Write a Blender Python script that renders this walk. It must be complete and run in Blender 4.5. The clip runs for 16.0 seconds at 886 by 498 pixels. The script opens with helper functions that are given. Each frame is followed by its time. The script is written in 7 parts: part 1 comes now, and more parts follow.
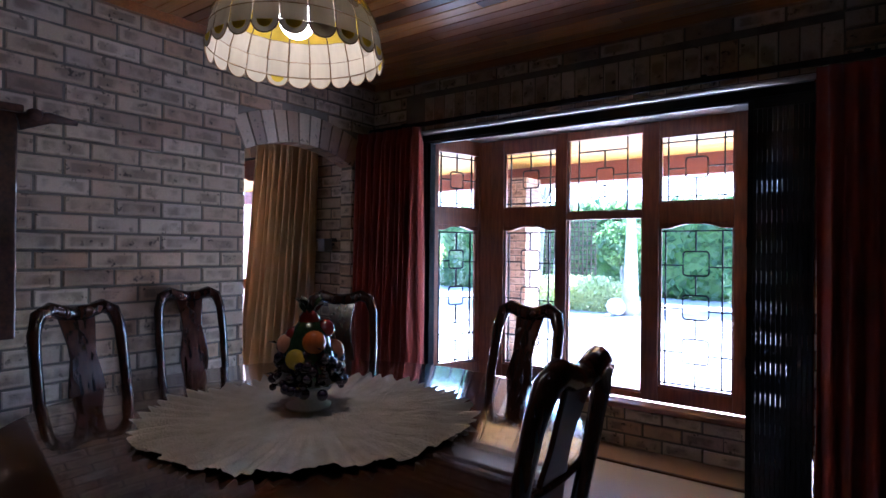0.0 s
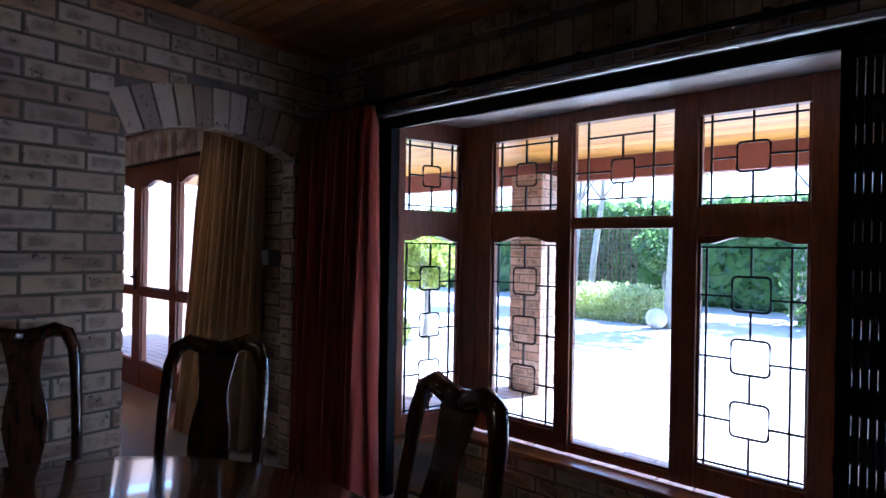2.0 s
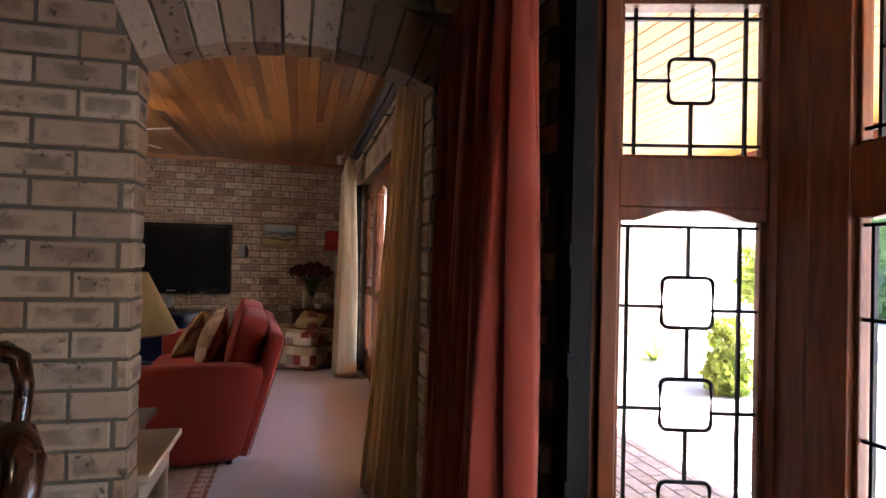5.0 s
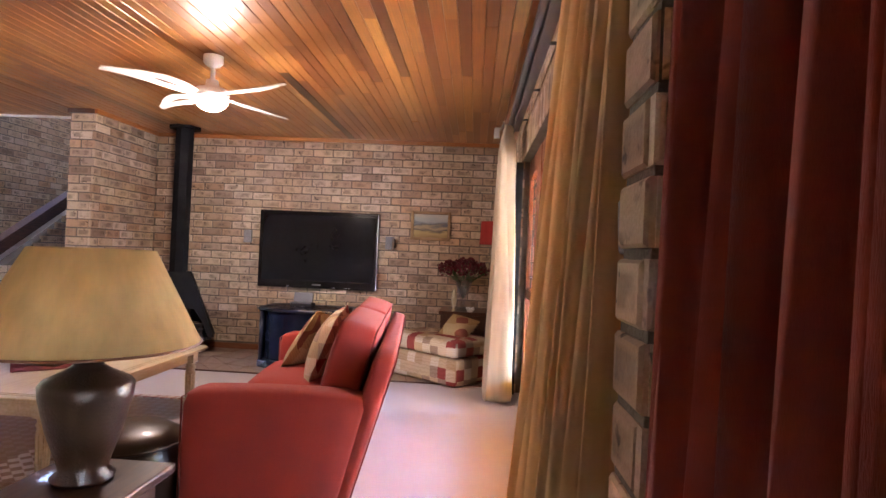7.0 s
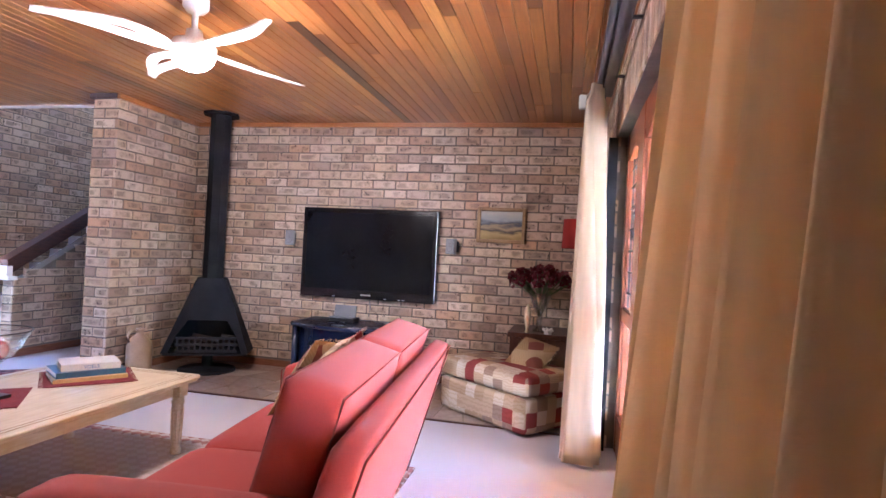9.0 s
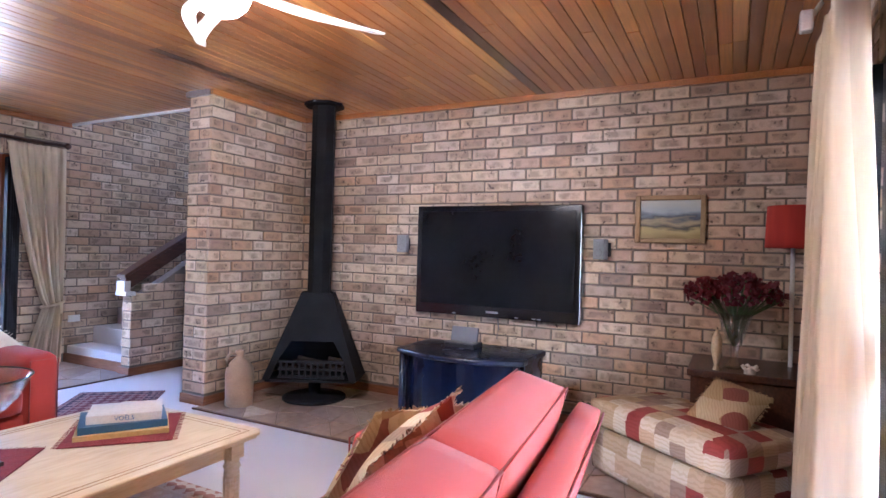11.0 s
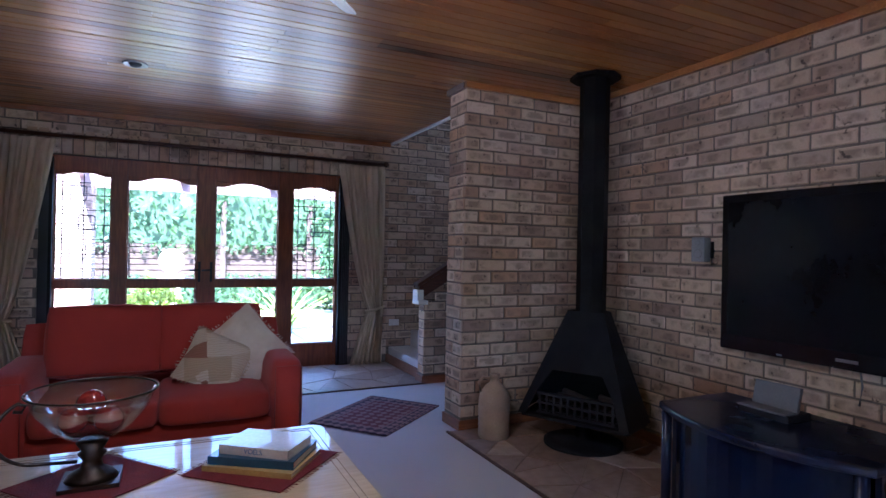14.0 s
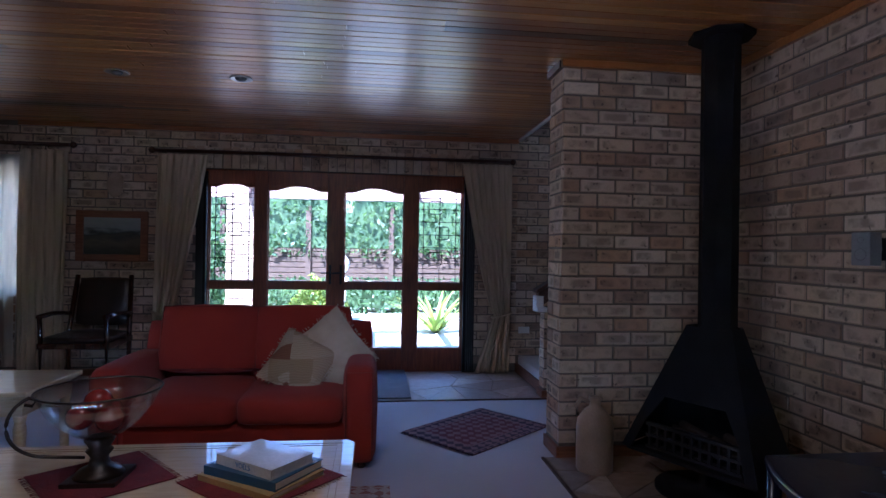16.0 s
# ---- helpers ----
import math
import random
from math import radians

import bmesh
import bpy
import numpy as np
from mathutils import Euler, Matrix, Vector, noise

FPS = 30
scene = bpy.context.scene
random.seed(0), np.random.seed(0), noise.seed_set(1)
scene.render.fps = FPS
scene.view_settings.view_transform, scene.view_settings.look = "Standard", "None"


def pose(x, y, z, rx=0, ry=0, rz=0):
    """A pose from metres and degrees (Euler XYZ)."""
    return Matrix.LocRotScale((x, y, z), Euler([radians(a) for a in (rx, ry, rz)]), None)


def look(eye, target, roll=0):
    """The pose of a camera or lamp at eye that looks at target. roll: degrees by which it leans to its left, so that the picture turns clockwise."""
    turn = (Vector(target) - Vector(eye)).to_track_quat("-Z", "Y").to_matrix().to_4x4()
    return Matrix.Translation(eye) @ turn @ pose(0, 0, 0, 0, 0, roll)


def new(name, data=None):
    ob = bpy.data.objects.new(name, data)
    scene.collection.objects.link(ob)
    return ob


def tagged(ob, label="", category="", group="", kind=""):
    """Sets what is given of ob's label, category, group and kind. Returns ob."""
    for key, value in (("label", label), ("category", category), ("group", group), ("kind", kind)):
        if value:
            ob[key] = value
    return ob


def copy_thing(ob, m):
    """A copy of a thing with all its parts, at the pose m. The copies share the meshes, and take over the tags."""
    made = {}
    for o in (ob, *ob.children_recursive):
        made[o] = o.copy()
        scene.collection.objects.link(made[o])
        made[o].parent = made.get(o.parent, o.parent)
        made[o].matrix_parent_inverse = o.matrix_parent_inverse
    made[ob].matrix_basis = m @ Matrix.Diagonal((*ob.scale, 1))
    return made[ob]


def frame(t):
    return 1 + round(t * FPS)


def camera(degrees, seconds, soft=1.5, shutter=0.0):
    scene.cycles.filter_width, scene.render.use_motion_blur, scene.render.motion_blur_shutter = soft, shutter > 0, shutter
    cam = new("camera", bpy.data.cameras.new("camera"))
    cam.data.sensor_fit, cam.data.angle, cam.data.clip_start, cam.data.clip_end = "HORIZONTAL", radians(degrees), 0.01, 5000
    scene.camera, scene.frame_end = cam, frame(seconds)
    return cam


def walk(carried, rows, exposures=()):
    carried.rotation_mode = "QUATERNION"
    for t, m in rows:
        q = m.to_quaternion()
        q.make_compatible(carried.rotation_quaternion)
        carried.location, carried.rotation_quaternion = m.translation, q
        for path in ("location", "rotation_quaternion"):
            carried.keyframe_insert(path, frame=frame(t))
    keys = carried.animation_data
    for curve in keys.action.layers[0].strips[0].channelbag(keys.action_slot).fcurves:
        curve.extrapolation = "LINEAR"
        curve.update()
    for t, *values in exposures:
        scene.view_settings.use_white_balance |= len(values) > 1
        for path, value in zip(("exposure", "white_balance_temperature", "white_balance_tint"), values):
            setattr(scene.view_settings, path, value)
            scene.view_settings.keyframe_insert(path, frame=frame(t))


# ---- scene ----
cam = camera(75.9, 16.0)
PATH = [
    (0, (0.105, 0.697, 1.245), (-1.083, 2.307, 1.25), 0.6),
    (0.5, (0.057, 0.93, 1.269), (-1.18, 2.501, 1.266), 0.7),
    (1, (0.004, 1.179, 1.304), (-1.263, 2.726, 1.3), 0.9),
    (1.5, (-0.057, 1.459, 1.338), (-1.337, 2.996, 1.333), 0.9),
    (2, (-0.136, 1.741, 1.356), (-1.441, 3.257, 1.354), 1.0),
    (2.5, (-0.22, 2.018, 1.363), (-1.627, 3.439, 1.352), 1.1),
    (3, (-0.305, 2.299, 1.369), (-1.864, 3.551, 1.352), 1.0),
    (3.5, (-0.405, 2.585, 1.367), (-2.12, 3.615, 1.354), 1.1),
    (4, (-0.554, 2.859, 1.327), (-2.386, 3.662, 1.33), 1.3),
    (4.5, (-0.767, 3.095, 1.306), (-2.665, 3.726, 1.339), 1.3),
    (5, (-1.054, 3.228, 1.285), (-2.994, 3.71, 1.315), 1.4),
    (5.2, (-1.171, 3.242, 1.273), (-3.126, 3.663, 1.301), 1.4),
    (7.3, (-2.487, 3.491, 1.212), (-4.479, 3.315, 1.233), 2.2),
    (7.5, (-2.609, 3.508, 1.211), (-4.597, 3.295, 1.235), 1.8),
    (8, (-2.923, 3.574, 1.213), (-4.901, 3.275, 1.235), 1.9),
    (8.2, (-3.036, 3.585, 1.214), (-5.01, 3.262, 1.238), 2.3),
    (10.5, (-4.314, 3.444, 1.27), (-6.159, 2.674, 1.272), 1.8),
    (11, (-4.57, 3.349, 1.263), (-6.349, 2.436, 1.272), 1.6),
    (11.5, (-4.798, 3.312, 1.283), (-6.494, 2.253, 1.292), 1.6),
    (12, (-4.998, 3.303, 1.298), (-6.528, 2.014, 1.304), 1.4),
    (12.5, (-5.232, 3.288, 1.301), (-6.59, 1.82, 1.303), 1.3),
    (13, (-5.464, 3.29, 1.291), (-6.639, 1.671, 1.299), 1.3),
    (13.5, (-5.64, 3.296, 1.283), (-6.666, 1.58, 1.29), 1.3),
    (14, (-5.806, 3.259, 1.281), (-6.674, 1.458, 1.287), 1.2),
    (14.5, (-5.978, 3.223, 1.292), (-6.676, 1.349, 1.301), 1.2),
    (15, (-6.173, 3.21, 1.294), (-6.724, 1.287, 1.301), 1.1),
    (15.5, (-6.369, 3.172, 1.286), (-6.773, 1.213, 1.293), 1.1),
    (16, (-6.54, 3.113, 1.281), (-6.778, 1.127, 1.289), 0.9),
]
EXPOSURES = [(t, stops, kelvin, tint) for t, stops, kelvin, tint in ((0.0, 4.2, 4800, 26), (1.5, 3.5, 4850, 22), (3.0, 2.6, 5100, 22), (4.0, 2.45, 5900, 24), (4.5, 3.3, 6300, 26), (5.0, 3.95, 6700, 26), (7.5, 6.0, 6300, 32), (8.0, 6.1, 5900, 32), (10.5, 6.2, 5250, 26), (12.0, 5.75, 5200, 24), (12.5, 5.5, 5200, 24), (13.5, 4.8, 5050, 24), (14.5, 3.8, 4850, 24), (16.0, 3.4, 4850, 24))]
walk(cam, [(t, look(eye, target, roll)) for t, eye, target, roll in PATH], EXPOSURES)

# ---- world, sun, lamps ----
SUN_ELEVATION, SUN_AZIMUTH = radians(55), radians(20)
world = bpy.data.worlds.new("sky")
scene.world = world
world.use_nodes = True
sky = world.node_tree.nodes.new("ShaderNodeTexSky")
sky.sky_type, sky.sun_disc, sky.sun_elevation, sky.sun_rotation = "NISHITA", False, SUN_ELEVATION, SUN_AZIMUTH
world.node_tree.links.new(sky.outputs[0], world.node_tree.nodes["Background"].inputs[0])
world.node_tree.nodes["Background"].inputs[1].default_value = 0.15

sun_data = bpy.data.lights.new("sun", "SUN")
sun_data.energy, sun_data.angle, sun_data.color = 5.0, radians(0.53), (1.0, 0.95, 0.87)
sun = new("sun", sun_data)
toward = Vector((math.sin(SUN_AZIMUTH) * math.cos(SUN_ELEVATION), math.cos(SUN_AZIMUTH) * math.cos(SUN_ELEVATION), math.sin(SUN_ELEVATION)))
sun.matrix_world = look(toward * 30, (0, 0, 0))


def bulb_lamp(name, place, watts, radius, color):
    data = bpy.data.lights.new(name, "POINT")
    data.energy, data.shadow_soft_size, data.color = watts, radius, color
    ob = new(name, data)
    ob.location = place
    return ob


# ---- materials ----
def nodes_of(name):
    m = bpy.data.materials.new(name)
    m.use_nodes = True
    t = m.node_tree
    return m, t, t.nodes["Principled BSDF"]


def node(t, kind, **inputs):
    n = t.nodes.new(kind)
    for key, value in inputs.items():
        n.inputs[key].default_value = value
    return n


def ramp(t, source, stops):
    r = t.nodes.new("ShaderNodeValToRGB")
    e = r.color_ramp.elements
    while len(e) < len(stops):
        e.new(0.5)
    for item, (at, c) in zip(e, stops):
        item.position, item.color = at, (*c, 1)
    t.links.new(source, r.inputs[0])
    return r.outputs[0]


def mixed(t, factor, a, b, mode="MIX"):
    n = t.nodes.new("ShaderNodeMix")
    n.data_type, n.blend_type = "RGBA", mode
    for socket, value in ((n.inputs[0], factor), (n.inputs[6], a), (n.inputs[7], b)):
        if isinstance(value, (int, float)):
            socket.default_value = value
        elif isinstance(value, tuple):
            socket.default_value = (*value, 1)
        else:
            t.links.new(value, socket)
    return n.outputs[2]


def noise_of(t, vector, scale, detail=4.0, stretch=None):
    if stretch:
        mp = t.nodes.new("ShaderNodeMapping")
        mp.inputs["Scale"].default_value = stretch
        t.links.new(vector, mp.inputs[0])
        vector = mp.outputs[0]
    n = node(t, "ShaderNodeTexNoise", Scale=scale, Detail=detail)
    t.links.new(vector, n.inputs["Vector"])
    return n.outputs[0]


def bump(t, bsdf, height, strength, distance=0.01):
    b = node(t, "ShaderNodeBump", Strength=strength, Distance=distance)
    t.links.new(height, b.inputs["Height"])
    t.links.new(b.outputs[0], bsdf.inputs["Normal"])


def surface(name, c, c2, rough=0.6, scale=6.0, grain=80.0, depth=0.15, metal=0.0, stretch=None, coat=0.0, sheen=0.0, gloss=0.5):
    """A surface of two tones: broad stains, fine grain and relief."""
    m, t, b = nodes_of(name)
    where = t.nodes.new("ShaderNodeTexCoord").outputs["Object"]
    broad, fine = noise_of(t, where, scale, 5, stretch), noise_of(t, where, grain, 3, stretch)
    tone = ramp(t, broad, [(0.35, c), (0.68, c2)])
    shade = ramp(t, fine, [(0.3, (0.78, 0.78, 0.78)), (0.7, (1, 1, 1))])
    t.links.new(mixed(t, 0.7, tone, shade, "MULTIPLY"), b.inputs["Base Color"])
    wear = node(t, "ShaderNodeMapRange", **{"To Min": rough - 0.08, "To Max": rough + 0.1})
    t.links.new(broad, wear.inputs[0])
    t.links.new(wear.outputs[0], b.inputs["Roughness"])
    b.inputs["Metallic"].default_value, b.inputs["Coat Weight"].default_value, b.inputs["Sheen Weight"].default_value = metal, coat, sheen
    b.inputs["Specular IOR Level"].default_value = gloss
    bump(t, b, fine, depth)
    return m


def piece_random(t):
    """A number that differs from piece to piece, whether pieces are objects or islands of one mesh."""
    a = t.nodes.new("ShaderNodeObjectInfo").outputs["Random"]
    g = t.nodes.new("ShaderNodeNewGeometry").outputs["Random Per Island"]
    s = t.nodes.new("ShaderNodeMath")
    s.operation = "ADD"
    t.links.new(a, s.inputs[0]), t.links.new(g, s.inputs[1])
    f = t.nodes.new("ShaderNodeMath")
    f.operation = "FRACT"
    t.links.new(s.outputs[0], f.inputs[0])
    return f.outputs[0]


def brick_material(name, tones):
    m, t, b = nodes_of(name)
    pick = piece_random(t)
    place = t.nodes.new("ShaderNodeNewGeometry").outputs["Position"]
    uv = t.nodes.new("ShaderNodeTexCoord").outputs["UV"]
    tone = ramp(t, pick, tones)
    # a darker burnt patch in the middle of some bricks, with a pale rim
    sep = t.nodes.new("ShaderNodeSeparateXYZ")
    t.links.new(uv, sep.inputs[0])

    def inside(value, lo, hi):
        d = node(t, "ShaderNodeMath")
        d.operation = "SUBTRACT"
        t.links.new(value, d.inputs[0])
        d.inputs[1].default_value = 0.5
        a = t.nodes.new("ShaderNodeMath")
        a.operation = "ABSOLUTE"
        t.links.new(d.outputs[0], a.inputs[0])
        r = node(t, "ShaderNodeMapRange", **{"From Min": hi, "From Max": lo})
        t.links.new(a.outputs[0], r.inputs[0])
        return r.outputs[0]

    def times(p, q):
        k = t.nodes.new("ShaderNodeMath")
        k.operation = "MULTIPLY"
        t.links.new(p, k.inputs[0])
        if isinstance(q, float):
            k.inputs[1].default_value = q
        else:
            t.links.new(q, k.inputs[1])
        return k.outputs[0]

    patch = times(inside(sep.outputs[0], 0.36, 0.43), inside(sep.outputs[1], 0.24, 0.36))
    big = noise_of(t, place, 9.0, 3)
    some = node(t, "ShaderNodeMapRange", **{"From Min": 0.42, "From Max": 0.6})
    t.links.new(big, some.inputs[0])
    burnt = mixed(t, times(times(patch, some.outputs[0]), 0.6), tone, (0.13, 0.095, 0.07))
    iron = node(t, "ShaderNodeMapRange", **{"From Min": 0.62, "From Max": 0.67})
    t.links.new(noise_of(t, place, 34.0, 2), iron.inputs[0])
    spot = mixed(t, times(times(iron.outputs[0], some.outputs[0]), 0.8), burnt, (0.025, 0.02, 0.018))
    fine = noise_of(t, place, 160.0, 3)
    grain = ramp(t, fine, [(0.3, (0.82, 0.8, 0.78)), (0.7, (1, 1, 1))])
    t.links.new(mixed(t, 0.8, spot, grain, "MULTIPLY"), b.inputs["Base Color"])
    b.inputs["Roughness"].default_value = 0.82
    bump(t, b, fine, 0.35, 0.004)
    return m


def plank_material(name, tones, rough=0.38, coat=0.32, stretch=(1.2, 30, 30), coat_rough=0.4):
    m, t, b = nodes_of(name)
    pick = piece_random(t)
    place = t.nodes.new("ShaderNodeNewGeometry").outputs["Position"]
    tone = ramp(t, pick, tones)
    grain = noise_of(t, place, 3.0, 6, stretch)
    shade = ramp(t, grain, [(0.3, (0.62, 0.55, 0.5)), (0.65, (1, 1, 1))])
    t.links.new(mixed(t, 0.75, tone, shade, "MULTIPLY"), b.inputs["Base Color"])
    r = node(t, "ShaderNodeMapRange", **{"To Min": rough - 0.06, "To Max": rough + 0.12})
    t.links.new(grain, r.inputs[0])
    t.links.new(r.outputs[0], b.inputs["Roughness"])
    b.inputs["Coat Weight"].default_value, b.inputs["Coat Roughness"].default_value = coat, coat_rough
    bump(t, b, grain, 0.12, 0.004)
    return m


def wood(name, dark, light, rough=0.35, stretch=(12, 12, 1.2), coat=0.3):
    m, t, b = nodes_of(name)
    where = t.nodes.new("ShaderNodeTexCoord").outputs["Object"]
    grain, blotch = noise_of(t, where, 5.0, 7, stretch), noise_of(t, where, 2.5, 3)
    tone = ramp(t, grain, [(0.32, dark), (0.68, light)])
    shade = ramp(t, blotch, [(0.3, (0.7, 0.68, 0.66)), (0.7, (1, 1, 1))])
    t.links.new(mixed(t, 0.8, tone, shade, "MULTIPLY"), b.inputs["Base Color"])
    b.inputs["Roughness"].default_value, b.inputs["Coat Weight"].default_value = rough, coat
    bump(t, b, grain, 0.1, 0.003)
    return m


def cloth(name, c, c2, weave=450.0, sheen=0.2, scale=3.0, stretch=None, depth=0.3):
    return surface(name, c, c2, 0.85, scale, weave, depth, sheen=sheen, stretch=stretch)


def pane_material(name, low=0.025, rough=0.01):
    m = bpy.data.materials.new(name)
    m.use_nodes = True
    t = m.node_tree
    t.nodes.remove(t.nodes["Principled BSDF"])
    clear, gloss = node(t, "ShaderNodeBsdfTransparent", Color=(0.92, 0.96, 0.98, 1)), node(t, "ShaderNodeBsdfGlossy", Roughness=rough)
    facing, mix = node(t, "ShaderNodeLayerWeight", Blend=0.5), t.nodes.new("ShaderNodeMixShader")
    steep = t.nodes.new("ShaderNodeMath")
    steep.operation = "POWER"
    steep.inputs[1].default_value = 5.0
    t.links.new(facing.outputs["Facing"], steep.inputs[0])
    gleam = node(t, "ShaderNodeMapRange", **{"To Min": low, "To Max": 0.5})
    t.links.new(steep.outputs[0], gleam.inputs[0])
    t.links.new(gleam.outputs[0], mix.inputs[0]), t.links.new(clear.outputs[0], mix.inputs[1]), t.links.new(gloss.outputs[0], mix.inputs[2])
    t.links.new(mix.outputs[0], t.nodes["Material Output"].inputs[0])
    return m


def sheer(name, c, through_part):
    """Cloth that lets part of the daylight through."""
    m, t, b = nodes_of(name)
    where = t.nodes.new("ShaderNodeTexCoord").outputs["Object"]
    fine = noise_of(t, where, 260.0, 2)
    tone = ramp(t, noise_of(t, where, 4.0, 4, (6, 6, 0.6)), [(0.3, tuple(0.82 * v for v in c)), (0.7, c)])
    t.links.new(tone, b.inputs["Base Color"])
    b.inputs["Roughness"].default_value = 0.9
    bump(t, b, fine, 0.2, 0.002)
    glow, mix = t.nodes.new("ShaderNodeBsdfTranslucent"), node(t, "ShaderNodeMixShader", Fac=through_part)
    t.links.new(tone, glow.inputs[0])
    t.links.new(b.outputs[0], mix.inputs[1]), t.links.new(glow.outputs[0], mix.inputs[2])
    t.links.new(mix.outputs[0], t.nodes["Material Output"].inputs[0])
    return m


def leaf(name, c, c2):
    """Foliage: glossy leaves of two greens that let some sun through."""
    m, t, b = nodes_of(name)
    place = t.nodes.new("ShaderNodeNewGeometry")
    blotch = ramp(t, noise_of(t, place.outputs["Position"], 2.2, 4), [(0.3, c), (0.7, c2)])
    single = ramp(t, place.outputs["Random Per Island"], [(0.0, (0.65, 0.68, 0.6)), (1.0, (1.15, 1.1, 1.0))])
    tone = mixed(t, 0.9, blotch, single, "MULTIPLY")
    t.links.new(tone, b.inputs["Base Color"])
    b.inputs["Roughness"].default_value = 0.45
    glow, mix = t.nodes.new("ShaderNodeBsdfTranslucent"), node(t, "ShaderNodeMixShader", Fac=0.45)
    bright = mixed(t, 1.0, tone, (1.9, 2.0, 1.2), "MULTIPLY")
    t.links.new(bright, glow.inputs[0])
    t.links.new(b.outputs[0], mix.inputs[1]), t.links.new(glow.outputs[0], mix.inputs[2])
    t.links.new(mix.outputs[0], t.nodes["Material Output"].inputs[0])
    return m


def lit(name, c, strength):
    m, t, b = nodes_of(name)
    b.inputs["Base Color"].default_value = (*c, 1)
    b.inputs["Emission Color"].default_value, b.inputs["Emission Strength"].default_value = (*c, 1), strength
    return m


def patchwork(name, tones, size):
    """Furnishing cloth of sewn squares in a few colours, with small printed motifs."""
    m, t, b = nodes_of(name)
    where = t.nodes.new("ShaderNodeTexCoord").outputs["Object"]
    v = node(t, "ShaderNodeTexVoronoi", Scale=1 / size, Randomness=0.18)
    v.distance = "CHEBYCHEV"
    t.links.new(where, v.inputs["Vector"])
    sep = t.nodes.new("ShaderNodeSeparateColor")
    t.links.new(v.outputs["Color"], sep.inputs[0])
    r = t.nodes.new("ShaderNodeValToRGB")
    r.color_ramp.interpolation = "CONSTANT"
    e = r.color_ramp.elements
    while len(e) < len(tones):
        e.new(0.5)
    for n, c in enumerate(tones):
        e[n].position, e[n].color = n / len(tones), (*c, 1)
    t.links.new(sep.outputs[0], r.inputs[0])
    w = node(t, "ShaderNodeTexWave", Scale=22.0, Distortion=6.0)
    w.wave_type = "RINGS"
    t.links.new(where, w.inputs["Vector"])
    motif = ramp(t, w.outputs[0], [(0.55, (1, 1, 1)), (0.75, (0.78, 0.74, 0.66))])
    fine = noise_of(t, where, 420.0, 2)
    t.links.new(mixed(t, 0.6, r.outputs[0], motif, "MULTIPLY"), b.inputs["Base Color"])
    b.inputs["Roughness"].default_value = 0.88
    bump(t, b, fine, 0.3, 0.002)
    return m


def rug_material(name, field, border, motif, half_x, half_y):
    """A knotted rug: field of small figures inside bordering bands."""
    m, t, b = nodes_of(name)
    where = t.nodes.new("ShaderNodeTexCoord").outputs["Object"]
    sep = t.nodes.new("ShaderNodeSeparateXYZ")
    t.links.new(where, sep.inputs[0])

    def margin(value, half):
        a = t.nodes.new("ShaderNodeMath")
        a.operation = "ABSOLUTE"
        t.links.new(value, a.inputs[0])
        s = t.nodes.new("ShaderNodeMath")
        s.operation = "SUBTRACT"
        s.inputs[0].default_value = half
        t.links.new(a.outputs[0], s.inputs[1])
        return s.outputs[0]

    low = t.nodes.new("ShaderNodeMath")
    low.operation = "MINIMUM"
    t.links.new(margin(sep.outputs[0], half_x), low.inputs[0]), t.links.new(margin(sep.outputs[1], half_y), low.inputs[1])
    band = t.nodes.new("ShaderNodeValToRGB")
    band.color_ramp.interpolation = "CONSTANT"
    e = band.color_ramp.elements
    for at, c in ((0.02, motif), (0.035, border), (0.1, motif), (0.115, field)):
        item = e.new(at)
        item.color = (*c, 1)
    e[0].color = (*border, 1)
    t.links.new(low.outputs[0], band.inputs[0])
    v = node(t, "ShaderNodeTexVoronoi", Scale=14.0, Randomness=0.15)
    v.distance = "MANHATTAN"
    t.links.new(where, v.inputs["Vector"])
    figure = node(t, "ShaderNodeMapRange", **{"From Min": 0.56, "From Max": 0.62})
    t.links.new(v.outputs["Distance"], figure.inputs[0])
    fine = noise_of(t, where, 300.0, 2)
    shade = ramp(t, fine, [(0.3, (0.7, 0.7, 0.7)), (0.7, (1, 1, 1))])
    inner = mixed(t, figure.outputs[0], band.outputs[0], motif)
    t.links.new(mixed(t, 0.8, inner, shade, "MULTIPLY"), b.inputs["Base Color"])
    b.inputs["Roughness"].default_value = 0.95
    bump(t, b, fine, 0.5, 0.004)
    return m


BUFF = [(0.0, (0.51, 0.37, 0.25)), (0.3, (0.61, 0.48, 0.345)), (0.5, (0.43, 0.295, 0.205)), (0.7, (0.66, 0.54, 0.42)), (0.88, (0.32, 0.225, 0.165)), (1.0, (0.55, 0.35, 0.21))]
M_BRICK = brick_material("buff_brick", BUFF)
M_MORTAR = surface("mortar", (0.15, 0.125, 0.1), (0.21, 0.18, 0.15), 0.95, 8, 140, 0.5)
M_CEIL = plank_material("ceiling_boards", [(0.0, (0.33, 0.115, 0.025)), (0.25, (0.47, 0.195, 0.042)), (0.45, (0.22, 0.066, 0.017)), (0.6, (0.39, 0.145, 0.032)), (0.75, (0.58, 0.28, 0.066)), (0.9, (0.43, 0.165, 0.038)), (0.96, (0.3, 0.1, 0.03)), (0.975, (0.06, 0.02, 0.01))], 0.36, 0.75, coat_rough=0.3)
M_FRAME = wood("window_timber", (0.17, 0.038, 0.01), (0.3, 0.082, 0.021), 0.4, coat=0.12)
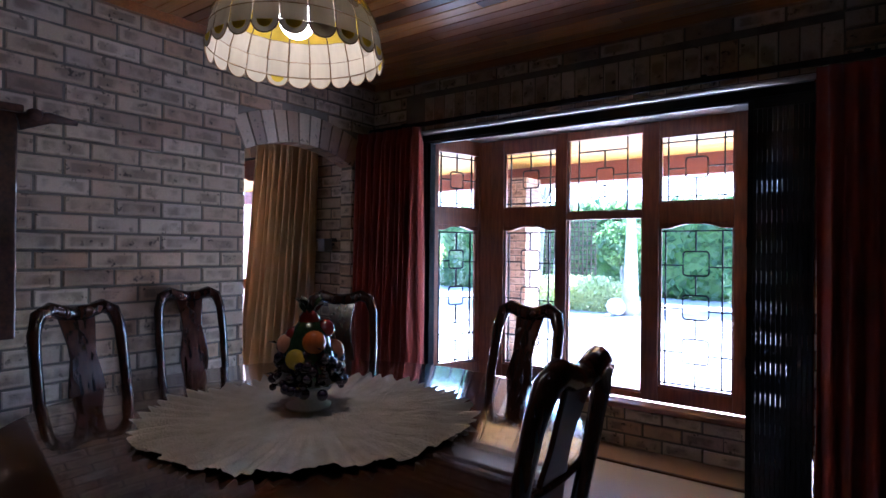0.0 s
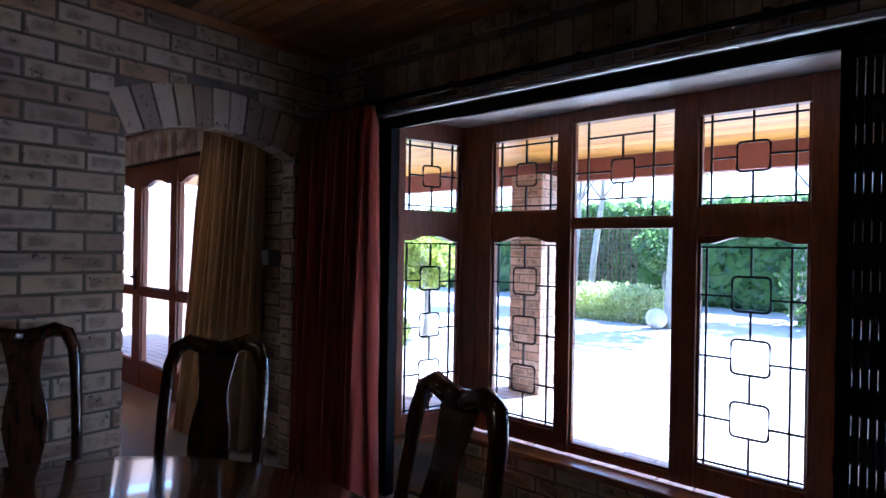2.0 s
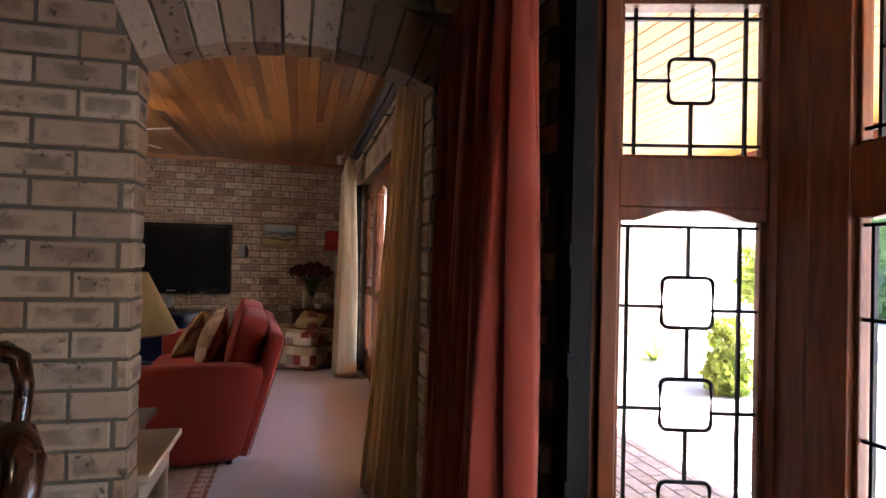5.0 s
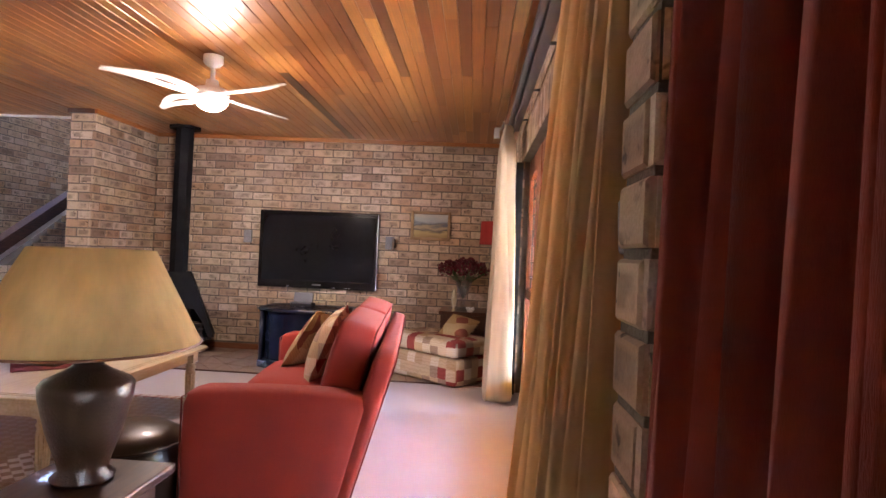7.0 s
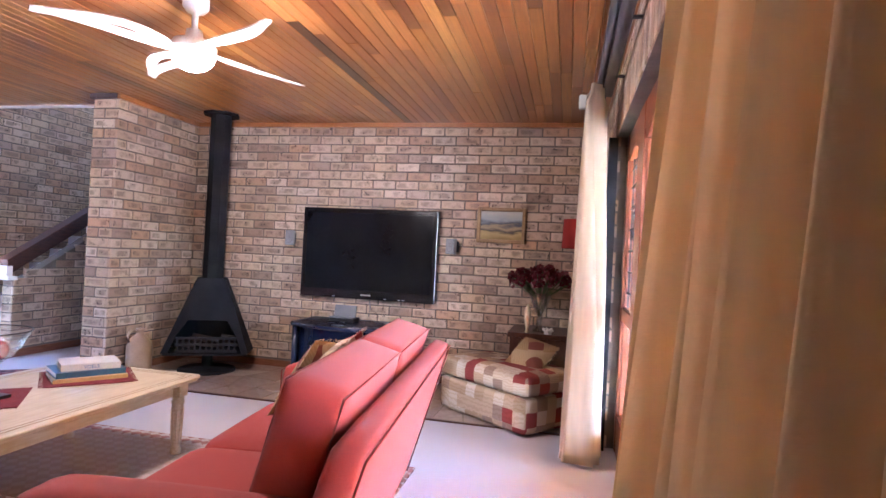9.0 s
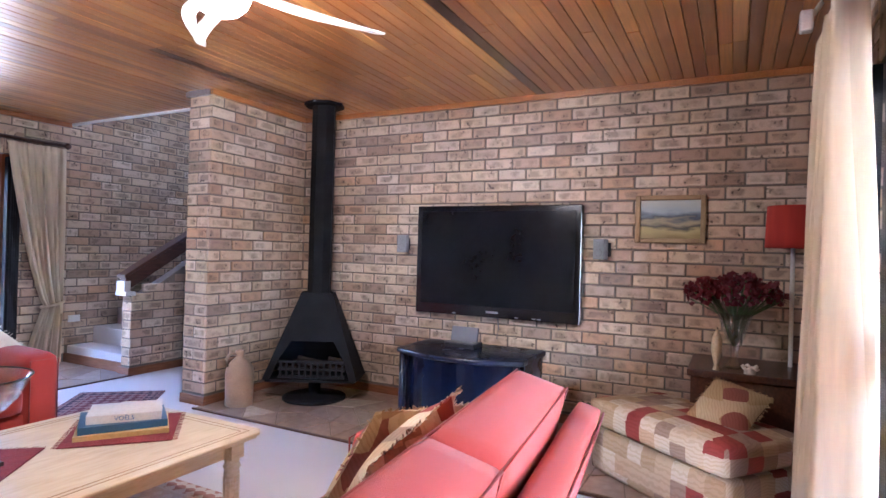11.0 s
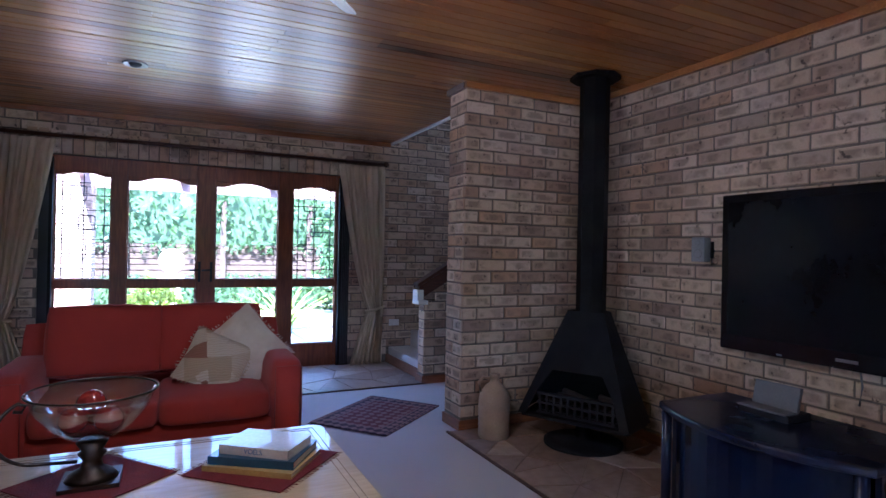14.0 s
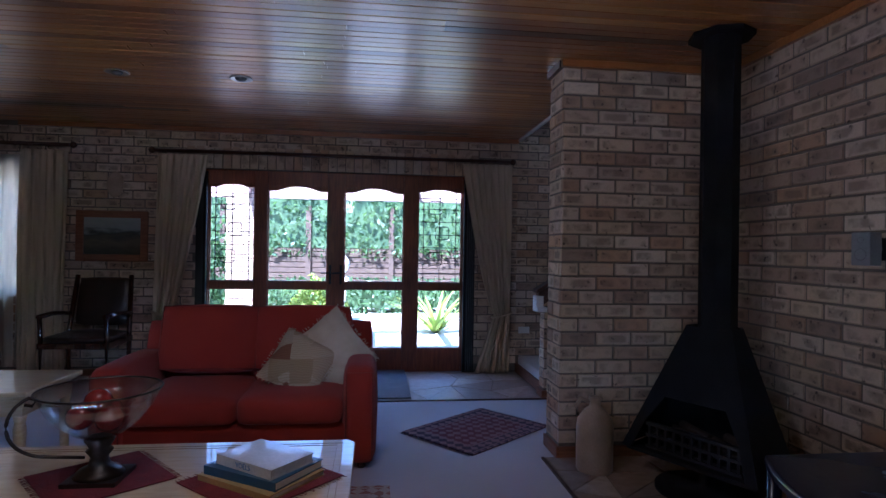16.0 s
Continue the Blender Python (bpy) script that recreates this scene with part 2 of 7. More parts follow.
M_DARKWOOD = wood("dark_dining_wood", (0.035, 0.012, 0.007), (0.09, 0.03, 0.016), 0.22, coat=0.6)
M_TABLETOP = wood("polished_tabletop", (0.05, 0.017, 0.009), (0.11, 0.038, 0.018), 0.16, (1.2, 14, 12), 0.8)
M_RAILWOOD = wood("stair_rail_wood", (0.05, 0.018, 0.01), (0.11, 0.04, 0.02), 0.35, (1.5, 12, 12))
M_SKIRT = wood("skirting_wood", (0.2, 0.075, 0.03), (0.3, 0.12, 0.05), 0.45, (1.5, 1.5, 14))
M_CARPET = cloth("pale_carpet", (0.56, 0.535, 0.55), (0.63, 0.60, 0.62), 240, 0.15, 1.2, depth=0.6)
M_STONE = plank_material("stone_paving", [(0.0, (0.30, 0.21, 0.15)), (0.35, (0.38, 0.28, 0.21)), (0.7, (0.33, 0.25, 0.20)), (0.92, (0.45, 0.36, 0.28)), (1.0, (0.55, 0.47, 0.38))], 0.42, 0.1, (6, 6, 6))
M_TILE = surface("clay_tile", (0.36, 0.2, 0.1), (0.43, 0.26, 0.14), 0.4, 5, 90, 0.1)
M_GROUT = surface("grout", (0.27, 0.21, 0.165), (0.33, 0.26, 0.21), 0.95, 6, 150, 0.4)
M_WHITE = surface("white_paint", (0.78, 0.77, 0.74), (0.84, 0.83, 0.8), 0.45, 4, 120, 0.05)
M_CREAM = wood("limewashed_wood", (0.62, 0.5, 0.32), (0.74, 0.64, 0.46), 0.3, (2, 14, 14), 0.6)
M_INLAY = surface("inlay_brown", (0.26, 0.17, 0.09), (0.33, 0.22, 0.12), 0.4)
M_RED = cloth("red_upholstery", (0.34, 0.026, 0.013), (0.4, 0.037, 0.018), 380, 0.12, 2.0)
M_SEAM = cloth("seam_piping", (0.22, 0.02, 0.012), (0.27, 0.03, 0.018), 300, 0.1)
M_REDCURT = cloth("rust_red_curtain", (0.29, 0.036, 0.017), (0.37, 0.052, 0.025), 300, 0.15, 2, (8, 8, 0.5))
M_CREAMCURT = sheer("cream_curtain", (0.72, 0.6, 0.42), 0.28)
M_GOLDCURT = sheer("gold_curtain", (0.72, 0.5, 0.28), 0.4)
M_NET = sheer("net_curtain", (0.86, 0.78, 0.64), 0.75)
M_BLACK = surface("black_enamel", (0.012, 0.012, 0.014), (0.022, 0.022, 0.025), 0.42, 5, 90, 0.05)
M_STOVE = surface("stove_black", (0.01, 0.01, 0.012), (0.02, 0.019, 0.02), 0.6, 4, 120, 0.2, gloss=0.1)
M_GLOSS = surface("gloss_black", (0.008, 0.008, 0.01), (0.012, 0.012, 0.015), 0.12, 3, 40, 0.0)
M_NAVY = surface("blue_black_cabinet", (0.007, 0.011, 0.032), (0.011, 0.017, 0.045), 0.26, 3, 60, 0.02, coat=0.1)
M_SMOKED = surface("smoked_glass", (0.006, 0.006, 0.008), (0.01, 0.01, 0.012), 0.16, 3, 30, 0.0, gloss=0.22)
# black door glass whose blue reflections are put into the base colour
M_BLUEGLASS = surface("blue_reflection_glass", (0.004, 0.008, 0.024), (0.007, 0.012, 0.034), 0.12, 3, 30, 0.0, gloss=0.24)
M_SILVER = surface("brushed_metal", (0.45, 0.45, 0.46), (0.56, 0.56, 0.57), 0.32, 4, 200, 0.05, metal=0.9)
M_GREY = surface("grey_plastic", (0.12, 0.125, 0.14), (0.16, 0.165, 0.18), 0.45, 6, 160, 0.1)
M_LEAD = surface("leading", (0.02, 0.02, 0.022), (0.035, 0.035, 0.04), 0.5, 10, 100, 0.1, metal=0.6)
M_PANE = pane_material("window_pane")
M_SANDSTONE = surface("stoneware", (0.38, 0.27, 0.18), (0.47, 0.35, 0.24), 0.38, 6, 90, 0.1)
M_GOLD = surface("gilt_frame", (0.24, 0.15, 0.07), (0.38, 0.26, 0.13), 0.4, 8, 120, 0.2, metal=0.4)
M_SHADE_Y = sheer("parchment_shade", (0.72, 0.52, 0.22), 0.35)
M_SHADE_R = sheer("red_shade", (0.5, 0.045, 0.03), 0.3)
M_CAPIZ = sheer("capiz_shell", (0.6, 0.54, 0.44), 0.38)
M_AMBER = sheer("amber_shell", (0.82, 0.62, 0.05), 0.65)
M_BULB = lit("lit_bulb", (1.0, 0.86, 0.6), 1.6)
M_FANBULB = lit("lit_fan_globe", (1.0, 0.93, 0.8), 1.2)
M_PATCH = patchwork("patchwork_cloth", [(0.4, 0.28, 0.16), (0.24, 0.035, 0.025), (0.54, 0.43, 0.3), (0.29, 0.2, 0.14), (0.47, 0.34, 0.21), (0.56, 0.47, 0.35)], 0.1)
M_CUSHION = patchwork("patch_cushion_cloth", [(0.5, 0.4, 0.27), (0.42, 0.32, 0.2), (0.56, 0.47, 0.34), (0.26, 0.12, 0.07), (0.5, 0.41, 0.3)], 0.13)
M_CUSHION3 = patchwork("gold_cushion_cloth", [(0.36, 0.25, 0.12), (0.45, 0.34, 0.2), (0.3, 0.18, 0.08), (0.2, 0.06, 0.04)], 0.12)
M_CUSHION2 = cloth("cream_cushion_cloth", (0.6, 0.5, 0.38), (0.68, 0.6, 0.48), 300, 0.2, 12)
M_LACE = cloth("white_lace", (0.6, 0.54, 0.47), (0.74, 0.68, 0.61), 220, 0.1, 14, depth=0.8)
M_LEATHER = surface("dark_leather", (0.03, 0.016, 0.01), (0.055, 0.028, 0.016), 0.3, 6, 140, 0.2, coat=0.3)
M_MAT = cloth("woven_red_mat", (0.15, 0.014, 0.02), (0.21, 0.024, 0.028), 160, 0.0, 20, depth=0.8)
M_PATIO = plank_material("clay_pavers", [(0.0, (0.42, 0.38, 0.35)), (0.4, (0.52, 0.47, 0.43)), (0.7, (0.47, 0.42, 0.4)), (1.0, (0.57, 0.52, 0.48))], 0.8, 0.0, (8, 8, 8))
M_GROUND = surface("pale_ground", (0.32, 0.31, 0.28), (0.4, 0.38, 0.35), 0.9, 0.7, 30, 0.3)
M_LEAF = leaf("hedge_leaf", (0.06, 0.115, 0.055), (0.12, 0.19, 0.095))
M_IVY = leaf("ivy_leaf", (0.045, 0.09, 0.045), (0.09, 0.145, 0.075))
M_LEAF2 = leaf("bright_leaf", (0.2, 0.25, 0.06), (0.31, 0.35, 0.1))
# pale greens hold the overexposed glare on the low hedge
M_PALELEAF = leaf("glare_paled_leaf", (0.3, 0.34, 0.2), (0.44, 0.46, 0.32))
M_BARK = surface("pale_bark", (0.3, 0.27, 0.23), (0.42, 0.39, 0.34), 0.9, 8, 60, 0.5)
M_PINKWALL = brick_material("garden_brick", [(0.0, (0.42, 0.28, 0.2)), (0.4, (0.5, 0.35, 0.26)), (0.7, (0.38, 0.24, 0.17)), (1.0, (0.55, 0.42, 0.33))])
M_FENCE = wood("fence_timber", (0.045, 0.026, 0.017), (0.085, 0.052, 0.034), 0.8, (1.2, 10, 10), 0)
M_FASCIA = surface("fascia_paint", (0.2, 0.06, 0.04), (0.25, 0.08, 0.055), 0.5, 3, 60, 0.1)
M_PERGOLA = surface("faded_beam_paint", (0.36, 0.24, 0.22), (0.45, 0.32, 0.3), 0.7, 3, 60, 0.1)
M_VERANDA = plank_material("veranda_boards", [(0.0, (0.58, 0.28, 0.035)), (0.5, (0.66, 0.36, 0.055)), (1.0, (0.5, 0.22, 0.027))], 0.35, 0.2)
M_CONCRETE = surface("cast_stone", (0.45, 0.43, 0.38), (0.56, 0.53, 0.48), 0.85, 5, 60, 0.3)
M_PLASTICW = surface("white_plastic", (0.7, 0.69, 0.66), (0.76, 0.75, 0.72), 0.4, 4, 100, 0.02)
M_RUG = rug_material("red_rug", (0.12, 0.012, 0.018), (0.04, 0.012, 0.026), (0.26, 0.13, 0.12), 0.43, 0.325)
M_RUG2 = rug_material("pale_rug", (0.5, 0.4, 0.33), (0.36, 0.17, 0.13), (0.56, 0.47, 0.4), 1.34, 1.38)


# ---- shapes ----
def put(name, bm, mat, parent=None, smooth=False, bevel=0.0):
    me = bpy.data.meshes.new(name)
    bmesh.ops.recalc_face_normals(bm, faces=bm.faces[:])
    bm.to_mesh(me)
    bm.free()
    for item in mat if isinstance(mat, (list, tuple)) else (mat,):
        me.materials.append(item)
    ob = new(name, me)
    if smooth:
        for p in me.polygons:
            p.use_smooth = True
    if bevel:
        mod = ob.modifiers.new("soft_edges", "BEVEL")
        mod.width, mod.segments, mod.limit_method = bevel, 2, "ANGLE"
    ob.parent = parent
    return ob


def put_each(name, bm, mat, parent, smooth=False, bevel=0.0):
    """Every loose piece of the mesh as a part of its own."""
    left = set(bm.verts)
    while left:
        todo, found = [left.pop()], set()
        while todo:
            v = todo.pop()
            found.add(v)
            for e in v.link_edges:
                o = e.other_vert(v)
                if o in left:
                    left.discard(o)
                    todo.append(o)
        one, at = bmesh.new(), {}
        for v in found:
            at[v] = one.verts.new(v.co)
        for f in {f for v in found for f in v.link_faces}:
            g = one.faces.new([at[v] for v in f.verts])
            g.smooth, g.material_index = f.smooth, f.material_index
        put(name, one, mat, parent, smooth, bevel)
    bm.free()


def thing(name, m, label, category, group="", kind=""):
    ob = new(name)
    ob.empty_display_size = 0.1
    ob.matrix_world = m
    return tagged(ob, label, category, group, kind)


def a_box(bm, lo, hi, index=0, m=None):
    got = bmesh.ops.create_cube(bm, size=1)["verts"]
    for v in got:
        v.co = Vector([lo[k] + (v.co[k] + 0.5) * (hi[k] - lo[k]) for k in range(3)])
        if m:
            v.co = m @ v.co
    for f in {f for v in got for f in v.link_faces}:
        f.material_index = index
    return got


def a_lathe(bm, profile, segs=24, at=(0, 0, 0), index=0, m=None, squash=1.0):
    """Profile of (radius, height) turned about z."""
    rings = []
    for r, z in profile:
        ring = []
        for k in range(segs):
            a = 2 * math.pi * k / segs
            co = Vector((at[0] + r * math.cos(a), at[1] + squash * r * math.sin(a), at[2] + z))
            ring.append(bm.verts.new(m @ co if m else co))
        rings.append(ring)
    for low, high in zip(rings, rings[1:]):
        for k in range(segs):
            f = bm.faces.new((low[k], low[(k + 1) % segs], high[(k + 1) % segs], high[k]))
            f.material_index, f.smooth = index, True
    for ring in (rings[0][::-1], rings[-1]):
        if (ring[0].co - ring[segs // 2].co).length > 1e-4:
            bm.faces.new(ring).material_index = index


def a_tube(bm, path, radius, segs=8, index=0, closed=False):
    """A round bar along a path of points; radius may be one number or one for each point."""
    pts = [Vector(p) for p in path]
    rings = []
    count = len(pts)
    for n, p in enumerate(pts):
        ahead = (pts[(n + 1) % count] if closed or n < count - 1 else p) - (pts[n - 1] if closed or n else p)
        ahead.normalize()
        side = ahead.cross(Vector((0, 0, 1)))
        if side.length < 1e-3:
            side = ahead.cross(Vector((0, 1, 0)))
        side.normalize()
        up = side.cross(ahead)
        r = radius[n] if isinstance(radius, (list, tuple)) else radius
        rings.append([bm.verts.new(p + r * (math.cos(2 * math.pi * k / segs) * side + math.sin(2 * math.pi * k / segs) * up)) for k in range(segs)])
    pairs = list(zip(rings, rings[1:])) + ([(rings[-1], rings[0])] if closed else [])
    for low, high in pairs:
        for k in range(segs):
            f = bm.faces.new((low[k], low[(k + 1) % segs], high[(k + 1) % segs], high[k]))
            f.material_index, f.smooth = index, True
    if not closed:
        bm.faces.new(rings[0][::-1]), bm.faces.new(rings[-1])


def a_prism(bm, outline, lo, hi, axis="y", index=0):
    """An outline of (a, b) pushed from lo to hi along an axis: a, b are x, z for y; y, z for x; x, y for z."""
    def at(a, b, c):
        return {"y": (a, c, b), "x": (c, a, b), "z": (a, b, c)}[axis]
    one, two = [bm.verts.new(at(a, b, lo)) for a, b in outline], [bm.verts.new(at(a, b, hi)) for a, b in outline]
    made = [bm.faces.new(one), bm.faces.new(two[::-1])]
    for k in range(len(outline)):
        j = (k + 1) % len(outline)
        made.append(bm.faces.new((one[k], one[j], two[j], two[k])))
    for f in made:
        f.material_index = index


def a_pillow(bm, sx, sy, sz, m, n=12, index=0, power=0.5):
    """A stuffed cushion: a plump square with pinched corners."""
    for side in (1, -1):
        grid = []
        for i in range(n + 1):
            row = []
            for j in range(n + 1):
                u, v = 2 * i / n - 1, 2 * j / n - 1
                fat = ((1 - u * u) * (1 - v * v)) ** power
                pull = 1 - 0.06 * (1 - abs(v)) * abs(u) - 0.06 * (1 - abs(u)) * abs(v)
                wob = 0.03 * math.sin(5 * u + 3 * v) * fat
                row.append(bm.verts.new(m @ Vector((u * sx / 2 * pull, v * sy / 2 * pull, side * (sz / 2) * (fat + wob)))))
            grid.append(row)
        for i in range(n):
            for j in range(n):
                f = bm.faces.new((grid[i][j], grid[i + 1][j], grid[i + 1][j + 1], grid[i][j + 1]))
                f.smooth, f.material_index = True, index


def a_slab(bm, lo, hi, swell=0.02, n=8, index=0, m=None, round_=0.06):
    """An upholstered block: a rounded box whose faces swell a little."""
    c, h = (Vector(lo) + Vector(hi)) / 2, (Vector(hi) - Vector(lo)) / 2
    block_ = bmesh.new()
    bmesh.ops.create_cube(block_, size=2)
    bmesh.ops.subdivide_edges(block_, edges=block_.edges[:], cuts=n, use_grid_fill=True)
    for v in block_.verts:
        p = v.co.copy()
        q = Vector([p[k] * h[k] for k in range(3)])
        inner = Vector([max(-(h[k] - round_), min(h[k] - round_, q[k])) for k in range(3)])
        off = q - inner
        if off.length > 1e-9 and sum(abs(off[k]) > 1e-6 for k in range(3)) > 1:
            q = inner + off.normalized() * min(round_, max(abs(o) for o in off))
        for k in range(3):
            others = [p[j] for j in range(3) if j != k]
            q[k] += swell * p[k] * (1 - others[0] ** 2) * (1 - others[1] ** 2) * (abs(p[k]) > 0.999)
        v.co = c + q
        if m:
            v.co = m @ v.co
    at = {v: bm.verts.new(v.co) for v in block_.verts}
    for f in block_.faces:
        g = bm.faces.new([at[v] for v in f.verts])
        g.smooth, g.material_index = True, index
    block_.free()


def at_pose(x, y, z=0.0, rz=0.0):
    return pose(x, y, z, 0, 0, rz)


# ---- heights and lines of the plan ----
CEIL = 2.49
TV_X, PIER_X, PIER_Y0, PIER_Y1 = -8.79, -7.70, -0.585, -0.33
ARCH_X0, ARCH_X1, ARCH_Y0, ARCH_Y1, ARCH_SPRING, ARCH_CROWN = -3.015, -2.905, 2.742, 3.645, 1.85, 1.95
NORTH, DINING_N, SOUTH = 3.86, 3.88, -2.85
# ---- structure ----
def structure(name, boxes, mat, label, category):
    bm = bmesh.new()
    for lo, hi in boxes:
        a_box(bm, lo, hi)
    return tagged(put(name, bm, mat), label, category, kind="structure")


floor = structure("floor", [((-13.2, -3.07, -0.12), (2.2, 4.36, 0.0))], M_CARPET, "pale beige fitted carpet across living and dining rooms", "floor")
bm = bmesh.new()
a_box(bm, (TV_X, PIER_Y1, 0.0), (-7.60, NORTH, 0.006))
a_box(bm, (-8.05, SOUTH, 0.0), (-3.3, -1.72, 0.006))
hearth = tagged(put("floor_hearth", bm, M_GROUT), "stone paved hearth and garden door strip set in carpet", "floor", kind="structure")
structure("trim", [((-7.605, PIER_Y1, 0), (-7.59, NORTH, 0.012)), ((-8.05, -1.725, 0), (-3.3, -1.71, 0.012))], M_RAILWOOD, "thin dark edging strip between carpet and stone", "edging")

# ceiling boards run along x in one mesh, stairwell left open at the south-west
def boarded(name, x0, x1, y0, y1, z, width, mat, label, skip=None):
    bm = bmesh.new()
    a_box(bm, (x0, y0, z + 0.03), (x1, y1, z + 0.09))
    rng = random.Random(5)
    y = y0
    while y < y1 - 0.01:
        x = x0 - rng.random() * 2
        while x < x1:
            n = x + rng.choice((0.9, 1.4, 1.9, 2.4, 3.1))
            a, b = max(x, x0), min(n, x1)
            if b - a > 0.05 and not (skip and skip(a, b, y)):
                drop = rng.random() * 0.002
                low = [(y + 0.0012, z - drop + 0.003), (y + 0.0045, z - drop), (min(y + width, y1) - 0.0045, z - drop), (min(y + width, y1) - 0.0012, z - drop + 0.003)]
                a_prism(bm, low + [(low[-1][0], z + 0.03), (low[0][0], z + 0.03)], a + 0.0008, b - 0.0008, "x")
            x = n
        y += width
    return tagged(put(name, bm, mat), label, "ceiling", kind="structure")


boarded("ceiling", -8.79, ARCH_X0, PIER_Y0, NORTH, CEIL, 0.075, M_CEIL, "varnished golden brown tongue and groove timber ceiling")
boarded("ceiling_hall", -8.05, -1.6, SOUTH, PIER_Y0, CEIL, 0.075, M_CEIL, "varnished golden brown tongue and groove timber ceiling")
boarded("ceiling_dining", ARCH_X1, 2.0, -1.2, DINING_N, CEIL, 0.075, M_CEIL, "dark varnished timber board ceiling over dining room")
structure("ceiling_backing", [((-9.0, PIER_Y0, CEIL + 0.1), (2.2, 4.1, CEIL + 0.2)), ((-8.05, -3.07, CEIL + 0.1), (2.2, PIER_Y0, CEIL + 0.2)), ((-13.2, -3.07, 5.0), (-8.05, PIER_Y0, 5.1))], M_WHITE, "plain upper ceiling slab above boards", "ceiling")
structure("trim_cornice", [((TV_X, PIER_Y1 + 0.001, CEIL - 0.045), (TV_X + 0.03, NORTH, CEIL)), ((TV_X + 0.03, PIER_Y1, CEIL - 0.045), (PIER_X + 0.02, PIER_Y1 + 0.03, CEIL)), ((PIER_X, PIER_Y0 - 0.02, CEIL - 0.045), (PIER_X + 0.028, PIER_Y1, CEIL)), ((-8.05, SOUTH, CEIL - 0.05), (-3.1, SOUTH + 0.035, CEIL)), ((ARCH_X1, -1.0, CEIL - 0.05), (ARCH_X1 + 0.035, DINING_N, CEIL)), ((ARCH_X1 + 0.035, DINING_N - 0.035, CEIL - 0.05), (2.0, DINING_N, CEIL))], M_CEIL, "stained timber cornice strip under the ceiling", "cornice")
structure("trim_stairwell", [((-8.08, SOUTH, CEIL - 0.02), (-8.05, PIER_Y0, CEIL + 0.12))], M_WHITE, "white painted edge of stairwell opening", "trim")

wall_west = structure("wall_west", [((-9.01, -0.585, 0), (TV_X, 4.1, CEIL + 0.24))], M_MORTAR, "buff face brick wall behind television and stove", "wall")
pier = structure("wall_pier", [((TV_X, PIER_Y0, 0), (PIER_X, PIER_Y1, CEIL))], M_MORTAR, "buff face brick wing wall beside the stove", "wall")

# the south wall has the garden doors and a window with nets
S_OPEN, S_HEAD = [(-7.58, -4.75, 0.0), (-3.3, -1.9, 0.75)], 2.08
parts = [((-13.2, SOUTH - 0.22, 0), (-8.05, SOUTH, 3.5)), ((-13.2, SOUTH - 0.22, 4.7), (-8.05, SOUTH, 5.0)), ((-13.2, SOUTH - 0.22, 3.5), (-12.5, SOUTH, 4.7)), ((-8.5, SOUTH - 0.22, 3.5), (-8.05, SOUTH, 4.7)), ((-8.05, SOUTH - 0.22, 0), (S_OPEN[0][0], SOUTH, CEIL)), ((S_OPEN[0][1], SOUTH - 0.22, 0), (S_OPEN[1][0], SOUTH, CEIL)), ((S_OPEN[1][1], SOUTH - 0.22, 0), (-1.6, SOUTH, CEIL)), ((S_OPEN[1][0], SOUTH - 0.22, 0), (S_OPEN[1][1], SOUTH, 0.75))]
parts += [((a, SOUTH - 0.22, S_HEAD), (b, SOUTH, CEIL)) for a, b, z in S_OPEN]
wall_south = structure("wall_south", parts, M_MORTAR, "buff face brick wall with glazed garden doors", "wall")

# the north wall of the living room has a wide glazed garden door
N_OPEN, N_HEAD = (-7.45, -3.75), 2.08
wall_north = structure("wall_north", [((-9.01, NORTH, 0), (N_OPEN[0], 4.1, CEIL)), ((N_OPEN[1], NORTH, 0), (ARCH_X1, 4.1, CEIL)), ((N_OPEN[0], NORTH, N_HEAD), (N_OPEN[1], 4.1, CEIL))], M_MORTAR, "buff face brick wall with glazed veranda doors", "wall")

# the dining window wall opens into a bay
B_OPEN, B_HEAD = (-2.49, -0.07), 2.10
wall_dining = structure("wall_dining", [((ARCH_X1, DINING_N, 0), (B_OPEN[0], 4.1, CEIL)), ((B_OPEN[1], DINING_N, 0), (2.2, 4.1, CEIL)), ((B_OPEN[0], DINING_N, B_HEAD), (B_OPEN[1], 4.1, CEIL))], M_MORTAR, "buff face brick wall around the dining bay window", "wall")
structure("wall_closing", [((2.0, -1.4, 0), (2.2, DINING_N, CEIL)), ((ARCH_X1, -1.4, 0), (2.0, -1.2, CEIL)), ((-1.6, -3.07, 0), (-1.4, -1.4, CEIL)), ((-13.4, -3.07, 0), (-13.2, PIER_Y0, 5.0)), ((-13.2, PIER_Y0, 0), (-9.01, PIER_Y0 + 0.2, 5.0)), ((-9.01, PIER_Y0 - 0.001, CEIL), (-8.05, PIER_Y0 + 0.2, 5.0)), ((-8.05, -3.07, CEIL + 0.2), (-7.85, PIER_Y0 + 0.2, 5.0))], M_MORTAR, "plain brick walls that close the rooms", "wall")

# arch wall: an outline with a segmental arched opening, pushed through its thickness
ARC_R = ((ARCH_Y1 - ARCH_Y0) ** 2 / 4 + (ARCH_CROWN - ARCH_SPRING) ** 2) / (2 * (ARCH_CROWN - ARCH_SPRING))
ARC_Y, ARC_Z = (ARCH_Y0 + ARCH_Y1) / 2, ARCH_CROWN - ARC_R
ARC_HALF = math.asin((ARCH_Y1 - ARCH_Y0) / 2 / ARC_R)
arc = [(ARC_Y + ARC_R * math.sin(a), ARC_Z + ARC_R * math.cos(a)) for a in np.linspace(-ARC_HALF, ARC_HALF, 17)]
bm = bmesh.new()
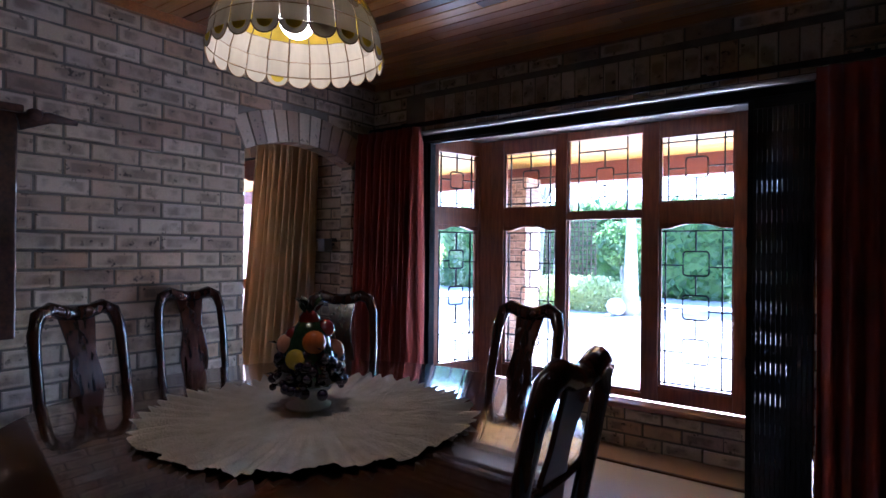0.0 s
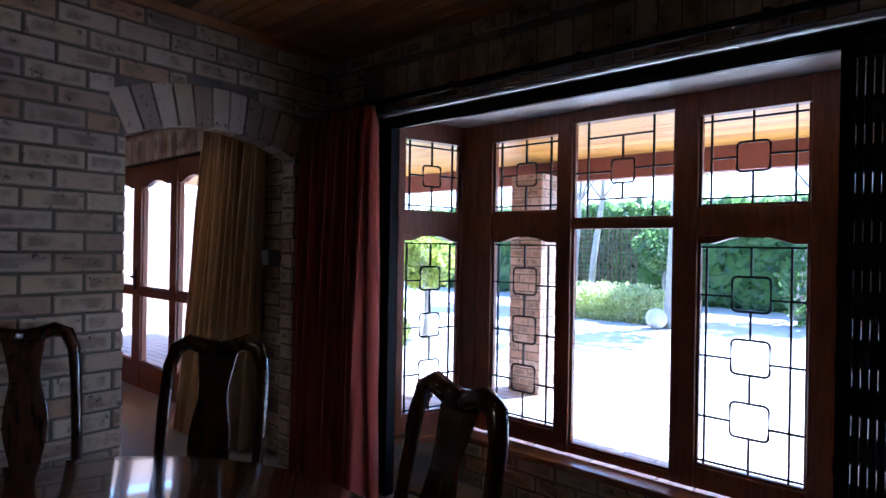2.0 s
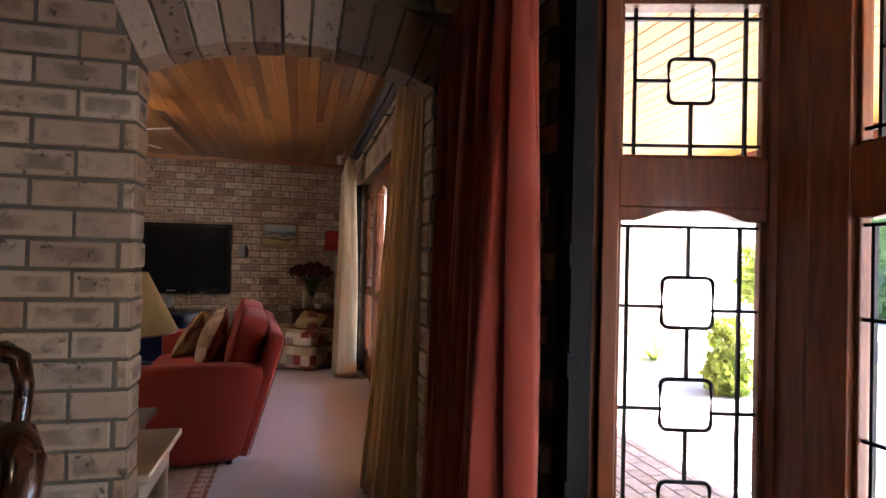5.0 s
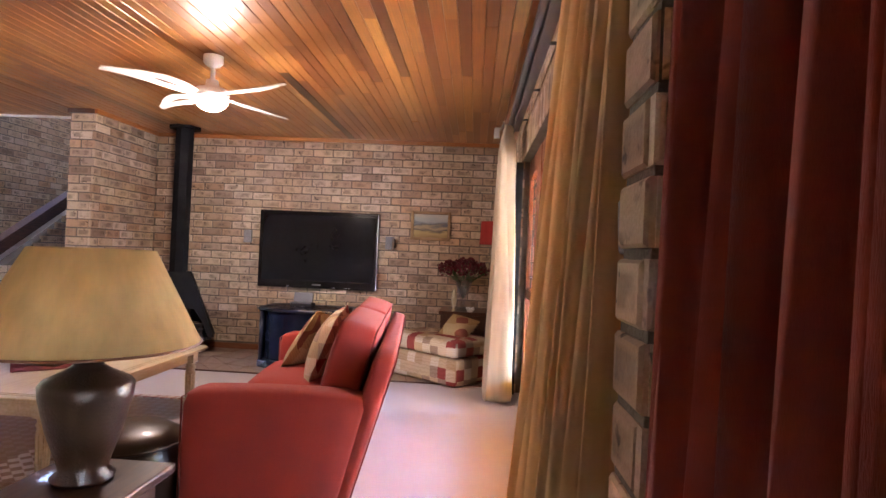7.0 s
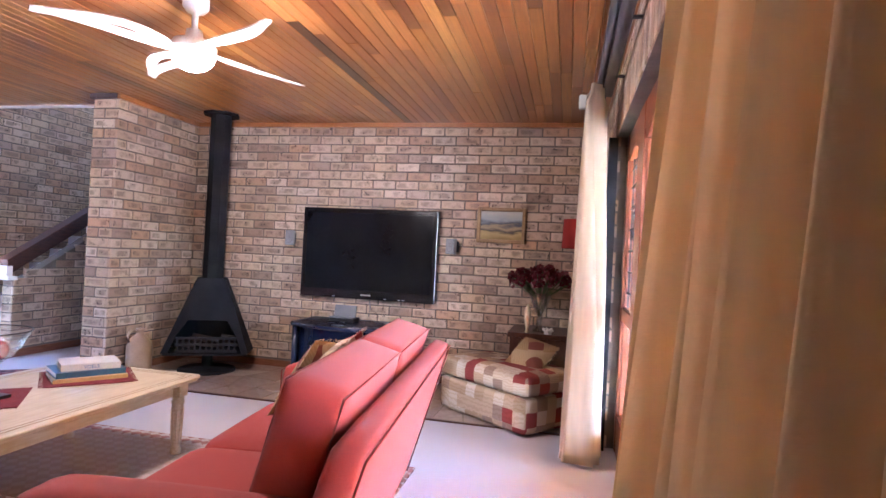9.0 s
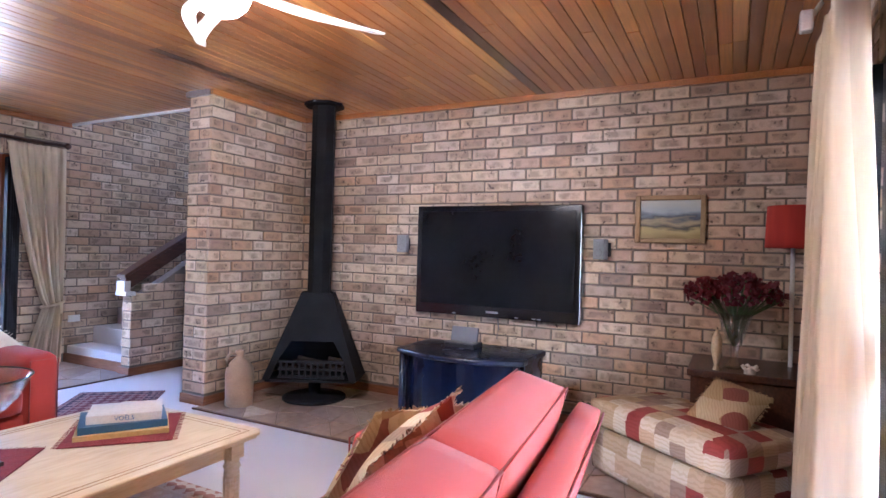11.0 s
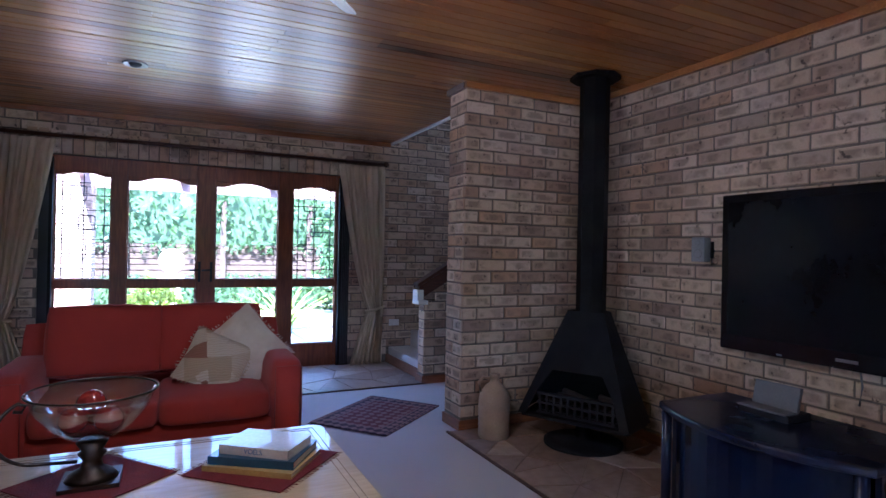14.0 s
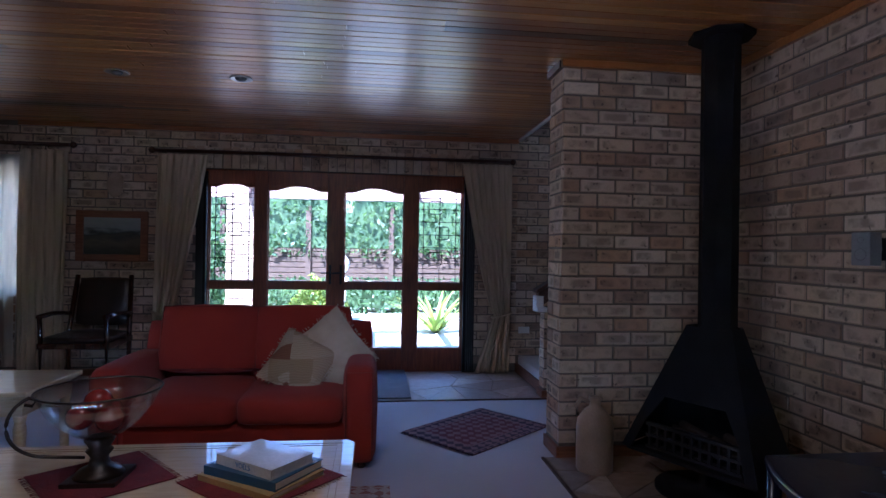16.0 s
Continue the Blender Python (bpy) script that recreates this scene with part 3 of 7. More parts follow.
a_box(bm, (ARCH_X0, -1.2, 0), (ARCH_X1, ARCH_Y0, CEIL))
a_box(bm, (ARCH_X0, ARCH_Y1, 0), (ARCH_X1, DINING_N, CEIL))
a_prism(bm, [(float(a), float(b)) for a, b in arc] + [(ARCH_Y1, CEIL), (ARCH_Y0, CEIL)], ARCH_X0, ARCH_X1, "x")
wall_arch = tagged(put("wall_arch", bm, M_MORTAR), "buff face brick wall with a low segmental arch", "wall", kind="structure")

bm = bmesh.new()
for lo, hi in [((TV_X, PIER_Y1, 0), (TV_X + 0.022, NORTH, 0.075)), ((TV_X + 0.022, PIER_Y1, 0), (PIER_X, PIER_Y1 + 0.022, 0.075)), ((PIER_X, PIER_Y0, 0), (PIER_X + 0.022, PIER_Y1 + 0.022, 0.075)), ((-4.7, SOUTH, 0), (-1.6, SOUTH + 0.02, 0.075)), ((ARCH_X1, -1.2, 0), (ARCH_X1 + 0.02, ARCH_Y0, 0.075)), ((ARCH_X0 - 0.02, -1.2, 0), (ARCH_X0, ARCH_Y0, 0.075))]:
    a_box(bm, lo, hi)
tagged(put("baseboard", bm, M_SKIRT, bevel=0.004), "stained timber skirting along the brick walls", "skirting", kind="structure")


# ---- glazing ----
def lead_lines(bm, x0, x1, z0, z1, y, kind, flip=False):
    """Leading: bars and rounded squares in a pane."""
    w, h, r = x1 - x0, z1 - z0, 0.0042

    def bar(xa, za, xb, zb):
        a_box(bm, (min(xa, xb) - r, y - 0.006, min(za, zb) - r), (max(xa, xb) + r, y + 0.006, max(za, zb) + r))

    def square(cx, cz, s):
        k, pts = s * 0.14, []
        for sx, sz, a0 in ((1, 1, 0), (-1, 1, 90), (-1, -1, 180), (1, -1, 270)):
            for a in (a0, a0 + 30, a0 + 60, a0 + 90):
                pts.append((cx + sx * (s / 2 - k) + k * math.cos(radians(a)), y, cz + sz * (s / 2 - k) + k * math.sin(radians(a))))
        a_tube(bm, pts, 0.0058, 6, closed=True)

    cx = x0 + w * 0.5
    if kind == "small":
        s, cz = min(w, h) * 0.32, z0 + h * 0.52
        square(cx, cz, s)
        for xx in (x0 + w * 0.1, x1 - w * 0.12):
            bar(xx, z0, xx, z1)
        bar(x0, z0 + h * 0.08, x1, z0 + h * 0.08), bar(x0, z1 - h * 0.06, x1, z1 - h * 0.06)
        bar(x0 if flip else x0 + w * 0.1, cz, cx - s / 2, cz), bar(cx + s / 2, cz + h * 0.01, x1 if not flip else x1 - w * 0.12, cz + h * 0.01)
        bar(cx, cz + s / 2, cx, z1), bar(cx, z0, cx, cz - s / 2)
    elif kind == "mid":
        s, cz = h * 0.24, z0 + h * 0.48
        square(cx, cz, s)
        xa, xb = x0 + w * 0.14, x1 - w * 0.2
        bar(xa, z0, xa, z1), bar(xb, z0, xb, z1)
        bar(xa, z0 + h * 0.2, xb, z0 + h * 0.2), bar(xa, z1 - h * 0.16, xb, z1 - h * 0.16)
        bar(x0, cz, cx - s / 2, cz), bar(cx + s / 2, cz + 0.01, x1, cz + 0.01), bar(cx, cz + s / 2, cx, z1 - h * 0.16), bar(cx, z0 + h * 0.2, cx, cz - s / 2)
    elif kind == "tall":
        s = w * 0.36
        for xx in (x0 + w * 0.07, x1 - w * 0.14):
            bar(xx, z0, xx, z1 - 0.03)
        bar(x0, z1 - 0.03, x1, z1 - 0.03), bar(x0, z0 + 0.02, x1, z0 + 0.02)
        last = z1 - 0.03
        for cz in (z0 + h * 0.77, z0 + h * 0.5, z0 + h * 0.23):
            square(cx, cz, s)
            bar(cx, cz + s / 2, cx, last)
            bar(x0, cz - 0.012, cx - s / 2, cz - 0.012), bar(cx + s / 2, cz - 0.02, x1, cz - 0.02)
            last = cz - s / 2
        bar(cx, z0, cx, last)
    elif kind == "grid":
        s = w * 0.3
        for xx in (x0 + w * 0.12, cx, x1 - w * 0.12):
            bar(xx, z0, xx, z1)
        for n, f in enumerate((0.1, 0.24, 0.38, 0.52, 0.66, 0.8, 0.92)):
            cz = z0 + h * f
            bar(x0, cz, x1, cz)
            if n % 2:
                square(cx + (0.1 if n % 4 == 1 else -0.06) * w, cz + 0.02, s)


def glazed(name, m, z0, z1, columns, label, category, depth=0.06, left=0.0, right=None, frame_mat=None):
    """A timber frame: columns of (x0, x1, [(z0, z1, arched, leading), ...]) between posts."""
    root = thing(name, m, label, category, kind="structure")
    bm, glass, lead = bmesh.new(), bmesh.new(), bmesh.new()
    edges = [left] + [v for c in columns for v in c[:2]] + [right if right is not None else columns[-1][1] + 0.06]
    for a, b in zip(edges[::2], edges[1::2]):
        if b - a > 0.002:
            a_box(bm, (a, -depth / 2, z0), (b, depth / 2, z1))
    for x0, x1, panes in columns:
        level = z0
        for p0, p1, arched, kind in panes:
            a_box(bm, (x0, -depth / 2 + 0.004, level), (x1, depth / 2 - 0.004, p0))
            level = p1
            if arched:
                rise = 0.035 if arched == 1 else 0.05
                over = [(x0, p1 + 0.001), (x0, p1 - rise)]
                for k in range(1, 16):
                    f = k / 16
                    bend = math.sin(math.pi * min(1, max(0, (f - 0.16) / 0.68))) ** 0.8 if 0.16 < f < 0.84 else 0
                    over.append((x0 + (x1 - x0) * f, p1 - rise + (rise - 0.002) * bend))
                over += [(x1, p1 - rise), (x1, p1 + 0.001)]
                a_prism(bm, over[::-1], -depth / 2 + 0.008, depth / 2 - 0.008)
            # a thin moulding round the pane
            for lo, hi in (((x0, p0), (x0 + 0.012, p1)), ((x1 - 0.012, p0), (x1, p1)), ((x0 + 0.012, p0), (x1 - 0.012, p0 + 0.012))):
                a_box(bm, (lo[0], -0.016, lo[1]), (hi[0], 0.016, hi[1]))
            a_box(glass, (x0 + 0.001, -0.002, p0 + 0.001), (x1 - 0.001, 0.002, p1 - 0.001))
            if kind:
                lead_lines(lead, x0 + 0.006, x1 - 0.006, p0 + 0.006, p1 - (0.006 if not arched else 0.02), 0.0, kind)
        a_box(bm, (x0, -depth / 2 + 0.004, level), (x1, depth / 2 - 0.004, z1))
    put("frame", bm, frame_mat or M_FRAME, root, bevel=0.004)
    pane = put("pane", glass, M_PANE, root)
    pane.visible_shadow = False
    if len(lead.verts):
        put("leading", lead, M_LEAD, root)
    else:
        lead.free()
    return root


# dining bay: three front lights and a slanted light at each side
TALL, SMALL, MID = (0.388, 1.433, 1, "tall"), (1.565, 1.98, 0, "small"), (1.518, 2.025, 0, "mid")
glazed("window_1", at_pose(0, 4.48), 0.29, 2.09, [(-2.095, -1.665, [TALL, SMALL]), (-1.58, -1.05, [(0.33, 1.47, 0, ""), MID]), (-0.945, -0.51, [TALL, SMALL])], "leaded casement bay window front in reddish timber", "window", 0.07, -2.2, -0.40)
side = math.degrees(math.atan2(0.355, 0.105))
glazed("window_2", at_pose(-2.455, 4.013, 0, side), 0.29, 2.09, [(0.045, 0.435, [TALL, SMALL])], "leaded casement at the slanted side of bay window", "window", 0.07, 0.0, 0.50)
glazed("window_3", at_pose(-0.288, 4.493, 0, -side), 0.29, 2.09, [(0.07, 0.435, [TALL, SMALL])], "leaded casement at the slanted side of bay window", "window", 0.07, 0.0, 0.50)
bm = bmesh.new()
a_prism(bm, [(-2.33, 4.44), (-2.199, 4.44), (-2.199, 4.53), (-2.29, 4.54), (-2.345, 4.48)], 0.29, 2.09, "z")
a_prism(bm, [(-0.401, 4.44), (-0.27, 4.44), (-0.255, 4.48), (-0.31, 4.54), (-0.401, 4.53)], 0.29, 2.09, "z")
for x in B_OPEN:
    a_box(bm, (x - 0.02 if x < -1 else x - 0.045, 3.96, 0.29), (x + 0.045 if x < -1 else x + 0.02, 4.03, 2.09))
tagged(put("trim_posts", bm, M_FRAME, bevel=0.006), "reddish timber corner posts of the bay window", "window post", kind="structure")
bm = bmesh.new()
a_prism(bm, [(-2.49, 3.885), (-2.51, 4.02), (-2.32, 4.55), (-0.28, 4.55), (-0.05, 4.02), (-0.07, 3.885)], 2.091, 2.099, "z")
tagged(put("ceiling_bay", bm, M_WHITE), "white painted ceiling board of the bay", "ceiling", kind="structure")
bm = bmesh.new()
a_prism(bm, [(-2.50, 3.97), (-2.30, 4.42), (-0.30, 4.42), (-0.06, 3.97), (-0.16, 3.93), (-0.40, 4.29), (-2.19, 4.29), (-2.41, 3.93)], 0.252, 0.289, "z")
tagged(put("trim_sill", bm, M_SKIRT, bevel=0.008), "polished timber sill board along the bay window", "window sill", kind="structure")
bm = bmesh.new()
a_prism(bm, [(-2.48, 4.0), (-2.27, 4.44), (-0.33, 4.44), (-0.09, 4.0), (-0.17, 3.95), (-0.40, 4.32), (-2.19, 4.32), (-2.40, 3.95)], 0.0, 0.252, "z")
bay_base = tagged(put("wall_bay", bm, M_MORTAR), "low brick wall under the bay window", "wall", kind="structure")
bm = bmesh.new()
a_prism(bm, [(-2.38, 4.03), (-2.20, 4.31), (-0.40, 4.31), (-0.20, 4.03)], 0.0, 0.008, "z")
tagged(put("floor_bay", bm, M_TILE), "tan clay tile strip on the bay floor", "floor", kind="structure")
structure("trim_bay", [((-2.42, 4.01, 0), (-0.16, 4.03, 0.012))], M_RAILWOOD, "dark edging strip between carpet and bay tiles", "edging")

# garden doors of the south wall, with leaded side lights
side_panes = [(0.24, 0.86, 0, ""), (0.94, 1.94, 1, "grid")]
door_panes = [(0.24, 0.86, 0, ""), (0.94, 1.93, 2, "")]
s_doors = glazed("door_1", at_pose(0, SOUTH - 0.08), 0.0, S_HEAD, [(-7.46, -6.99, side_panes), (-6.84, -6.22, door_panes), (-6.05, -5.44, door_panes), (-5.31, -4.86, side_panes)], "glazed double garden doors in reddish timber, closed", "door", 0.06, -7.58, -4.75)
n_doors = glazed("door_2", at_pose(0, NORTH + 0.1), 0.0, N_HEAD, [(-7.37, -6.80, side_panes), (-6.55, -5.93, door_panes), (-5.76, -5.14, door_panes), (-5.02, -4.50, door_panes), (-4.40, -3.86, side_panes)], "glazed veranda doors with leaded side lights, closed", "door", 0.07, -7.45, -3.75)
glazed("window_4", at_pose(0, SOUTH - 0.1), 0.75, S_HEAD, [(-3.22, -2.66, [(0.83, 2.0, 0, "")]), (-2.56, -1.98, [(0.83, 2.0, 0, "")])], "plain timber window behind net curtains", "window", 0.06, -3.3, -1.9)
for root, xs, y, out in ((s_doors, (-6.08, -6.19), 0.035, 1), (n_doors, (-5.85,), -0.04, -1)):
    bm = bmesh.new()
    for x in xs:
        a_box(bm, (x - 0.012, y - 0.004 * out, 0.92), (x + 0.012, y + 0.004 * out, 1.12))
        a_tube(bm, [(x, y, 1.04), (x, y + 0.04 * out, 1.04), (x + 0.09, y + 0.045 * out, 1.035)], 0.008)
    put("handle", bm, M_LEAD, root)


# ---- stairs ----
def stairs():
    root = thing("stairs", at_pose(0, 0), "carpeted stairs beside a sloping brick half wall", "stairs", kind="structure")
    for n in range(13):
        x = -8.08 - 0.27 * n
        bm = bmesh.new()
        a_box(bm, (x - 0.27, SOUTH, 0), (x, -1.86, 0.175 * (n + 1)))
        put("step", bm, M_CARPET, root, bevel=0.012)
    bm = bmesh.new()
    a_box(bm, (-8.07, SOUTH, 0), (-8.05, -1.86, 0.1))
    put("riser_board", bm, M_SKIRT, root)
    bm = bmesh.new()
    a_prism(bm, [(-8.03, 0), (-8.03, 0.76), (-8.14, 0.76), (-12.0, 3.05), (-12.0, 0)], -1.86, -1.74)
    put("half_wall", bm, M_MORTAR, root)
    bm = bmesh.new()
    a_prism(bm, [(-7.98, 0.80), (-7.98, 0.93), (-12.0, 3.34), (-12.0, 3.20)], -1.845, -1.755)
    a_prism(bm, [(-7.96, 0.925), (-7.96, 0.96), (-12.0, 3.38), (-12.0, 3.34)], -1.865, -1.735)
    put("handrail", bm, M_RAILWOOD, root, bevel=0.006)
    bm = bmesh.new()
    a_box(bm, (-8.06, -1.88, 0.76), (-7.96, -1.72, 0.80))
    a_box(bm, (-8.02, -1.86, 0.80), (-7.955, -1.74, 0.90))
    put("cap", bm, M_WHITE, root, bevel=0.004)
    bm = bmesh.new()
    a_box(bm, (-8.03, -1.885, 0), (-8.008, -1.72, 0.075))
    a_box(bm, (-9.0, -1.74, 0), (-8.03, -1.72, 0.075))
    put("skirting", bm, M_SKIRT, root)
    return root


stairs_root = stairs()

# ---- veranda and garden ----
ground = tagged(put("ground", (lambda b: (a_box(b, (-400, 4.1, -0.3), (400, 600, -0.12)), a_box(b, (-400, -600, -0.3), (400, -3.07, -0.12)), a_box(b, (2.2, -3.07, -0.3), (400, 4.1, -0.12)), a_box(b, (-400, -3.07, -0.3), (-13.4, 4.1, -0.12)), b)[-1])(bmesh.new()), M_GROUND), "pale sunlit paving and gravel around the house", "ground", kind="structure")
ver = boarded("ceiling_veranda", -9.2, 6.0, 4.55, 7.1, 2.3, 0.11, M_VERANDA, "orange varnished boards under the veranda roof")
structure("roof_veranda", [((-9.3, 4.1, 2.42), (6.2, 7.25, 2.5)), ((-9.3, PIER_Y0 + 0.2, 2.75), (6.2, 4.1, 2.9)), ((-7.85, -3.3, 2.75), (6.2, PIER_Y0 + 0.2, 2.9)), ((-9.3, 4.1, 2.12), (6.2, 4.36, 2.42))], M_CONCRETE, "flat roof slab over house and veranda", "roof")
structure("trim_fascia", [((-9.3, 7.1, 2.08), (6.2, 7.24, 2.42))], M_FASCIA, "dull red painted fascia beam of the veranda", "beam")
structure("trim_pergola", [((-12.2, -5.3, 2.0), (2.0, -5.15, 2.2))] + [((-8.3 + 1.15 * n, -5.15, 2.12), (-8.22 + 1.15 * n, -3.07, 2.3)) for n in range(8)], M_PERGOLA, "dull red pergola beams outside the garden doors", "pergola")


def leaves(bm, center, radii, count, size, seed, shell=0.55, index=0):
    rng = random.Random(seed)
    for _ in range(count):
        d = Vector((rng.gauss(0, 1), rng.gauss(0, 1), rng.gauss(0, 1))).normalized()
        r = shell + (1 - shell) * rng.random() ** 0.6
        lump = 1 + 0.12 * math.sin(7 * d.x + 5 * d.z + seed) + 0.08 * math.sin(11 * d.y + 3 * d.z)
        p = Vector(center) + Vector([d[k] * radii[k] * r * lump for k in range(3)])
        a, b = Vector((rng.gauss(0, 1), rng.gauss(0, 1), rng.gauss(0, 1))).normalized(), Vector((rng.gauss(0, 1), rng.gauss(0, 1), rng.gauss(0, 1))).normalized()
        n = a.cross(b).normalized()
        s = size * (0.6 + 0.8 * rng.random())
        q = [p - a * s, p + n * s * 0.5, p + a * s, p - n * s * 0.5]
        bm.faces.new([bm.verts.new(v) for v in q]).material_index = index


def leaf_box(bm, lo, hi, count, size, seed):
    rng = random.Random(seed)
    for _ in range(count):
        p = Vector([lo[k] + (hi[k] - lo[k]) * rng.random() for k in range(3)])
        k = rng.choice((0, 1, 2, 1))
        p[k] = rng.choice((lo[k], hi[k])) + rng.uniform(-0.12, 0.12)
        a, b = Vector((rng.gauss(0, 1), rng.gauss(0, 1), rng.gauss(0, 1))).normalized(), Vector((rng.gauss(0, 1), rng.gauss(0, 1), rng.gauss(0, 1))).normalized()
        n = a.cross(b).normalized()
        s = size * (0.6 + 0.8 * rng.random())
        bm.faces.new([bm.verts.new(v) for v in (p - a * s, p + n * s * 0.5, p + a * s, p - n * s * 0.5)])


def ball_tree(x, y, trunk, r, mat, seed, label):
    root = thing("ball_tree", at_pose(x, y, -0.12), label, "tree", "clipped ball trees")
    bm = bmesh.new()
    a_tube(bm, [(0, 0, 0), (0.03, 0.01, trunk * 0.5), (0, 0, trunk + 0.15)], [0.06, 0.05, 0.045])
    for k in range(5):
        a = 2 * math.pi * k / 5
        a_tube(bm, [(0, 0, trunk - 0.05), (0.35 * r * math.cos(a), 0.35 * r * math.sin(a), trunk + 0.5 * r), (0.7 * r * math.cos(a), 0.7 * r * math.sin(a), trunk + r)], [0.035, 0.022, 0.01], 6)
    put("trunk", bm, M_BARK, root)
    bm = bmesh.new()
    leaves(bm, (0, 0, trunk + r * 0.85), (r, r, r * 0.92), 2600, 0.055, seed)
    put("crown", bm, mat, root)
    return root


def bush(name, x, y, radii, mat, seed, count, size, label):
    bm = bmesh.new()
    leaves(bm, (0, 0, radii[2] * 0.8), radii, count, size, seed)
    ob = put(name, bm, mat)
    ob.matrix_world = at_pose(x, y, -0.12)
    return tagged(ob, label, "bush")


def hedge(name, lo, hi, count, size, mat, seed, label):
    bm = bmesh.new()
    a_box(bm, [lo[k] + 0.12 for k in range(3)], [hi[k] - 0.12 for k in range(3)])
    leaf_box(bm, lo, hi, count, size, seed)
    return tagged(put(name, bm, mat), label, "hedge", kind="stuff")


def agave(x, y, n, length, seed, label):
    rng = random.Random(seed)
    bm = bmesh.new()
    for k in range(n):
        a, tilt = 2 * math.pi * k / n + rng.uniform(-0.2, 0.2), rng.uniform(0.5, 1.3)
        side = Vector((-math.sin(a), math.cos(a), 0))
        prev = None
        for s in range(5):
            f = s / 4
            c = Vector((math.cos(a) * length * f * math.cos(tilt * (1 - 0.4 * f)), math.sin(a) * length * f * math.cos(tilt * (1 - 0.4 * f)), length * f * math.sin(tilt * (1 - 0.35 * f))))
            w = 0.045 * (1 - f) + 0.003
            row = [bm.verts.new(c - side * w), bm.verts.new(c + Vector((0, 0, -0.015 * (1 - f)))), bm.verts.new(c + side * w)]
            if prev:
                bm.faces.new((prev[0], prev[1], row[1], row[0])), bm.faces.new((prev[1], prev[2], row[2], row[1]))
            prev = row
    ob = put("agave", bm, M_LEAF2)
    ob.matrix_world = at_pose(x, y, -0.12)
    return tagged(ob, label, "plant")


hedge("hedge", (-7.2, 13.2, -0.12), (-4.5, 14.0, 0.55), 7000, 0.05, M_PALELEAF, 3, "low clipped flowering hedge across the paving")
hedge("hedge", (-16, 18.2, -0.12), (10, 19.6, 2.75), 16000, 0.16, M_LEAF, 4, "tall dark green boundary hedge behind the garden")
ball_tree(-4.55, 14.2, 1.1, 0.58, M_LEAF, 7, "clipped round tree on a slim trunk in paving")
ball_tree(-6.4, 8.6, 0.85, 0.5, M_LEAF2, 8, "clipped round tree with bright green leaves")
bush("ball_bush", -6.3, 7.75, (0.25, 0.25, 0.27), M_LEAF2, 9, 1800, 0.05, "round clipped yellow green bush by the veranda")
bush("ball_bush", -6.25, 7.7, (0.2, 0.2, 0.2), M_LEAF2, 14, 900, 0.04, "round clipped yellow green bush tier by the veranda").location.z = 0.36
bush("shrub", -1.2, 15.5, (1.3, 0.9, 1.5), M_LEAF, 10, 3000, 0.09, "loose green shrub beyond the paving")
agave(-8.3, 8.2, 22, 0.75, 11, "spiky green agave at the veranda end")
agave(-6.15, 15.2, 30, 1.1, 12, "tall spiky palm like plant behind hedge")
for n, (x, y, lean) in enumerate(((-7.5, 15.6, -0.45), (-7.42, 15.6, 0.1), (-6.85, 15.4, 0.25), (-2.4, 16.6, 0.3))):
    root = thing("slim_tree", at_pose(x, y, -0.12), "slim pale trunked tree before the tall hedge", "tree", "slim trees")
    bm = bmesh.new()
    a_tube(bm, [(0, 0, 0), (lean * 0.4, 0, 1.3), (lean, 0.1, 2.8), (lean * 1.3, 0.1, 4.0)], [0.09, 0.08, 0.06, 0.03])
    for k in range(4):
        a = 1.57 * k + n
        a_tube(bm, [(lean, 0.1, 2.8), (lean + 0.5 * math.cos(a), 0.1 + 0.5 * math.sin(a), 3.5), (lean + 0.9 * math.cos(a), 0.1 + 0.9 * math.sin(a), 4.3)], [0.04, 0.025, 0.01], 6)
    put("trunk", bm, M_BARK, root)
    bm = bmesh.new()
    for k in range(4):
        a = 1.57 * k + n
        leaves(bm, (lean + 0.7 * math.cos(a), 0.1 + 0.7 * math.sin(a), 4.2), (0.7, 0.7, 0.5), 500, 0.09, 20 + k)
    put("crown", bm, M_LEAF, root)
# a pale palm trunk with a stone ball at its foot, beside the low hedge
palm = thing("palm_tree", at_pose(-3.95, 13.1, -0.12), "tall palm with a pale ringed trunk beside hedge", "tree")
bm = bmesh.new()
a_lathe(bm, [(0.24, 0.0), (0.2, 0.2)] + [(0.165 - 0.006 * k + 0.008 * (k % 2), 0.3 + 0.14 * k) for k in range(30)], 16)
put("trunk", bm, M_BARK, palm)
bm = bmesh.new()
rng = random.Random(77)
for k in range(34):
    a, tilt = rng.uniform(0, 6.28), rng.uniform(-0.3, 1.2)
    spine = [Vector((math.cos(a) * 1.5 * f * math.cos(tilt - 0.9 * f), math.sin(a) * 1.5 * f * math.cos(tilt - 0.9 * f), 4.4 + 1.5 * f * math.sin(tilt - 0.9 * f))) for f in np.linspace(0.03, 1, 7)]
    across = Vector((-math.sin(a), math.cos(a), 0))
    for p, q in zip(spine, spine[1:]):
        for s in (-1, 1):
            tip = q + across * s * 0.22 - Vector((0, 0, 0.08))
            bm.faces.new([bm.verts.new(v) for v in (p, q, tip)])
put("crown", bm, M_LEAF, palm)
root = thing("stone_ball", at_pose(-4.15, 12.75, -0.12), "small white stone ball on the paving", "garden ornament")
bm = bmesh.new()
a_lathe(bm, [(max(0.001, 0.2 * math.sin(a)), 0.19 - 0.2 * math.cos(a)) for a in np.linspace(0.3, math.pi, 12)], 20)
put("ball", bm, M_CONCRETE, root)
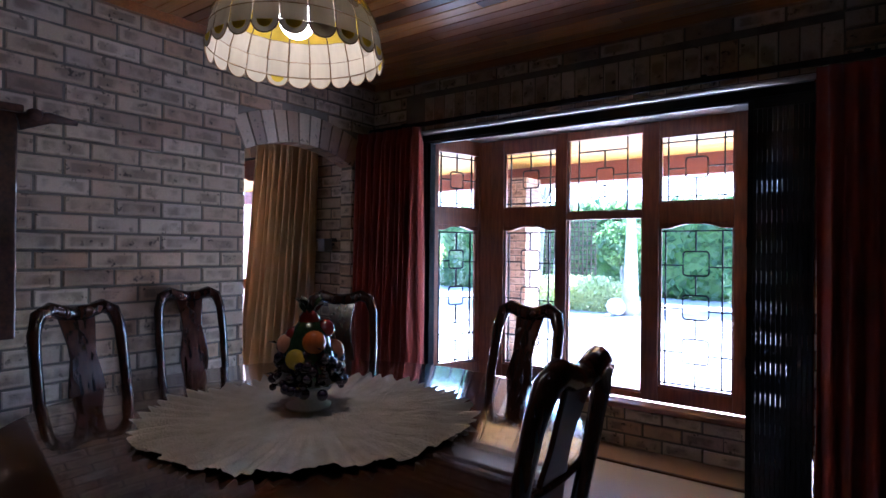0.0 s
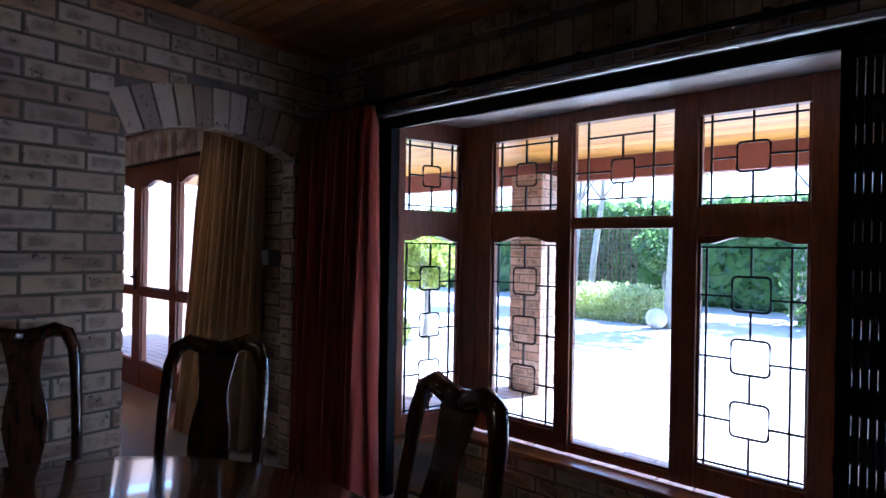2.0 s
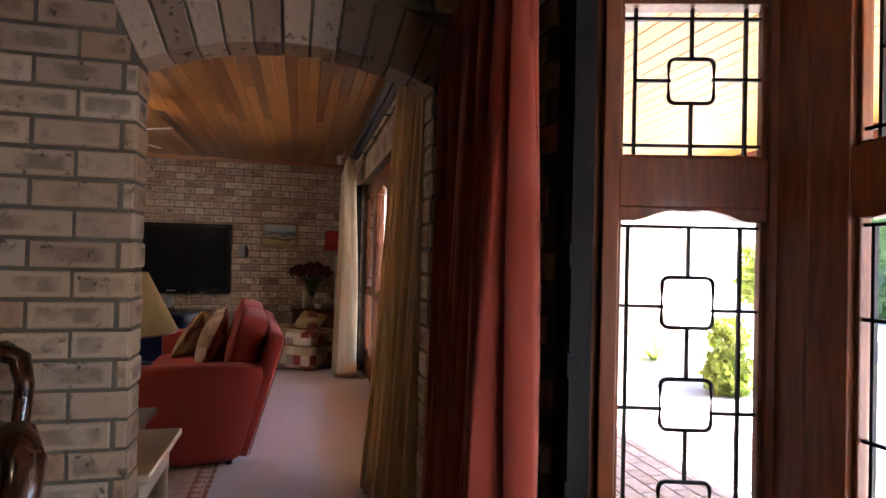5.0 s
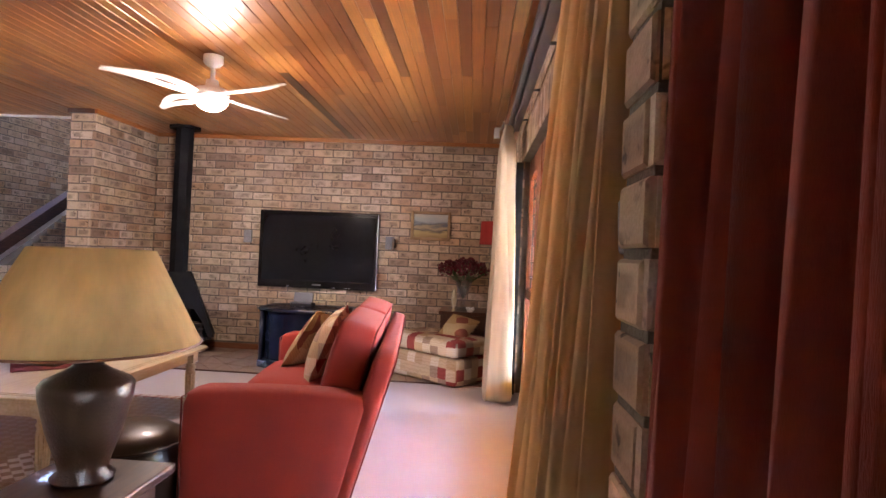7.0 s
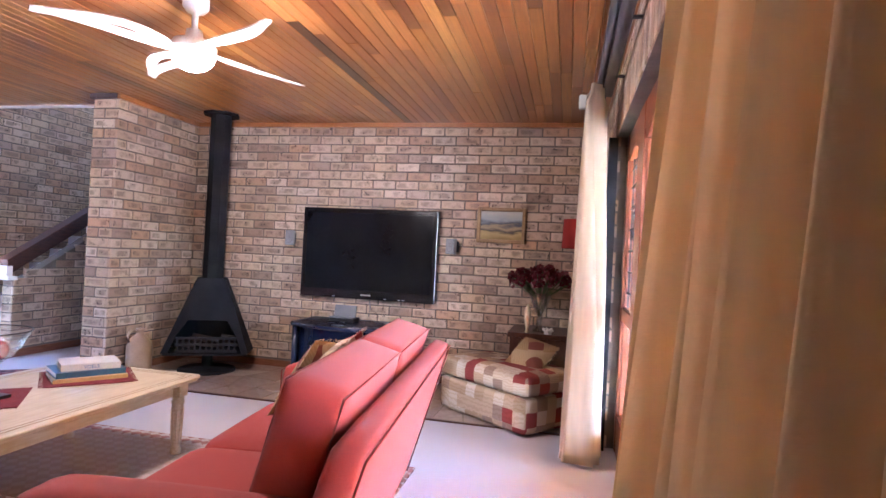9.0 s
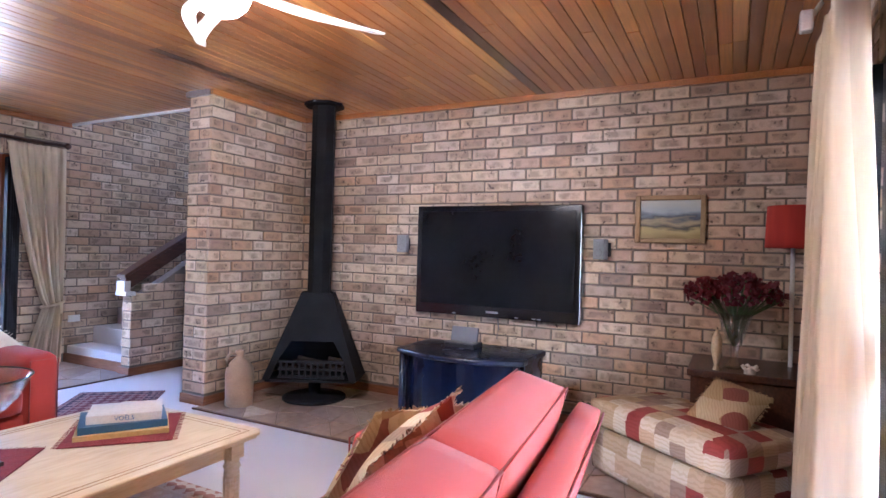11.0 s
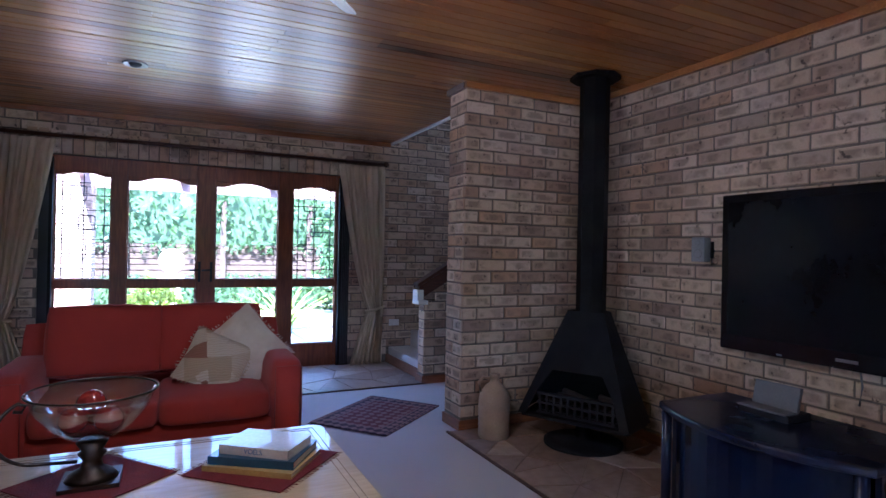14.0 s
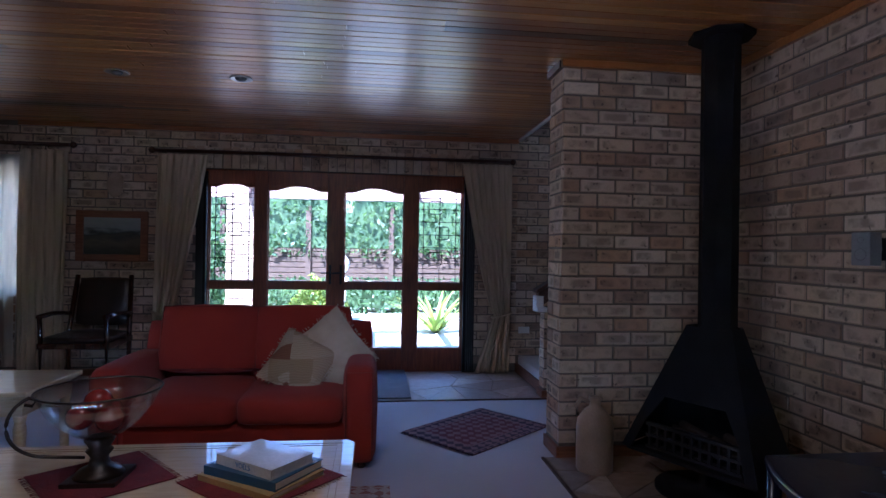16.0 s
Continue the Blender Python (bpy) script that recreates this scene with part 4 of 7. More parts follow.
# trellis before the north hedge
trellis = thing("trellis", at_pose(-6.75, 16.0, -0.12), "brown wooden trellis panel before the hedge", "trellis")
bm = bmesh.new()
for n in range(15):
    a_box(bm, (-0.9 + 0.125 * n, -0.02, 0), (-0.87 + 0.125 * n, 0.0, 2.4))
for n in range(18):
    a_box(bm, (-0.92, 0.0, 0.1 + 0.13 * n), (0.9, 0.02, 0.13 + 0.13 * n))
put("lattice", bm, M_FENCE, trellis)
# second box is an added, unseen backing that stops bright gaps between fence slats
structure("wall_garden", [((-11.0, 4.1, -0.12), (-10.8, 10.5, 2.3)), ((-15, -11.7, -0.12), (4, -11.5, 1.5))], M_PINKWALL, "pinkish brick garden wall closing the veranda, and added backing behind south fence", "wall")

# south garden: slatted fence, ivy, cast stone ball, bushes
fence = thing("fence", at_pose(-6.0, -11.0, -0.12), "weathered horizontal slat fence under ivy", "fence")
bm = bmesh.new()
for n in range(18):
    a_box(bm, (-9, -0.02 + 0.006 * (n % 3), 0.06 + 0.13 * n), (9, 0.01 + 0.006 * (n % 3), 0.17 + 0.13 * n))
put_each("slat", bm, M_FENCE, fence)
bm = bmesh.new()
for n in range(10):
    a_box(bm, (-9 + 2 * n, 0.025, 0), (-8.88 + 2 * n, 0.12, 2.45))
put_each("post", bm, M_FENCE, fence)
hedge("ivy_hedge", (-15, -11.9, 1.2), (4, -10.85, 3.7), 22000, 0.07, M_IVY, 31, "thick ivy hedge growing above the fence").location = (0, 0, 0)
hedge("border_hedge", (-15, -10.2, -0.12), (-1, -9.5, 0.55), 9000, 0.06, M_IVY, 32, "low leafy border along the fence foot")
urn = thing("stone_ball", at_pose(-5.85, -7.9, -0.12), "cast stone ball finial on a square pedestal", "garden ornament")
bm = bmesh.new()
a_box(bm, (-0.22, -0.22, 0), (0.22, 0.22, 0.12)), a_box(bm, (-0.15, -0.15, 0.12), (0.15, 0.15, 0.8)), a_box(bm, (-0.2, -0.2, 0.8), (0.2, 0.2, 0.88))
put("pedestal", bm, M_CONCRETE, urn, bevel=0.01)
bm = bmesh.new()
a_lathe(bm, [(0.1, 0.88), (0.1, 0.92)] + [(0.21 * math.sin(a), 1.12 - 0.21 * math.cos(a)) for a in np.linspace(0.5, math.pi, 12)], 24)
put("ball", bm, M_CONCRETE, urn)
bush("flower_bush", -5.6, -6.5, (0.42, 0.42, 0.5), M_LEAF2, 33, 1800, 0.05, "rounded bush with yellow green flowers")
agave(-7.6, -6.6, 28, 1.1, 34, "pale spiky grass plant by the doors")
bush("shrub", -9.6, -8.6, (1.0, 0.7, 1.6), M_IVY, 35, 2600, 0.09, "leafy green shrub near the fence")
bush("shrub", -2.6, -8.4, (1.2, 0.8, 1.3), M_IVY, 36, 2600, 0.09, "leafy green shrub near the fence")
# ---- curtains ----
def curtain(name, m, width, top, bottom, folds, mat, label, tie=None, lean=0.0, sway=0.0, group="", depth=0.045, seed=1):
    """A hanging cloth in folds along local x; tie: (height, width left there, which side it is drawn to)."""
    rng = random.Random(seed)
    root = thing(name, m, label, "curtain", group)
    bm = bmesh.new()
    nu, nz = folds * 8, 40
    phase = [rng.uniform(-0.5, 0.5) for _ in range(folds + 1)]
    grid = []
    for j in range(nz + 1):
        f = j / nz
        z = bottom + (top - bottom) * f
        row = []
        for i in range(nu + 1):
            u = i / nu
            x = u * width
            squeeze = 1.0
            if tie:
                tz, tw, side = tie
                d = (z - tz) / ((top - tz) if z > tz else (tz - bottom))
                squeeze = tw / width + (1 - tw / width) * (abs(d) ** 0.75 if z > tz else 0.55 * abs(d) ** 0.9)
                anchor = width if side > 0 else 0.0
                x = anchor + (x - anchor) * squeeze
            k = u * folds
            wave = math.sin(2 * math.pi * k + phase[int(k) if k < folds else folds] * (1 - f) + 0.4 * math.sin(3 * f + k))
            amp = depth * (0.45 + 0.55 * (1 - f)) * (0.7 + 0.3 * squeeze)
            if f > 0.96:
                amp *= 0.6
            row.append(bm.verts.new((x + lean * (1 - f) + 0.006 * math.sin(9 * k + 5 * f), amp * wave + 0.01 * math.sin(4 * f + 2 * k) + sway * (1 - f) ** 1.3 * (1 - 0.8 * u), z)))
        grid.append(row)
    for j in range(nz):
        for i in range(nu):
            bm.faces.new((grid[j][i], grid[j][i + 1], grid[j + 1][i + 1], grid[j + 1][i])).smooth = True
    ob = put("cloth", bm, mat, root, True)
    mod = ob.modifiers.new("thickness", "SOLIDIFY")
    mod.thickness = 0.003
    if tie:
        bm = bmesh.new()
        tz, tw, side = tie
        c = width - tw / 2 if side > 0 else tw / 2
        pts = [(c + (tw / 2 + 0.02) * math.cos(a), 0.055 * math.sin(a), tz + 0.025 * math.cos(a) * side) for a in np.linspace(0, 2 * math.pi, 17)[:-1]]
        a_tube(bm, pts, 0.014, 6, closed=True)
        a_box(bm, (c + side * tw * 0.3 - 0.015, 0.05, tz - 0.09), (c + side * tw * 0.3 + 0.015, 0.065, tz + 0.01))
        put("tieback", bm, mat, root)
    return root


curtain("dining_curtain", at_pose(-2.89, 3.715), 0.56, 2.09, 0.03, 12, M_REDCURT, "floor length rust red curtain beside the bay", group="red dining curtains", depth=-0.105, seed=2)
curtain("dining_curtain", at_pose(-0.06, 3.76), 0.55, 2.09, 0.03, 7, M_REDCURT, "floor length rust red curtain beside the bay", group="red dining curtains", seed=3)
curtain("veranda_curtain", at_pose(-7.47, 3.70), 0.52, 2.30, 0.03, 7, M_CREAMCURT, "long cream curtain drawn back at veranda doors", group="veranda curtains", depth=0.12, seed=4)
curtain("veranda_curtain", at_pose(-4.2, 3.765), 0.80, 2.30, 0.03, 10, M_GOLDCURT, "long gold cream curtain drawn back at veranda doors", group="veranda curtains", depth=0.085, lean=-0.08, sway=-0.13, seed=5)
curtain("garden_curtain", at_pose(-7.96, -2.75), 0.53, 2.2, 0.02, 7, M_CREAMCURT, "cream curtain tied back beside garden doors", (0.62, 0.17, -1), group="garden door curtains", seed=6)
curtain("garden_curtain", at_pose(-4.88, -2.75), 0.48, 2.2, 0.02, 7, M_CREAMCURT, "cream curtain tied back beside garden doors", (0.62, 0.17, 1), group="garden door curtains", seed=7)
curtain("garden_curtain", at_pose(-3.58, -2.76), 0.42, 2.2, 0.02, 6, M_CREAMCURT, "cream curtain hanging beside the net window", group="garden door curtains", seed=8)
curtain("net_curtain", at_pose(-3.28, -2.82), 1.38, 2.15, 0.1, 12, M_NET, "white net curtain across the window", depth=0.025, seed=9)


def rail(name, path, r, mat, label, ends=0.0):
    bm = bmesh.new()
    a_tube(bm, path, r, 10)
    for p in (path[0], path[-1]):
        if ends:
            a_lathe(bm, [(0.001, -ends), (ends * 0.7, -ends * 0.6), (ends, 0), (ends * 0.7, ends * 0.6), (0.001, ends)], 12, p)
    return tagged(put(name, bm, mat), label, "curtain rail")


rod = rail("curtain_pole", [(-4.36, -2.74, 2.23), (-7.97, -2.74, 2.23)], 0.018, M_RAILWOOD, "dark turned wooden curtain pole over garden doors", 0.035)
rail("curtain_pole", [(-1.7, -2.74, 2.25), (-3.64, -2.74, 2.25)], 0.018, M_RAILWOOD, "dark turned wooden curtain pole over net window", 0.035)
for name, x0, x1, y, z, mat, label in (("curtain_track", -2.88, 0.45, 3.80, 2.11, M_LEAD, "slim dark metal curtain track over the bay"), ("curtain_track", -7.45, -3.2, 3.71, 2.32, M_GREY, "grey metal double curtain track over veranda doors")):
    bm = bmesh.new()
    a_box(bm, (x0, y - 0.012, z), (x1, y + 0.012, z + 0.012)), a_box(bm, (x0, y - 0.004, z + 0.012), (x1, y + 0.004, z + 0.03))
    if mat is M_GREY:
        a_box(bm, (x0, y + 0.03, z), (x1, y + 0.055, z + 0.012)), a_box(bm, (x0, y - 0.012, z + 0.03), (x1, y + 0.1, z + 0.036))
    for k in range(5):
        xx = x0 + (x1 - x0) * (k + 0.5) / 5
        a_box(bm, (xx - 0.012, y, z + 0.03), (xx + 0.012, (DINING_N if mat is M_LEAD else NORTH), z + 0.042))
    tagged(put(name, bm, mat), label, "curtain rail")


# white plastic imitates the bright highlight along a silver metal rod
bm = bmesh.new()
for a, b in ((-2.475, -1.905), (-1.90, -1.305), (-1.30, -0.665), (-0.66, -0.085)):
    a_tube(bm, [(a, 3.935, 2.077), (b, 3.935, 2.077)], 0.008, 10)
tagged(put("curtain_rod", bm, M_PLASTICW), "slim silver jointed rod across the bay head, whitened for its gleam", "curtain rail")


def security_gate(x0, x1, y, top, n, side):
    root = thing("security_gate", at_pose(x0, y), "folded black metal security gate beside the opening", "security gate", "folded security gates")
    bm = bmesh.new()
    w = x1 - x0
    for k in range(n):
        x = w * k / (n - 1)
        a_box(bm, (x - 0.009, -0.018, 0.01), (x + 0.009, 0.018, top))
    a_box(bm, (-0.015, -0.025, top - 0.04), (w + 0.015, 0.025, top)), a_box(bm, (-0.015, -0.025, 0.0), (w + 0.015, 0.025, 0.03))
    put("bars", bm, M_BLACK, root)
    bm = bmesh.new()
    for z in np.linspace(0.15, top - 0.2, 12):
        for k in range(n - 1):
            x = w * k / (n - 1)
            a_box(bm, (x + 0.004, -0.012, float(z) - 0.045), (x + w / (n - 1) - 0.004, -0.006, float(z) + 0.045))
    tagged(put("links", bm, M_BLACK, root), kind="stuff")
    bm = bmesh.new()
    edge = w + 0.018 if side > 0 else -0.018
    a_box(bm, (edge - 0.012, -0.03, 0.0), (edge + 0.012, 0.03, top))
    for z in (1.3, 1.02, 0.7):
        a_box(bm, (edge - 0.014, -0.036, z - 0.03), (edge + 0.014, -0.03, z + 0.03))
    put("lead_post", bm, M_STOVE, root)


bm = bmesh.new()
a_box(bm, (-2.48, 3.90, 2.022), (-0.08, 3.945, 2.066)), a_box(bm, (-2.48, 3.91, 2.006), (-0.08, 3.932, 2.022))
tagged(put("gate_track", bm, M_BLACK), "black metal gate track across the bay opening", "security gate")
security_gate(-2.475, -2.40, 3.92, 2.006, 5, 1)
security_gate(-0.33, -0.09, 3.92, 2.006, 12, -1)
security_gate(-7.58, -7.5, SOUTH + 0.02, 2.05, 5, 1)
security_gate(-4.83, -4.77, SOUTH + 0.02, 2.05, 5, -1)
security_gate(-7.43, -7.4, NORTH - 0.03, 2.06, 3, 1)


# ---- dining room ----
TABLE = (-1.25, 1.85)


def dining_table():
    root = thing("dining_table", at_pose(*TABLE), "round dark polished wooden dining table on pedestal", "table")
    bm = bmesh.new()
    a_lathe(bm, [(0.001, 0.718), (0.785, 0.718), (0.82, 0.724), (0.83, 0.735), (0.823, 0.746), (0.81, 0.75), (0.001, 0.7502)], 72)
    put("top", bm, M_TABLETOP, root)
    bm = bmesh.new()
    a_lathe(bm, [(0.62, 0.64), (0.64, 0.64), (0.64, 0.718), (0.62, 0.718)], 48)
    a_lathe(bm, [(0.1, 0.1), (0.13, 0.16), (0.09, 0.24), (0.07, 0.4), (0.11, 0.52), (0.16, 0.6), (0.3, 0.718)], 28)
    put("pedestal", bm, M_DARKWOOD, root)
    bm = bmesh.new()
    for k in range(4):
        a = math.pi / 4 + k * math.pi / 2
        a_tube(bm, [(0.05 * math.cos(a), 0.05 * math.sin(a), 0.2), (0.28 * math.cos(a), 0.28 * math.sin(a), 0.14), (0.48 * math.cos(a), 0.48 * math.sin(a), 0.035)], [0.055, 0.045, 0.035], 10)
    put_each("foot", bm, M_DARKWOOD, root)


dining_table()


def dining_chair():
    root = thing("dining_chair", at_pose(0, 0), "dark wooden dining chair with curved splat back", "chair", "dining chairs")
    bm = bmesh.new()
    a_prism(bm, [(-0.2, -0.2), (0.2, -0.2), (0.245, 0.22), (-0.245, 0.22)], 0.39, 0.44, "z")
    put("seat_frame", bm, M_DARKWOOD, root, bevel=0.008)
    bm = bmesh.new()
    a_slab(bm, (-0.19, -0.18, 0.435), (0.19, 0.2, 0.475), 0.015, 6, round_=0.025)
    put("seat", bm, M_LEATHER, root)
    bm = bmesh.new()
    for s in (-1, 1):
        a_tube(bm, [(s * 0.235, 0.2, 0.0), (s * 0.225, 0.215, 0.06), (s * 0.215, 0.19, 0.2), (s * 0.235, 0.21, 0.36), (s * 0.23, 0.2, 0.43)], [0.026, 0.018, 0.02, 0.03, 0.032], 10)
        a_tube(bm, [(s * 0.18, -0.25, 0.0), (s * 0.185, -0.2, 0.25), (s * 0.185, -0.19, 0.44)], [0.018, 0.02, 0.023], 8)
    put_each("leg", bm, M_DARKWOOD, root)
    bm = bmesh.new()
    for s in (-1, 1):
        a_tube(bm, [(s * 0.165, -0.19, 0.44), (s * 0.168, -0.2, 0.6), (s * 0.17, -0.235, 0.78), (s * 0.165, -0.262, 0.92), (s * 0.143, -0.275, 0.985), (s * 0.1, -0.28, 1.005), (s * 0.05, -0.282, 0.988), (0, -0.283, 0.982)], [0.02, 0.02, 0.021, 0.023, 0.028, 0.03, 0.03, 0.03], 10)
    put("backrest", bm, M_DARKWOOD, root)
    bm = bmesh.new()
    rows = []
    for f in np.linspace(0, 1, 14):
        z = 0.45 + 0.53 * float(f)
        y = -0.19 - 0.095 * float(f) ** 1.2 + 0.02 * math.sin(3.1 * float(f))
        w = 0.045 + 0.028 * math.sin(math.pi * min(1, float(f) * 1.25)) ** 2 + 0.028 * max(0, float(f) - 0.7) / 0.3
        rows.append([bm.verts.new(p) for p in ((-w, y - 0.007, z), (w, y - 0.007, z), (w, y + 0.007, z), (-w, y + 0.007, z))])
    for a, b in zip(rows, rows[1:]):
        for k in range(4):
            bm.faces.new((a[k], a[(k + 1) % 4], b[(k + 1) % 4], b[k]))
    bm.faces.new(rows[0][::-1]), bm.faces.new(rows[-1])
    put("splat", bm, M_DARKWOOD, root, bevel=0.003)
    return root


def chair_pose(back_x, back_y, toward_x, toward_y):
    """Where a chair stands whose back's top is at a place and which faces another."""
    d = (Vector((toward_x, toward_y)) - Vector((back_x, back_y))).normalized()
    return at_pose(back_x + 0.27 * d.x, back_y + 0.27 * d.y, 0, math.degrees(math.atan2(-d.x, d.y)))


first_chair = dining_chair()
places = [(-0.385, 1.84), (-1.02, 2.83), (-2.07, 2.76), (-2.36, 1.64)]
for n, (x, y) in enumerate(places):
    m = chair_pose(x, y, *TABLE)
    if n == 0:
        first_chair.matrix_world = m
    else:
        copy_thing(first_chair, m)
copy_thing(first_chair, chair_pose(-2.82, 2.36, -1.9, 2.25))


def lace_cloth():
    rng = random.Random(8)
    bm = bmesh.new()
    nr, na = 18, 420
    swing = [rng.uniform(0.55, 1.35) for _ in range(72)]
    grid = []
    for i in range(nr + 1):
        f = i / nr
        row = []
        for k in range(na):
            a = 2 * math.pi * k / na
            frill = max(0, f - 0.5) / 0.5
            n = swing[int(72 * k / na)] * (1 - (72 * k / na) % 1) + swing[(int(72 * k / na) + 1) % 72] * ((72 * k / na) % 1)
            turn = 67 * a + 2.4 * math.sin(5 * a) + 1.3 * math.sin(13 * a) + 0.8 * f
            r = f * (0.465 + 0.03 * frill * (n - 0.9) + 0.012 * frill * math.sin(turn) + 0.01 * frill * rng.random())
            fold = 0.006 * math.sin(3 * a + 9 * f) * (f > 0.12) + 0.004 * math.sin(7 * a - 12 * f)
            z = 0.006 + max(0.0, fold) + frill * n * (0.008 + 0.008 * math.sin(turn) + 0.006 * math.sin(turn * 0.37)) + 0.003 * rng.random()
            row.append(bm.verts.new((r * math.cos(a), r * math.sin(a), max(0.002, z))))
        grid.append(row)
    for i in range(nr):
        for k in range(na):
            bm.faces.new((grid[i][k], grid[i][(k + 1) % na], grid[i + 1][(k + 1) % na], grid[i + 1][k])).smooth = True
    bmesh.ops.remove_doubles(bm, verts=bm.verts[:], dist=0.0004)
    ob = put("lace_tablecloth", bm, M_LACE)
    ob.matrix_world = at_pose(TABLE[0] + 0.05, TABLE[1] - 0.02, 0.75)
    return tagged(ob, "round white lace centrepiece cloth with ruffled edge", "tablecloth")


lace_cloth()


def fruit_tower():
    root = thing("fruit_centrepiece", at_pose(TABLE[0] - 0.01, TABLE[1] + 0.01, 0.760) @ Matrix.Scale(0.86, 4), "glazed ceramic fruit pyramid on a white foot", "centrepiece")
    rng = random.Random(3)
    bm = bmesh.new()
    a_lathe(bm, [(0.001, 0.0), (0.075, 0.0), (0.08, 0.012), (0.04, 0.03), (0.035, 0.05), (0.075, 0.065), (0.08, 0.075), (0.001, 0.08)], 28)
    put("foot", bm, M_WHITE, root)
    tones = [("orange", (0.6, 0.14, 0.02)), ("apple", (0.3, 0.02, 0.015)), ("lemon", (0.6, 0.42, 0.03)), ("leaf", (0.02, 0.05, 0.02)), ("grape", (0.02, 0.012, 0.04)), ("peach", (0.55, 0.2, 0.1))]
    glaze = {n: surface(n + "_glaze", c, tuple(0.7 * v for v in c), 0.1, 20, 60, 0.0, coat=0.8) for n, c in tones}

    def ball(bm, p, r):
        a_lathe(bm, [(max(0.001, r * math.sin(a)), -r * math.cos(a)) for a in np.linspace(0, math.pi, 9)], 12, p)
    for kind, spots in (("orange", [(0.06, -0.03, 0.24, 0.043), (-0.05, 0.05, 0.25, 0.038)]), ("apple", [(0.0, 0.0, 0.31, 0.04), (-0.03, -0.045, 0.26, 0.03), (0.04, 0.04, 0.28, 0.035)]), ("lemon", [(0.03, -0.085, 0.185, 0.036), (-0.08, 0.03, 0.18, 0.035)]), ("peach", [(-0.045, -0.06, 0.225, 0.04), (0.05, 0.07, 0.2, 0.04)])):
        bm = bmesh.new()
        for x, y, z, r in spots:
            ball(bm, (x, y, z), r)
        put_each(kind, bm, glaze[kind], root)
    bm = bmesh.new()
    for k in range(90):
        z = rng.uniform(0.07, 0.2)
        a, r = rng.uniform(0, 6.28), 0.125 - 0.3 * max(0, z - 0.1) + rng.uniform(-0.015, 0.01)
        ball(bm, (r * math.cos(a), r * math.sin(a), z), rng.uniform(0.013, 0.02))
    put("grapes", bm, glaze["grape"], root)
    bm = bmesh.new()
    a_lathe(bm, [(0.06, 0.075), (0.12, 0.1), (0.1, 0.18), (0.06, 0.28), (0.02, 0.33)], 20)
    for k in range(26):
        a, z = rng.uniform(0, 6.28), rng.choice((0.33, 0.35, 0.09, 0.12, 0.22))
        r = 0.02 if z > 0.3 else 0.11
        c = Vector((r * math.cos(a), r * math.sin(a), z))
        tip = c + Vector((0.04 * math.cos(a), 0.04 * math.sin(a), 0.045 if z > 0.3 else 0.01))
        s = Vector((-math.sin(a), math.cos(a), 0)) * 0.016
        mid = (c + tip) / 2 + Vector((0, 0, 0.008))
        v = [bm.verts.new(p) for p in (c, mid + s, tip, mid - s)]
        bm.faces.new(v)
    put("leaves", bm, glaze["leaf"], root)


fruit_tower()


